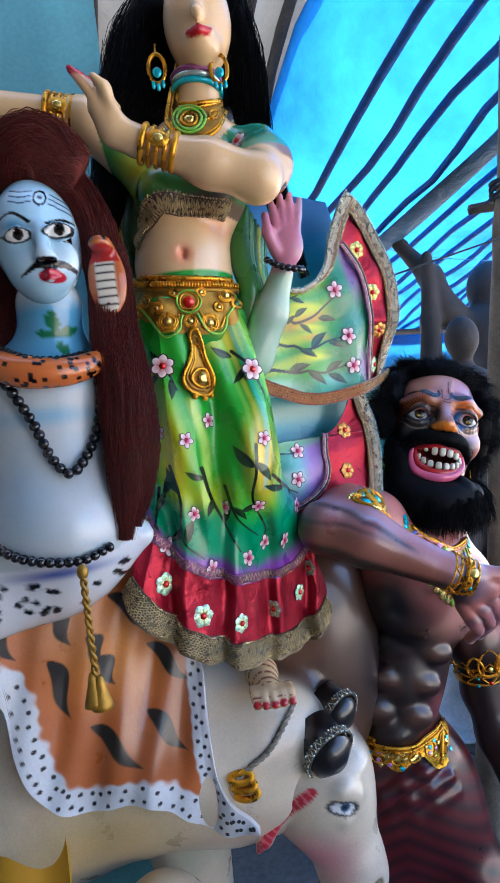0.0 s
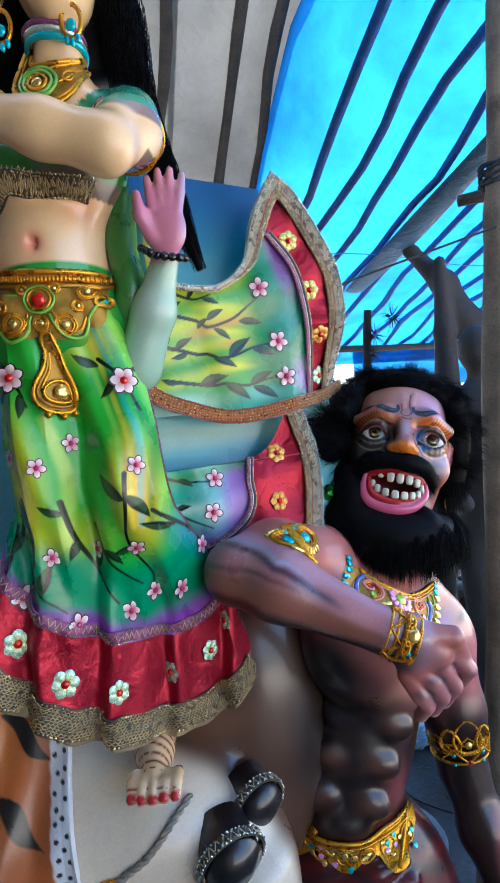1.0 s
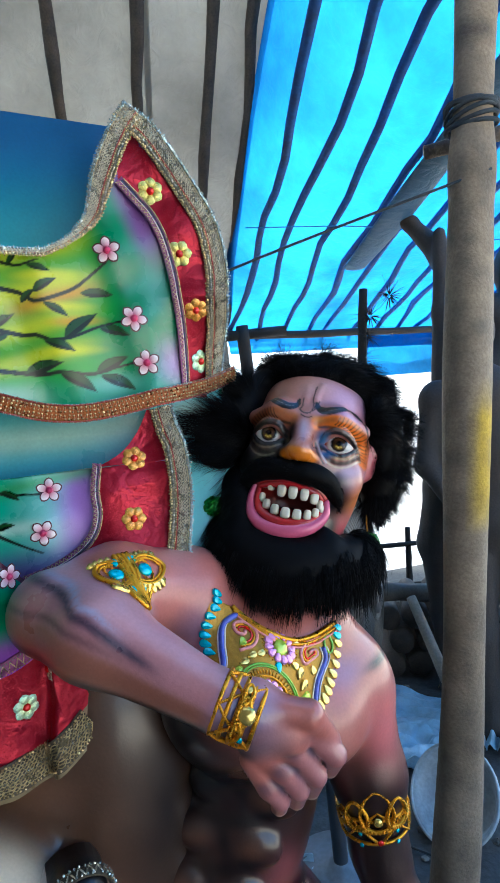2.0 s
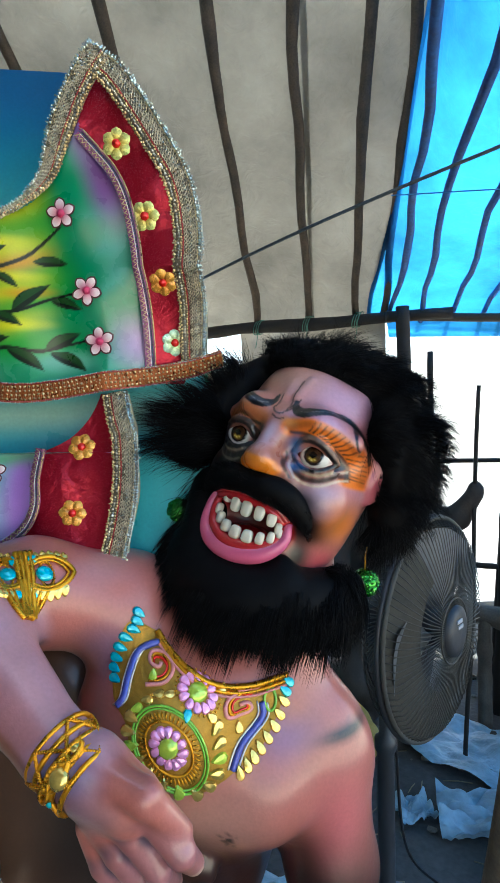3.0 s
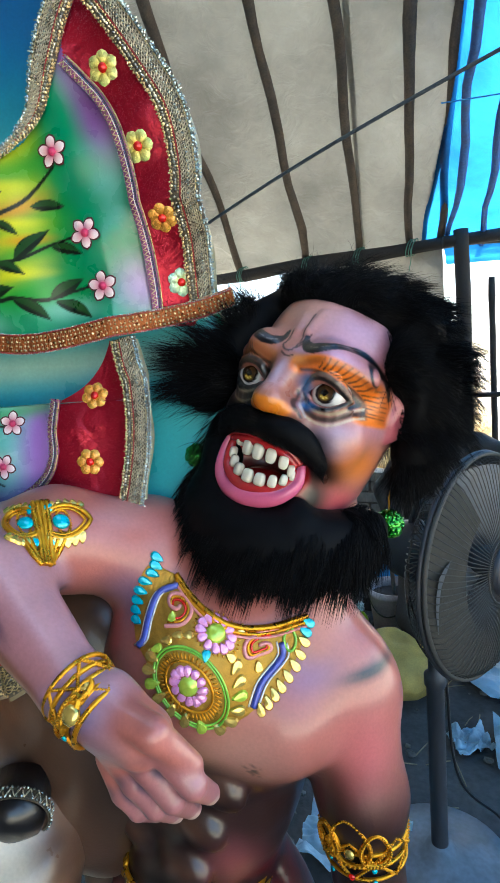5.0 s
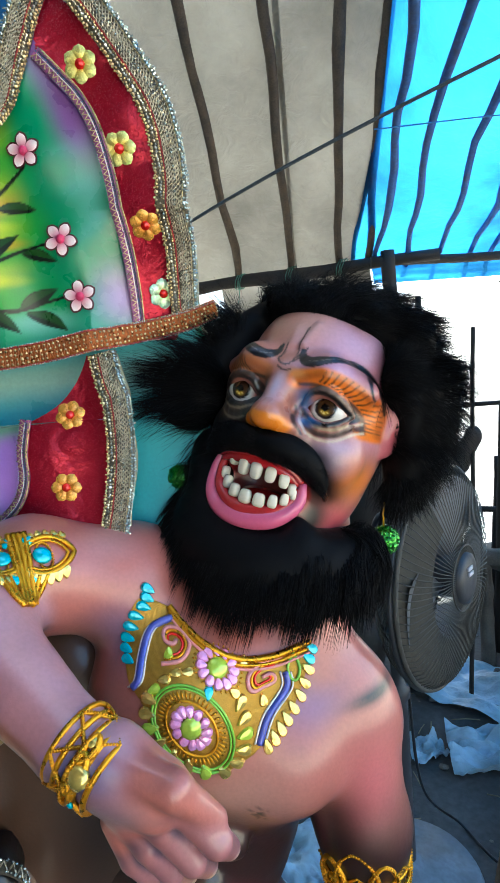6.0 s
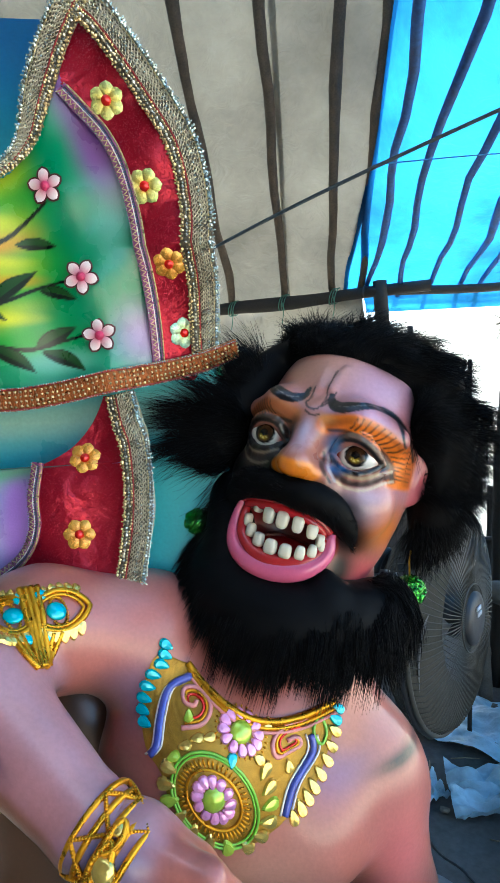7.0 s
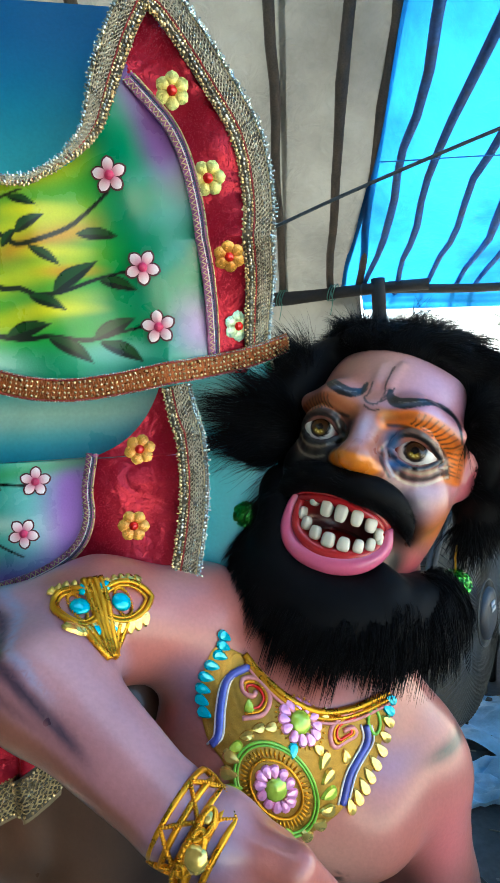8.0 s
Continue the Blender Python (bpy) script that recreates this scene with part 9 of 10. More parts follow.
def on_shiva(xz, lift):
    out = []
    for x, z in xz:
        p, n = touch(SHIVA, x, z, 0.3)
        out.append(p + n * lift)
    return out


beaded("bead_garland", "long black bead garland hanging on the seated statue", on_shiva([(-0.375, 1.62), (-0.345, 1.59), (-0.318, 1.5364), (-0.2973, 1.4802), (-0.272, 1.4542), (-0.2487, 1.4965), (-0.2329, 1.56), (-0.235, 1.61)], 0.008), 0.0085, 0.0145, BLACK_BEAD, "garland")
beaded("bead_garland", "black bead string round the seated statue's waist", on_shiva([(-0.40, 1.372), (-0.353, 1.3522), (-0.3098, 1.3405), (-0.2656, 1.3352), (-0.232, 1.345)], 0.008), 0.0078, 0.0125, BLACK_BEAD, "garland")
beaded("bead_garland", "black bead string close round the seated statue's neck", on_shiva([(-0.36, 1.65), (-0.32, 1.632), (-0.28, 1.627), (-0.245, 1.636)], 0.006), 0.006, 0.0095, BLACK_BEAD, "garland")


def snake():
    ob = thing("snake_figure", "orange clay snake with black dots coiled round statue's neck", "snake figure", at=(-0.30, 0.84, 1.62))
    pts = np.array(on_shiva([(-0.40, 1.645), (-0.36, 1.622), (-0.32, 1.607), (-0.27, 1.603), (-0.235, 1.618)], 0.018))
    pts = np.vstack([pts, [(-0.222, 0.90, 1.645), (-0.21, 0.925, 1.69), (-0.20, 0.905, 1.735), (-0.196, 0.88, 1.775)]])
    q = spl(pts, 60)
    q = spl(pts, 220)
    v, f = tube(q, np.interp(np.linspace(0, 1, 220), [0, 0.3, 0.55, 0.8, 1], [0.02, 0.024, 0.018, 0.014, 0.014]), 64)
    c = np.tile(col("c0682e"), (len(v), 1))
    r = np.random.RandomState(5)
    for i in range(330):
        k = v[r.randint(0, len(v))]
        c = mix(c, step(-np.linalg.norm(v - k, axis=1), -0.0046, -0.0032), col("20120a"))
    part("body", Geo().add(v, f, 0, c), ENAMEL, ob)
    cl = Clay((-0.26, 0.80, 1.66), (-0.13, 0.95, 1.84), 0.003)
    cl.egg((-0.196, 0.872, 1.745), (0.030, 0.012, 0.055), k=0.01)
    cl.egg((-0.196, 0.855, 1.795), (0.018, 0.026, 0.013), k=0.012)
    v, f = cl.skin()
    c = np.tile(col("b5602a"), (len(v), 1))
    belly = step(-np.abs(v[:, 0] + 0.196), -0.017, -0.013) * (v[:, 1] < 0.868) * (v[:, 2] < 1.785)
    c = mix(c, belly, col("e2dccd"))
    c = mix(c, belly * (np.sin(v[:, 2] * 520) > 0.55), col("241810"))
    c = mix(c, (v[:, 2] > 1.772) * (v[:, 2] < 1.79) * (v[:, 1] < 0.868) * 1.0, col("a8201c"))
    for s in (-1, 1):
        c = mix(c, step(-np.linalg.norm(v - (-0.196 + s * 0.011, 0.835, 1.80), axis=1), -0.006, -0.004), col("120c0a"))
    part("hood", Geo().add(v, f, 0, c), ENAMEL, ob, "spread cobra hood with pale striped belly")
    return ob


snake()


def tassel():
    ob = thing("tassel_cord", "twisted golden cord with bell tassel hanging over saddle cloth", "tassel", at=(-0.243, 0.76, 1.32))
    y = 0.752
    for s in (-1, 1):
        t = np.linspace(0, 1, 60)
        top = np.array([(-0.252 + 0.0030 * s * math.cos(k * 34), y + 0.0030 * s * math.sin(k * 34), 1.325 - 0.145 * k) for k in t])
        part("twisted_strand", Geo().add(*tube(top, 0.0026, 8)), GOLD_DULL, ob)
    part("knot", Geo().add(*ball((-0.252, y, 1.325), (0.008, 0.008, 0.011), 12, 8)), GOLD_DULL, ob)
    for x, z in ((-0.257, 1.148), (-0.247, 1.143)):
        v, f = lathe([(0.003, 0.036), (0.005, 0.032), (0.008, 0.016), (0.014, -0.003), (0.015, -0.009), (0.012, -0.010)], 20, (x, y, z))
        part("bell", Geo().add(v, f), GOLD_DULL, ob)
    return ob


tassel()


# ---- the bull's harness ----
def bull_harness():
    rope = thing("bull_rope", "thin grey braided rope across the bull's neck", "rope", at=(0.0, 0.95, 1.0))
    B = surface_of(bpy.data.objects["bull_statue"])
    q = [(0.0164, 1.0), (-0.008, 0.96), (-0.035, 0.925), (-0.07, 0.90), (-0.0958, 0.88)]
    pts = []
    for x, z in spl(q, 40):
        p, n = touch(B, x * 1.316, 1.509 + (z - 1.509) * 1.316, 0.6, (0.0, 0.0, 1.509))
        pts.append(p + n * 0.004)
    pts = np.array(pts)
    for s in (-1, 1):
        t, nn, b = frames_along(pts)
        a = np.arange(len(pts)) * 1.1
        w = pts + 0.0028 * s * (nn * np.cos(a)[:, None] + b * np.sin(a)[:, None])
        part("strand", Geo().add(*tube(w, 0.0034, 6)), material("rope_grey", tuple(col("8c8474")), rough=0.8, vary=0.3, scale=90, fine=900, bump=0.5), rope)
    for i, z in enumerate((0.905, 0.890, 0.875)):
        p, n = touch(B, (-0.088 + 0.004 * i) * 1.316, 1.509 + (z - 1.529) * 1.316, 0.6, (0.0, 0.0, 1.509))
        ob = thing("bell_ring", "shiny golden ring on the bull's neck rope", "ring", at=tuple(p), group="bull rings")
        A = np.linspace(0, 2 * np.pi, 28, endpoint=False)
        part("hoop", Geo().add(*tube(np.array([p + n * 0.006 + (0.020 * math.cos(a), 0.004 * math.sin(a), 0.007 * math.sin(a)) for a in A]), 0.006, 9, True)), GOLD, ob)
    for a, b, r in (((0.05, 1.085, 0.873), (0.086, 1.03, 0.846), 0.0495), ((0.085, 1.17, 0.888), (0.123, 1.125, 0.870), 0.0445)):
        a, b = np.array(a), np.array(b)
        R = axes(b - a)
        A = np.linspace(0, 2 * np.pi, 60)
        c = b * 0.78 + a * 0.22
        P = np.array([c + (R[:, 0] * math.cos(t) + R[:, 1] * math.sin(t)) * (r + 0.001) for t in A])
        lace("horn_lace", "silver loop lace bound round the bull's black horn", P, P - c, 0.016, rows=((-0.4, 0.0022, 0.0065, STONE_COLD), (0.4, 0.0022, 0.0065, STONE_COLD)), zig=((-0.4, 0.4, 0.012, 0.0014),), zmat=SILVER)


bull_harness()


# ---- the near pole ----
def near_pole():
    ob = thing("pole", "thick weathered wooden pole with yellow paint and rope lashing", "pole", at=(POLE_X, POLE_Y, 0))
    n = 60
    z = np.linspace(-0.02, 2.62, n)
    lean = 0.13 * (z - 1.5)
    p = np.stack([POLE_X + 0.012 * np.sin(z * 2.1) + lean, POLE_Y + 0.01 * np.sin(z * 1.7 + 1), z], 1)
    r = 0.052 + 0.004 * np.sin(z * 5) + 0.006 * np.exp(-((z - 2.02) / 0.05) ** 2) - 0.004 * (z > 2.1)
    v, f = tube(p, r, 20)
    ax = np.stack([POLE_X + 0.13 * (v[:, 2] - 1.5), np.zeros(len(v)) + POLE_Y], 1)
    ang = np.arctan2(v[:, 1] - ax[:, 1], v[:, 0] - ax[:, 0])
    v[:, :2] += (v[:, :2] - ax) * (0.05 * np.sin(ang * 3 + v[:, 2] * 4))[:, None]
    c = np.tile(col("8a7c68"), (len(v), 1))
    c = mix(c, step(-v[:, 2], -1.1, -0.7) * 0.6, col("6a5d4e"))
    w = step(v[:, 2], 1.18, 1.26) * step(-v[:, 2], -1.52, -1.46) * step(v[:, 0] - ax[:, 0], -0.01, 0.02)
    c = mix(c, w * 0.9, col("b89a24"))
    for k in (0.4, 0.9, 1.35, 1.62, 2.0, 2.3):
        c = mix(c, np.exp(-((v[:, 2] - k - 0.01 * np.sin(ang * 2)) / 0.012) ** 2) * 0.5, col("3a322a"))
    part("shaft", Geo().add(v, f, 0, c), material("pole_wood", attr=True, rough=0.75, vary=0.3, scale=16, fine=140, bump=0.5, dist=0.004), ob)
    for k in range(7):
        A = np.linspace(0, 2 * np.pi, 30, endpoint=False)
        zz = 2.12 + 0.008 * k
        part("rope_turn", Geo().add(*tube(np.array([(POLE_X + 0.012 * math.sin(zz * 2.1) + 0.13 * (zz - 1.5) + 0.057 * math.cos(a), POLE_Y + 0.057 * math.sin(a), zz + 0.012 * math.sin(a + k)) for a in A]), 0.005, 7, True)), ROPE, ob)
    part("rope_end", Geo().add(*tube(spl([(POLE_X + 0.13, POLE_Y - 0.04, 2.13), (POLE_X + 0.135, POLE_Y - 0.05, 2.02), (POLE_X + 0.13, POLE_Y - 0.05, 1.88), (POLE_X + 0.135, POLE_Y - 0.05, 1.82)], 20), 0.004, 7)), ROPE, ob)
    return ob


near_pole()
tagged(pole_geo((POLE_X - 0.02, POLE_Y + 0.10, 2.125), (POLE_X + 0.6, POLE_Y + 0.06, 2.16), 0.017, 0.017, 0.004, 77).put("cross_stick", WOOD), "short wooden cross stick lashed to the pole", "stick")


# ---- the pedestal fan ----
def pedestal_fan():
    n = np.array([0.969, -0.247, 0.0])
    n /= np.linalg.norm(n)
    hub = np.array([0.547, 2.143, 0.96])
    R = axes(n, (0, 0, 1))
    base = np.array([0.40, 2.21, 0.0])
    ob = thing("pedestal_fan", "dusty dark grey pedestal fan with wire cage, standing on floor", "fan", at=tuple(base))

    def pt(r, a, h):
        return hub + (R[:, 0] * math.cos(a) + R[:, 1] * math.sin(a)) * r + n * h
    A = np.linspace(0, 2 * np.pi, 72, endpoint=False)
    rad = 0.275
    part("base_plate", Geo().add(*lathe([(0.205, 0.0), (0.21, 0.012), (0.20, 0.03), (0.12, 0.045), (0.05, 0.055), (0.035, 0.075), (0.0, 0.078)], 40, base)), material("fan_base", tuple(col("6c737a")), rough=0.5, vary=0.3, scale=9, fine=60, bump=0.2), ob, "round dusty grey base")
    part("pole", Geo().add(*lathe([(0.024, 0.06), (0.024, 0.56), (0.030, 0.57), (0.030, 0.60), (0.018, 0.61), (0.018, 0.92), (0.0, 0.921)], 20, base)), FAN_GREY, ob)
    part("neck", Geo().add(*board((0.40, 2.195, 0.92), (0.06, 0.06, 0.10), axes((0, 0, 1), n))), FAN_GREY, ob)
    prof = [(0.0, -0.26), (0.045, -0.255), (0.075, -0.235), (0.085, -0.19), (0.082, -0.13), (0.07, -0.10), (0.0, -0.095)]
    part("motor", Geo().add(*(lambda v: (v[0], v[1]))(lathe([(r, h) for r, h in prof], 28, hub, np.stack([R[:, 0], R[:, 1], n], 1)))), FAN_GREY, ob)
    cage = part("front_cage", Geo().add(*tube(np.array([pt(rad, a, 0.0) for a in A]), 0.006, 8, True)), FAN_WIRE, ob)
    for r, h in ((0.08, 0.05),):
        part("ring_wire", Geo().add(*tube(np.array([pt(r, a, h) for a in A]), 0.0022, 6, True)), FAN_WIRE, cage)
    g, gb = Geo(), Geo()
    for i in range(96):
        a = 2 * math.pi * i / 96
        q = spl([pt(rad, a, 0.0), pt(rad * 0.93, a + 0.03, 0.022), pt(0.16, a + 0.08, 0.042), pt(0.06, a + 0.1, 0.05)], 9)
        g.add(*tube(q, 0.0013, 4))
        q = spl([pt(rad, a, -0.002), pt(rad * 0.95, a, -0.05), pt(0.2, a, -0.09), pt(0.08, a, -0.10)], 8)
        gb.add(*tube(q, 0.0014, 4))
    tagged(part("wire_mesh", g, FAN_WIRE, cage), kind="stuff")
    back = part("rear_cage", Geo().add(*tube(np.array([pt(rad + 0.003, a, -0.012) for a in A]), 0.006, 8, True)), FAN_GREY, ob)
    for r, h in ((0.255, -0.055), (0.20, -0.085), (0.13, -0.098)):
        part("ring_wire", Geo().add(*tube(np.array([pt(r, a, h) for a in A]), 0.002, 6, True)), FAN_WIRE, back)
    tagged(part("wire_mesh", gb, FAN_WIRE, back), kind="stuff")
    for a0, a1, r0, r1 in ((0.5, 5.6, 0.15, 0.270),):
        ring_v = np.array([[pt(r, a, -0.004 + 0.036 * (1 - ((r - 0.11) / 0.165) ** 2)) for r in np.linspace(r0, r1, 7)] for a in np.linspace(a0, a1, 60)])
        part("dust_guard", Geo().add(*sweep_grid(ring_v)), material("dusty_net", tuple(col("434038")), rough=0.9, vary=0.3, scale=30, fine=500, bump=0.5), cage, "dust-clogged grey net inside the cage")
    v, f = lathe([(0.064, 0.046), (0.062, 0.058), (0.045, 0.064), (0.0, 0.066)], 30, hub, np.stack([R[:, 0], R[:, 1], n], 1))
    badge = part("hub_cap", Geo().add(v, f), FAN_GREY, ob, "black round hub cap with pale badge")
    pale = material("badge_grey", tuple(col("b8bcc0")), rough=0.4, vary=0.1)
    for k in (0.016, 0.031):
        part("badge", Geo().add(*board(pt(k, 0.3, 0.067), (0.030, 0.009, 0.003), np.stack([R[:, 1], R[:, 0], n], 1))), pale, badge)
    for k in range(3):
        rows = []
        for i, r in enumerate(np.linspace(0.045, 0.25, 12)):
            wide = 0.42 + 0.50 * math.sin(i / 11 * math.pi * 0.8)
            rows.append([pt(r, k * 2.094 + t * wide, -0.01 - 0.04 * t + 0.01 * math.cos(t * 3)) for t in np.linspace(-1, 1, 9)])
        part("blade", Geo().add(*sweep_grid(np.array(rows))), material("fan_blade", tuple(col("55585c")), rough=0.45, vary=0.25, scale=20), ob)
    part("blade_hub", Geo().add(*(lambda v: (v[0], v[1]))(lathe([(0.05, -0.03), (0.052, 0.03), (0.03, 0.04), (0.0, 0.042)], 24, hub, np.stack([R[:, 0], R[:, 1], n], 1)))), FAN_GREY, ob)
    part("carry_handle", Geo().add(*tube(spl([pt(0.06, 0.2, -0.2), pt(0.13, 0.15, -0.17), pt(0.14, 0.0, -0.16), pt(0.13, -0.15, -0.17), pt(0.06, -0.2, -0.2)], 20), 0.008, 8)), FAN_GREY, ob)
    cable = thing("power_cable", "thin black power cable trailing over the floor", "cable", at=(0.42, 2.35, 0.02))
    part("cord", Geo().add(*tube(spl([(0.42, 2.24, 0.60), (0.44, 2.28, 0.25), (0.52, 2.46, 0.012), (0.62, 2.36, 0.010), (0.78, 2.25, 0.010), (0.95, 2.0, 0.010), (1.3, 1.8, 0.010)], 60), 0.0045, 7)), material("cable_black", (0.012, 0.012, 0.014), rough=0.5, vary=0.1), cable)
    return ob


pedestal_fan()


# ---- what stands round about ----
def sheet(name, label, category, corner, across, down, mat, wave=0.03, n=40, seed=0, kind=""):
    """A hanging cloth: corner, the vector across its top, the vector down its side."""
    a, d = np.asarray(across, float), np.asarray(down, float)
    up = np.cross(a, d)
    up /= np.linalg.norm(up)
    v = np.zeros((n, n, 3))
    for i, s in enumerate(np.linspace(0, 1, n)):
        for j, t in enumerate(np.linspace(0, 1, n)):
            w = noise.noise(Vector((s * 5 + seed, t * 1.3, seed))) + 0.4 * noise.noise(Vector((s * 14 + seed, t * 4, 2)))
            v[i, j] = np.asarray(corner) + a * s + d * t + up * wave * w
    g = Geo().add(*sweep_grid(v))
    return tagged(g.put(name, mat), label, category, kind=kind)


SHEET_WHITE = sheet_material("white_plastic_sheet", col("dcdad4"), np.array([0.75, 0.74, 0.70]), 0.6, 1.5)
TEAL_CLOTH = material("teal_cloth", tuple(col("5f9aa0")), rough=0.7, vary=0.15, scale=4, fine=90, bump=0.3)
GREY_CLOTH = material("grey_cloth", tuple(col("77736b")), rough=0.8, vary=0.25, scale=3, fine=80, bump=0.3)
sheet("hanging_sheet", "bright white translucent plastic sheet hanging below the blue roof", "plastic sheet", (-0.05, 5.25, 2.10), (2.6, 1.55, -0.05), (0.1, 0.1, -2.12), SHEET_WHITE, 0.05, 40, 3)
sheet("hanging_sheet", "narrow blue tarpaulin edge hanging below the eave beam", "plastic sheet", (-0.25, 4.99, 2.30), tuple(BLUE_E * 5.0), (0.0, 0.04, -0.17), TARP_BLUE, 0.03, 40, 23)
sheet("hanging_sheet", "blue tarpaulin flap hanging low beyond the eave beam", "plastic sheet", tuple(np.array([-0.25, 5.02, 2.30]) + BLUE_E * 1.35), tuple(BLUE_E * 3.7), (0.0, 0.04, -0.44), TARP_BLUE, 0.03, 40, 29)
sheet("wall_cloth", "pale teal backing cloth hung behind the statues", "cloth", (-1.838, 1.42, 3.0), (1.56, 0.05, -0.1), (0, 0.0, -2.9), TEAL_CLOTH, 0.03, 40, 7)
# left wall added to keep skylight off the statues
sheet("wall_left", "dusty grey cloth wall added at the left to block sky light", "wall", (-1.95, 4.4, 3.6), (0.0, -7.0, 0.0), (0, 0, -3.6), GREY_CLOTH, 0.06, 40, 11, "structure")
# unseen wall added behind the camera to hold back front light
sheet("wall_back", "unseen dusty grey cloth wall added behind the camera to block light", "wall", (-1.95, -2.6, 3.6), (4.0, -0.2, 0.0), (0, 0, -3.6), GREY_CLOTH, 0.06, 40, 13, "structure")

# unseen roof added above the camera for less blue light and darker reflections
sheet("roof_back", "unseen brown cloth roof added over the camera to cut blue light", "roof", (-1.95, 0.30, 3.62), (5.0, 0.1, -0.35), (0.1, -3.1, -0.1), material("sackcloth", tuple(col("4a4036")), rough=0.9, vary=0.3, scale=3, fine=90, bump=0.3), 0.06, 40, 17, "structure")
CLAY_DARK = material("raw_dark_clay", tuple(col("3a3430")), rough=0.75, vary=0.3, scale=12, fine=120, bump=0.4, dist=0.003)


def clay_statue(kind):
    g = Geo()
    if kind == 0:
        c = Clay((0.8, 2.9, -0.01), (2.1, 4.0, 2.6), 0.016)
        c.chain([(1.55, 3.4, 1.05), (1.52, 3.4, 1.5), (1.5, 3.38, 1.85)], [0.20, 0.22, 0.19], k=0.08)
        c.egg((1.52, 3.38, 2.12), (0.13, 0.14, 0.16), k=0.05)
        c.chain([(1.42, 3.38, 1.85), (1.24, 3.34, 2.0), (1.16, 3.34, 2.22), (1.03, 3.40, 2.42)], [0.10, 0.085, 0.065, 0.04], k=0.05)
        c.egg((1.015, 3.40, 2.445), (0.045, 0.04, 0.035), k=0.03)
        c.chain([(1.40, 3.36, 1.75), (1.2, 3.25, 1.55), (1.08, 3.28, 1.5)], [0.09, 0.075, 0.06], k=0.05)
        c.chain([(1.08, 3.28, 1.48), (1.115, 3.28, 1.95), (1.13, 3.28, 2.33)], [0.075, 0.055, 0.03], k=0.03)
        c.chain([(1.1, 3.3, 1.45), (1.05, 3.35, 1.1), (0.98, 3.4, 0.8)], [0.08, 0.10, 0.09], k=0.05)
        for x in (1.42, 1.66):
            c.chain([(x, 3.4, 1.0), (x, 3.36, 0.5), (x, 3.42, 0.06)], [0.13, 0.10, 0.07], k=0.05)
            c.egg((x, 3.33, 0.04), (0.07, 0.14, 0.05), k=0.03)
        c.chain([(0.98, 3.4, 0.8), (1.0, 3.5, 0.4), (1.0, 3.5, 0.0)], [0.08, 0.06, 0.06], k=0.04)
    else:
        c = Clay((-0.35, 2.95, -0.01), (0.75, 3.75, 1.6), 0.014)
        c.chain([(0.12, 3.4, 0.45), (0.13, 3.4, 0.8), (0.14, 3.38, 1.02)], [0.19, 0.18, 0.15], k=0.07)
        c.egg((0.10, 3.40, 1.18), (0.09, 0.10, 0.11), k=0.05)
        c.chain([(0.28, 3.36, 1.06), (0.40, 3.26, 1.03), (0.47, 3.22, 1.06), (0.545, 3.2, 1.17)], [0.07, 0.06, 0.05, 0.035], k=0.03)
        c.egg((0.545, 3.2, 1.19), (0.03, 0.035, 0.035), k=0.02)
        c.chain([(0.0, 3.38, 1.05), (-0.12, 3.3, 0.85), (-0.05, 3.2, 0.7)], [0.07, 0.06, 0.045], k=0.03)
        for x in (0.02, 0.24):
            c.chain([(x, 3.38, 0.45), (x, 3.25, 0.25), (x, 3.38, 0.05)], [0.12, 0.09, 0.06], k=0.04)
            c.egg((x, 3.30, 0.03), (0.05, 0.11, 0.04), k=0.03)
    v, f = c.skin()
    g.add(v, f)
    return tagged(g.put("clay_statue", CLAY_DARK), ("unpainted dark clay statue with raised arm beside the pole", "unpainted dark clay statue holding a thin stick")[kind], "statue")


clay_statue(0)
clay_statue(1)


def stick(a, b, r, seed, label, mat=WOOD, name="stick", group="", bend=0.01):
    return tagged(pole_geo(a, b, r, r * 0.85, bend, seed, 9, 18, 3).put(name, mat), label, "stick", group)


stick((0.50, 3.2, 0.0), (0.565, 3.18, 1.62), 0.010, 301, "thin dark stick held upright by clay statue", WOOD_DARK)
stick((-0.3, 4.6, 1.21), (2.2, 4.7, 1.20), 0.016, 302, "thin horizontal fence rail below the roof", WOOD_DARK, "rail")
stick((0.13, 4.68, -0.01), (0.12, 4.68, 1.95), 0.022, 303, "thin dark upright pole beside the fence rail", WOOD_DARK)
stick((0.66, 3.62, 1.25), (0.77, 3.6, 2.19), 0.028, 304, "slanting dark branch standing behind the demon", WOOD_DARK, "branch")
stick((0.60, 3.7, 0.0), (0.66, 3.62, 1.28), 0.03, 305, "dark upright branch behind the demon", WOOD_DARK, "branch")
stick((0.45, 3.55, 0.55), (1.6, 3.75, 0.36), 0.05, 306, "grey log lying across a rough frame", WOOD, "log")
stick((0.55, 3.55, 0.0), (0.55, 3.55, 0.56), 0.035, 307, "short grey stake under the log", WOOD, "stake")
stick((1.45, 3.75, 0.0), (1.45, 3.72, 0.40), 0.035, 308, "short grey stake under the log", WOOD, "stake")
stick((0.99, 3.05, 0.0), (0.83, 3.42, 0.52), 0.030, 309, "pale split stick leaning against the log", material("pale_wood", tuple(col("8f8678")), rough=0.8, vary=0.3, scale=12, fine=120, bump=0.5, dist=0.004))
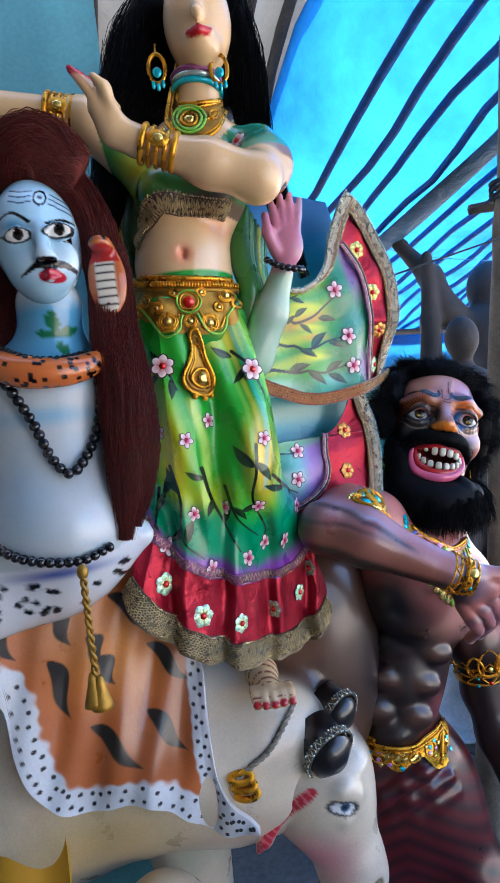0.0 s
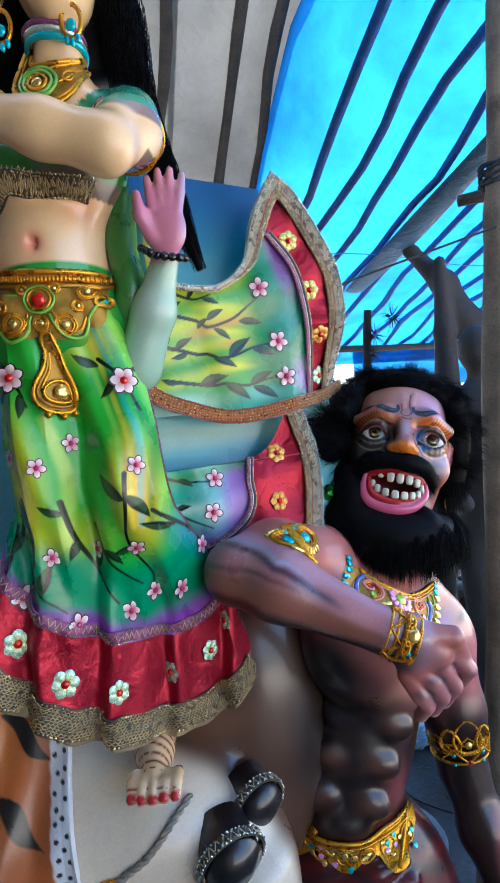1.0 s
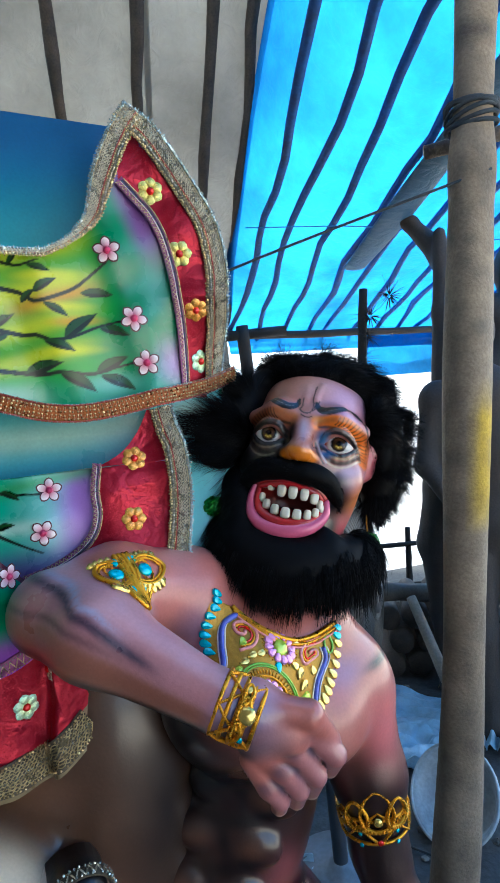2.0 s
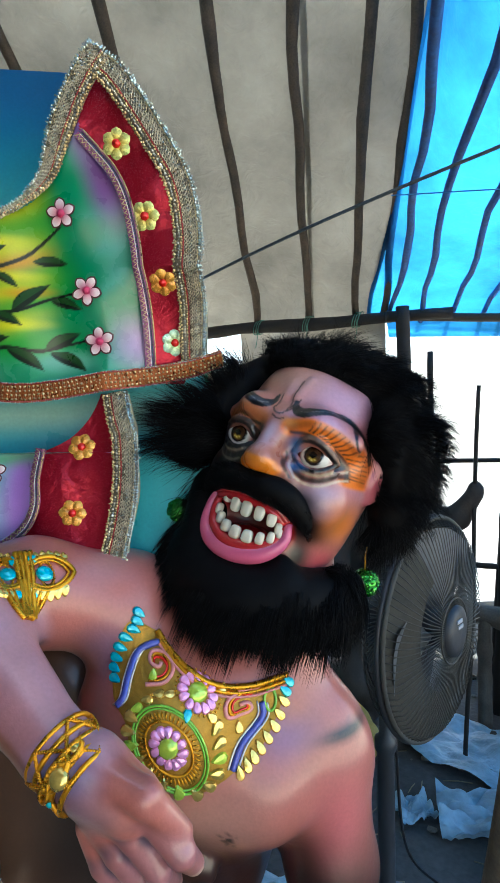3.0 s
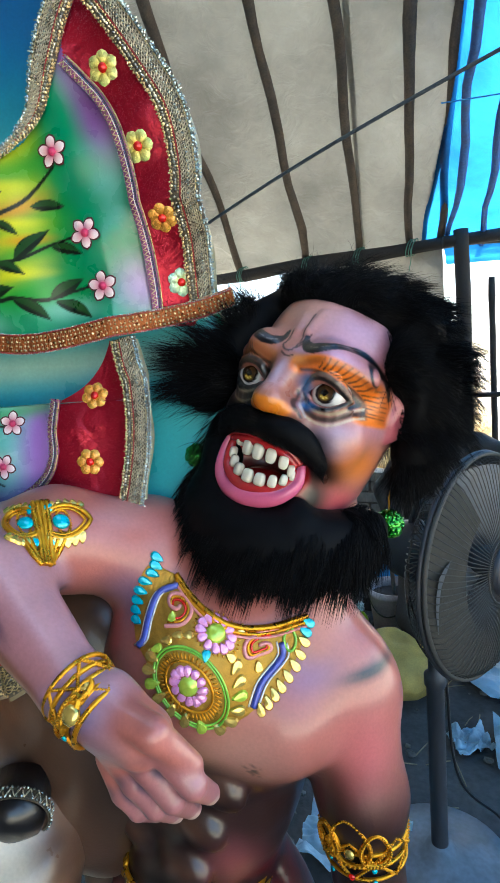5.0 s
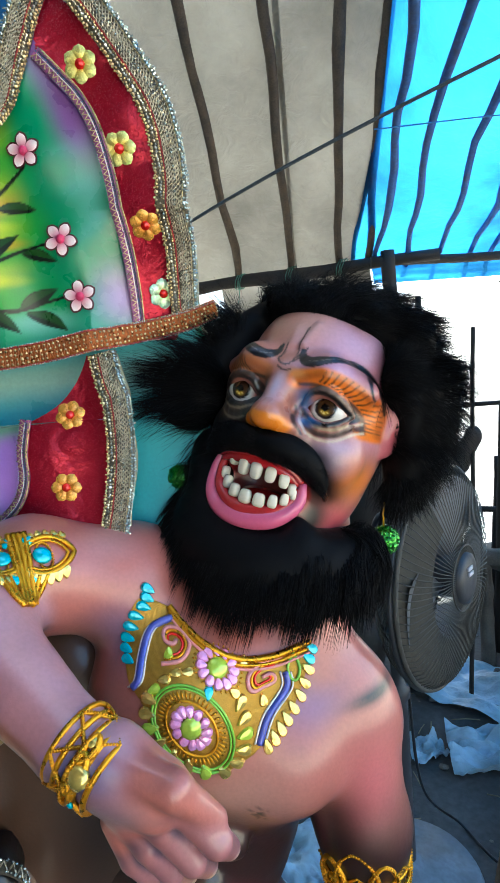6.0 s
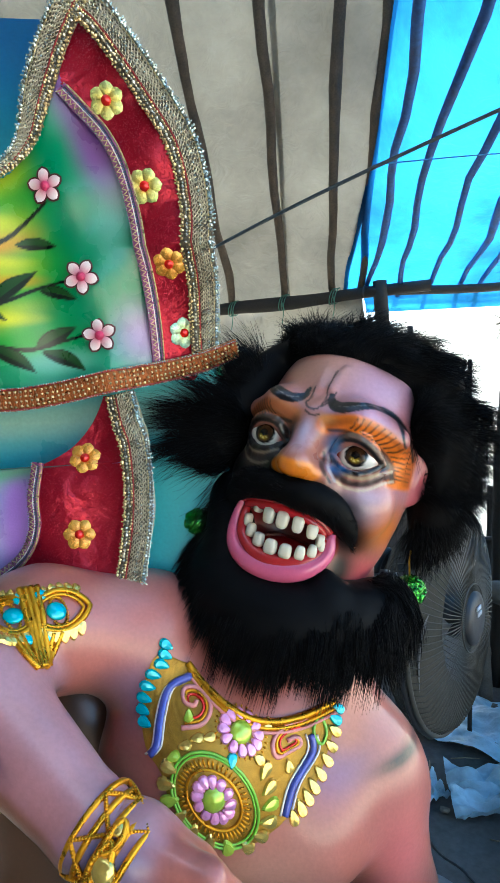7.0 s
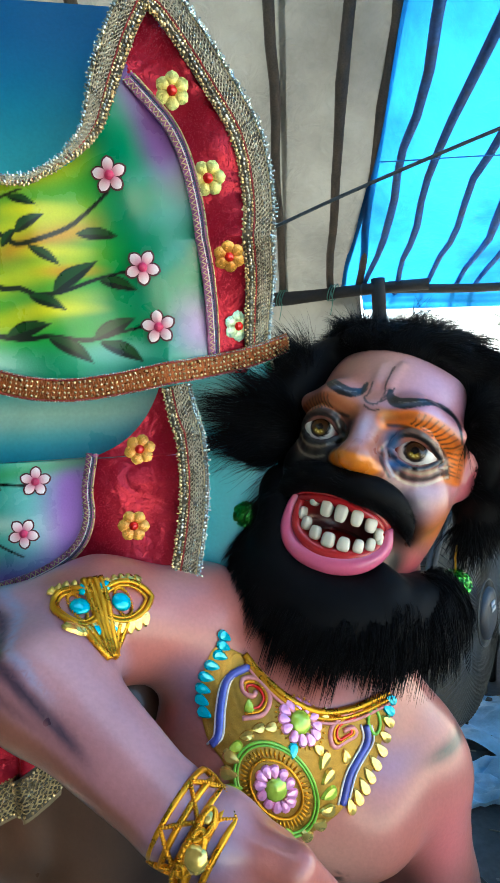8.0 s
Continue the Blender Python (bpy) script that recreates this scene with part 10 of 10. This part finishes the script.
for i in range(9):
    x = 0.35 + 0.19 * i
    stick((x, 4.35 + 0.05 * math.sin(i * 3), -0.01), (x + 0.06 * math.sin(i * 2.3), 4.35, 0.78 + 0.14 * math.sin(i * 1.9)), 0.022, 320 + i, "rough wooden fence stake at the back", WOOD_DARK, "fence_stake", "fence stakes")
for i, z in enumerate((0.30, 0.58)):
    stick((0.2, 4.31, z), (2.1, 4.36, z + 0.03), 0.018, 340 + i, "rough wooden fence rail at the back", WOOD_DARK, "rail", "fence rails")


# spiky dried palm tips on the branch
def spiky_tuft(c, n, r, seed):
    rr = np.random.RandomState(seed)
    d = rr.normal(0, 1, (n, 3))
    d /= np.linalg.norm(d, axis=1)[:, None]
    v, f = fur(np.tile(np.asarray(c, float), (n, 1)) + d * 0.012, d, np.full(n, r), 0.0022, (0, 0, -0.3), seed, 0.05, 4)
    return tagged(Geo().add(v, f).put("dry_tuft", WOOD_DARK), "spiky dried straw tuft tied to a branch", "straw", "straw tufts")


for i, (c, r) in enumerate((((0.90, 3.55, 2.12), 0.09), ((0.79, 3.58, 2.03), 0.10), ((0.70, 3.6, 1.80), 0.12), ((0.76, 3.6, 1.93), 0.09))):
    spiky_tuft(c, 70, r, 400 + i)


# low brick wall
BRICK = material("old_brick", tuple(col("8a7f70")), rough=0.85, vary=0.3, scale=9, fine=90, bump=0.6, dist=0.006)
info = BRICK.node_tree.nodes.new("ShaderNodeObjectInfo")
mr = BRICK.node_tree.nodes.new("ShaderNodeMapRange")
mr.inputs["To Min"].default_value, mr.inputs["To Max"].default_value = 0.85, 1.15
BRICK.node_tree.links.new(info.outputs["Random"], mr.inputs["Value"])
hsv = [k for k in BRICK.node_tree.nodes if k.type == "HUE_SAT"][0]
BRICK.node_tree.links.new(mr.outputs[0], hsv.inputs["Saturation"])


def brick_wall():
    wall = thing("wall_low", "low dry-laid wall of old grey bricks at the back", "wall", at=(-1.2, 4.35, 0), kind="structure")
    core = part("mortar", Geo().add(*board((-1.45, 4.40, 0.36), (2.4, 0.14, 0.72))), material("mud_mortar", tuple(col("5a5348")), rough=0.9, vary=0.3, scale=8), wall)
    v, f = board((0, 0, 0), (0.225, 0.10, 0.066), None, 0.10)
    me = bpy.data.meshes.new("brick")
    me.from_pydata(v.tolist(), [], f)
    me.materials.append(BRICK)
    r = random.Random(8)
    for row in range(10):
        for i in range(11):
            x = -2.62 + 0.238 * i + 0.12 * (row % 2)
            if x > -0.25:
                continue
            ob = new("brick", me)
            ob.parent = wall
            ob.matrix_parent_inverse = wall.matrix_basis.inverted()
            ob.matrix_basis = pose(x + r.uniform(-0.006, 0.006), 4.30 + r.uniform(-0.012, 0.012), 0.036 + 0.074 * row, r.uniform(-2, 2), r.uniform(-1.5, 1.5), r.uniform(-2.5, 2.5))


brick_wall()


# ---- loose things on the floor ----
def bucket():
    ob = thing("bucket", "pale dirty plastic bucket with dark contents on floor", "bucket", at=(-0.17, 3.48, 0))
    at = (-0.17, 3.48, 0)
    shell = material("bucket_plastic", tuple(col("b3a7a6")), rough=0.5, vary=0.25, scale=14, fine=120, bump=0.2)
    part("body", Geo().add(*lathe([(0.0, 0.002), (0.105, 0.002), (0.108, 0.01), (0.132, 0.245), (0.14, 0.25), (0.14, 0.285), (0.132, 0.286), (0.128, 0.25), (0.102, 0.02), (0.0, 0.015)], 32, at)), shell, ob)
    part("contents", Geo().add(*lathe([(0.127, 0.235), (0.08, 0.245), (0.0, 0.24)], 24, at)), material("dark_mud", tuple(col("2e2622")), rough=0.9, vary=0.3, scale=30), ob)
    part("handle", Geo().add(*tube(spl([(-0.31, 3.48, 0.265), (-0.26, 3.39, 0.20), (-0.17, 3.335, 0.17), (-0.08, 3.39, 0.20), (-0.03, 3.48, 0.265)], 24), 0.004, 7)), FAN_WIRE, ob)
    s = thing("stirring_stick", "short stick standing in the bucket", "stick", at=(-0.17, 3.48, 0.2))
    part("shaft", Geo().add(*tube([(-0.15, 3.46, 0.1), (-0.19, 3.50, 0.42)], 0.012, 8)), WOOD, s)
    t = thing("blue_pan", "bright blue plastic pan leaning behind the bucket", "pan", at=(-0.30, 3.60, 0.3))
    R = axes((0.2, -0.9, 0.45))
    part("bowl", Geo().add(*lathe([(0.0, -0.06), (0.08, -0.055), (0.13, -0.01), (0.135, 0.0), (0.128, 0.0), (0.08, -0.045), (0.0, -0.05)], 28, (-0.26, 3.66, 0.30), R)), material("blue_plastic", tuple(col("2a8fd0")), rough=0.4, vary=0.1), t)
    part("rim", Geo().add(*tube(np.array([np.array((-0.26, 3.66, 0.30)) + R @ np.array((0.134 * math.cos(a), 0.134 * math.sin(a), 0)) for a in np.linspace(0, 2 * np.pi, 32, endpoint=False)]), 0.005, 7, True)), material("blue_rim", tuple(col("3a9fdc")), rough=0.4, vary=0.1), t)
    crate = thing("crate", "low dark wooden crate behind the bucket", "crate", at=(-0.27, 3.74, 0))
    for z in (0.05, 0.15):
        part("slat", Geo().add(*board((-0.27, 3.70, z), (0.34, 0.018, 0.08))), WOOD_DARK, crate)
        part("slat", Geo().add(*board((-0.27, 3.90, z), (0.34, 0.018, 0.08))), WOOD_DARK, crate)
    for x in (-0.435, -0.105):
        part("end_panel", Geo().add(*board((x, 3.80, 0.10), (0.018, 0.18, 0.19))), WOOD_DARK, crate)


bucket()


def bottle(x, y, h, r, body, cap, label):
    ob = thing("bottle", label, "bottle", at=(x, y, 0), group="paint bottles")
    part("body", Geo().add(*lathe([(0.0, 0.001), (r * 0.95, 0.001), (r, 0.008), (r, h * 0.62), (r * 0.85, h * 0.70), (r * 0.42, h * 0.80), (r * 0.40, h * 0.86), (0.0, h * 0.86)], 22, (x, y, 0))), body, ob)
    part("cap", Geo().add(*lathe([(0.0, h), (r * 0.46, h), (r * 0.5, h * 0.99), (r * 0.5, h * 0.845), (0.0, h * 0.845)], 18, (x, y, 0))), cap, ob)
    part("label_band", Geo().add(*lathe([(r * 1.012, h * 0.2), (r * 1.012, h * 0.52)], 22, (x, y, 0))), cap, ob)


LIME_P, PALE_P, DARK_P = (material(n, tuple(col(c)), rough=0.35, vary=0.1, coat=0.2) for n, c in (("lime_bottle", "a9bf1e"), ("pale_cap", "a9c4c4"), ("dark_jar", "4a4038")))
bottle(-0.29, 3.30, 0.24, 0.042, LIME_P, PALE_P, "lime yellow paint bottle with pale cap on floor")
bottle(-0.42, 3.40, 0.17, 0.035, DARK_P, PALE_P, "small dark jar with white cap on floor")
bottle(-0.36, 3.44, 0.15, 0.035, DARK_P, DARK_P, "small brown jar standing on floor")
bottle(-0.48, 3.50, 0.19, 0.035, DARK_P, DARK_P, "small dark bottle standing on floor")


def sack(name, label, at, size, mat, seed, category="sack"):
    c = Clay((-size[0] * 1.4, -size[1] * 1.4, -0.02), (size[0] * 1.4, size[1] * 1.4, size[2] * 1.5), 0.012)
    r = random.Random(seed)
    c.egg((0, 0, size[2] * 0.45), (size[0], size[1], size[2] * 0.5), k=0.05)
    for _ in range(9):
        a = r.uniform(0, 6.28)
        c.egg((size[0] * 0.62 * math.cos(a), size[1] * 0.62 * math.sin(a), size[2] * r.uniform(0.2, 0.75)), (size[0] * 0.4, size[1] * 0.4, size[2] * 0.28), k=0.04)
    v, f = c.skin()
    v = v.copy()
    for p in v:
        q = Vector(p) * 14
        p += np.array([noise.noise(q), noise.noise(q + Vector((5, 0, 0))), noise.noise(q + Vector((0, 5, 0)))]) * 0.018
    v[:, 2] = np.maximum(v[:, 2], 0.0)
    return tagged(Geo().add(v + np.asarray(at), f).put(name, mat), label, category)


sack("sack", "crumpled dirty yellow-green cloth sack on floor", (-0.08, 2.98, 0), (0.25, 0.17, 0.26), material("yellow_sack", tuple(col("a8904a")), rough=0.8, vary=0.25, scale=8, fine=150, bump=0.4), 21)


def crumpled(at, size, turn, seed, mat, label, height=0.06):
    """A crumpled plastic sheet lying on the floor."""
    n = 60
    v = np.zeros((n, n, 3))
    for i, s in enumerate(np.linspace(-1, 1, n)):
        for j, t in enumerate(np.linspace(-1, 1, n)):
            q = Vector((s * 1.3 + seed, t * 1.9, seed * 1.3))
            e = 1 + 0.25 * noise.noise(Vector((s + seed, t, 9)))
            v[i, j] = (s * size[0] * e, t * size[1] * e, 0.008 + 0.75 * height * abs(noise.noise(q)) + 0.22 * height * abs(noise.noise(q * 2.3)) + 0.05 * height * noise.noise(q * 6))
    a = radians(turn)
    v = v @ np.array([[math.cos(a), math.sin(a), 0], [-math.sin(a), math.cos(a), 0], [0, 0, 1]])
    ob = Geo().add(*sweep_grid(v + np.asarray(at))).put("plastic_sheet", mat)
    return tagged(ob, label, "plastic sheet", "floor plastic sheets")


PALE_BLUE = sheet_material("pale_blue_plastic", col("a9c6d6"), np.array([0.6, 0.75, 0.85]), 0.15, 6.0, 0.3)
crumpled((0.62, 3.25, 0), (0.30, 0.20), -20, 2, PALE_BLUE, "crumpled pale blue plastic sheet on floor", 0.10)
crumpled((0.66, 2.86, 0), (0.22, 0.13), 15, 5, PALE_BLUE, "crumpled pale blue plastic sheet on floor", 0.14)
crumpled((0.36, 2.78, 0), (0.07, 0.06), 40, 9, PALE_BLUE, "small torn scrap of pale plastic on floor", 0.10)
crumpled((0.15, 2.15, 0), (0.16, 0.12), 10, 12, PALE_BLUE, "crumpled pale blue plastic sheet on floor", 0.12)
crumpled((1.15, 3.0, 0), (0.14, 0.10), 70, 15, PALE_BLUE, "crumpled pale plastic bag beside stick", 0.16)
crumpled((1.3, 3.95, 0.0), (0.35, 0.16), 10, 18, SHEET_WHITE, "white plastic sheet heap behind the log", 0.35)


def basin():
    ob = thing("basin", "dirty white plastic basin lying tilted on floor", "basin", at=(0.80, 2.42, 0.1))
    R = axes((-0.55, -0.55, 0.62))
    m = material("white_plastic", tuple(col("b9bdbd")), rough=0.45, vary=0.25, scale=10, fine=90, bump=0.2)
    part("bowl", Geo().add(*lathe([(0.0, -0.13), (0.10, -0.125), (0.15, -0.02), (0.165, 0.0), (0.16, 0.006), (0.143, -0.015), (0.095, -0.112), (0.0, -0.115)], 36, (0.80, 2.42, 0.145), R)), m, ob)
    part("rim", Geo().add(*tube(np.array([np.array((0.80, 2.42, 0.145)) + R @ np.array((0.163 * math.cos(a), 0.163 * math.sin(a), 0.002)) for a in np.linspace(0, 2 * np.pi, 40, endpoint=False)]), 0.006, 7, True)), m, ob)


basin()


# stacked logs and rubble
LOG = material("bark_log", tuple(col("4a3f36")), rough=0.9, vary=0.35, scale=14, fine=120, bump=0.6, dist=0.006)
for i in range(14):
    row, k = divmod(i, 5)
    x, z = 0.72 + 0.15 * k + 0.06 * (row % 2), 0.07 + 0.135 * row
    ob = pole_geo((x, 3.62, z), (x + 0.02, 4.2, z), 0.066, 0.06, 0.01, 500 + i, 12, 10, 2).put("log", LOG)
    tagged(ob, "short bark-covered log in a low stack", "log", "stacked logs")


def rubble():
    g = Geo()
    r = np.random.RandomState(17)
    for _ in range(420):
        x, y = r.uniform(-1.6, 2.6), r.uniform(1.9, 4.3)
        s = r.uniform(0.006, 0.028) * (1.3 if y > 3.4 else 0.8)
        v, f = ball((0, 0, 0), (s, s * r.uniform(0.6, 1), s * r.uniform(0.35, 0.7)), 7, 5)
        v = v * (1 + 0.25 * r.normal(0, 1, (len(v), 1)) * 0.4)
        g.add(v + (x, y, s * 0.25), f)
    return tagged(g.put("rubble", material("rubble", tuple(col("6a655d")), rough=0.9, vary=0.3, scale=30, spread=0.4), smooth=False), "scattered clods and stone chips on the earth floor", "rubble", kind="stuff")


rubble()


def litter():
    g = Geo()
    r = np.random.RandomState(27)
    for _ in range(160):
        x, y, a, ln = r.uniform(-1.2, 2.2), r.uniform(2.0, 4.2), r.uniform(0, 3.14), r.uniform(0.03, 0.14)
        d = np.array([math.cos(a), math.sin(a), 0]) * ln / 2
        g.add(*tube([np.array([x, y, 0.006]) - d, np.array([x, y, 0.010]), np.array([x, y, 0.006]) + d], 0.0022, 5))
    return tagged(g.put("straw_litter", material("straw", tuple(col("8a7d62")), rough=0.9, vary=0.2, scale=50, spread=0.4)), "scattered straw and splinters on the floor", "straw", kind="stuff")


litter()


# wires and ties under the roof
def wire(pts, r, label, mat=ROPE):
    ob = Geo().add(*tube(spl(pts, 40), r, 6)).put("wire", mat)
    return tagged(ob, label, "wire", "roof wires")


def on_roof(e, d, s, t, drop=0.06):
    return EAVE + e * s + d * t - np.array([0, 0, drop])


wire([(-1.0, 1.90, 1.55), (-0.40, 1.824, 1.686), (0.30, 1.74, 1.852), (0.93, 1.77, 2.0)], 0.0032, "thin dark wire strung from the pole behind the statues", ROPE)
wire([on_roof(BLUE_E, BLUE_D, -0.3, 1.6, 0.02), on_roof(BLUE_E, BLUE_D, 0.4, 1.75, 0.06), on_roof(BLUE_E, BLUE_D, 1.2, 1.6, 0.02), on_roof(BLUE_E, BLUE_D, 2.2, 1.75, 0.06)], 0.0028, "slack blue cord under the blue roof", material("blue_cord_rope", tuple(col("2a6fb0")), rough=0.7, vary=0.2))
TIE = material("green_tie", tuple(col("3f6a5a")), rough=0.7, vary=0.2)
for i, s in enumerate((0.46, 0.84, 1.24, 1.80)):
    c = EAVE + WHITE_E * (s - 0.03) + np.array([0, -0.02, -0.05])
    A = np.linspace(0, 2 * np.pi, 16, endpoint=False)
    ob = thing("rope_tie", "thin green rope tie round rafter and beam", "rope tie", at=tuple(c), group="rope ties")
    for k in range(3):
        part("loop", Geo().add(*tube(np.array([c + (0.02 * (k - 1) + 0.02 * math.sin(a), 0.055 * math.cos(a), 0.055 * math.sin(a)) for a in A]), 0.004, 6, True)), TIE, ob)
    part("loose_end", Geo().add(*tube(spl([c + (0, -0.05, 0), c + (0.01, -0.06, -0.08), c + (-0.01, -0.055, -0.17)], 12), 0.003, 5)), TIE, ob)


def roof_fold():
    """A slack roll of the blue sheet hanging between two rafters."""
    pts = [on_roof(BLUE_E, BLUE_D, 0.50, 1.2, 0.03), on_roof(BLUE_E, BLUE_D, 0.48, 2.2, 0.08), on_roof(BLUE_E, BLUE_D, 0.46, 3.4, 0.09), on_roof(BLUE_E, BLUE_D, 0.42, 5.0, 0.05)]
    p = spl(pts, 50)
    v, f = tube(p, 0.07 + 0.015 * np.sin(np.linspace(0, 9, 50)), 18, flat=0.3)
    return tagged(Geo().add(v, f).put("tarp_fold", sheet_material("folded_tarpaulin", col("6f9ab8"), np.array([0.04, 0.11, 0.19]), 0.6, 1.3)), "slack hanging fold of the blue tarpaulin", "tarpaulin")


roof_fold()


def dry_straw():
    """A bank of bleached dry grass behind the low wall."""
    r = np.random.RandomState(5)
    n = 2600
    root = np.stack([r.uniform(-2.6, -0.35, n), r.uniform(6.6, 7.5, n), r.uniform(0.0, 0.7, n)], 1)
    d = np.stack([r.normal(0, 0.35, n), r.normal(0, 0.3, n), np.ones(n)], 1)
    v, f = fur(root, d, r.uniform(0.5, 0.95, n), 0.009, (0.0, 0.0, -0.5), 55, 0.3, 4)
    m = material("dry_straw", tuple(col("d9c294")), rough=0.8, vary=0.3, scale=5, fine=60, bump=0.0, spread=0.3)
    return tagged(Geo().add(v, f).put("dry_straw", m), "bank of pale dry straw behind the low wall", "straw", kind="stuff")


dry_straw()
sheet("hanging_sheet", "dusty off-white plastic sheet hanging under the eave beam", "sheet", (-1.5, 4.93, 2.27), (1.25, 0.0, -0.02), (0.0, 0.05, -0.62), TARP_WHITE, 0.04, 40, 77)


def rough_figure(x, y):
    """A half-made dark clay figure that stands behind the pole."""
    c = Clay((x - 0.4, y - 0.3, -0.01), (x + 0.4, y + 0.3, 1.95), 0.014)
    c.chain([(x, y, 1.0), (x + 0.02, y, 1.3), (x + 0.01, y, 1.5)], [0.13, 0.15, 0.16], k=0.06)
    c.egg((x, y, 0.98), (0.17, 0.14, 0.14), k=0.06)
    for s in (-1, 1):
        c.egg((x + s * 0.17, y, 1.53), (0.08, 0.08, 0.08), k=0.05)
        c.chain([(x + s * 0.19, y, 1.5), (x + s * 0.25, y - 0.03, 1.25), (x + s * 0.17, y - 0.14, 1.08)], [0.06, 0.05, 0.04], k=0.04)
        c.chain([(x + s * 0.09, y, 0.92), (x + s * 0.11, y - 0.03, 0.5), (x + s * 0.10, y, 0.05)], [0.11, 0.08, 0.06], k=0.04)
    c.cap((x, y, 1.58), (x, y - 0.01, 1.70), 0.055, 0.05, k=0.03)
    c.egg((x, y - 0.02, 1.80), (0.085, 0.10, 0.115), k=0.02)
    v, f = c.skin()
    return tagged(Geo().add(v, f).put("clay_figure", CLAY_DARK), "half-made dark clay figure standing behind the pole", "statue")


rough_figure(1.16, 2.98)
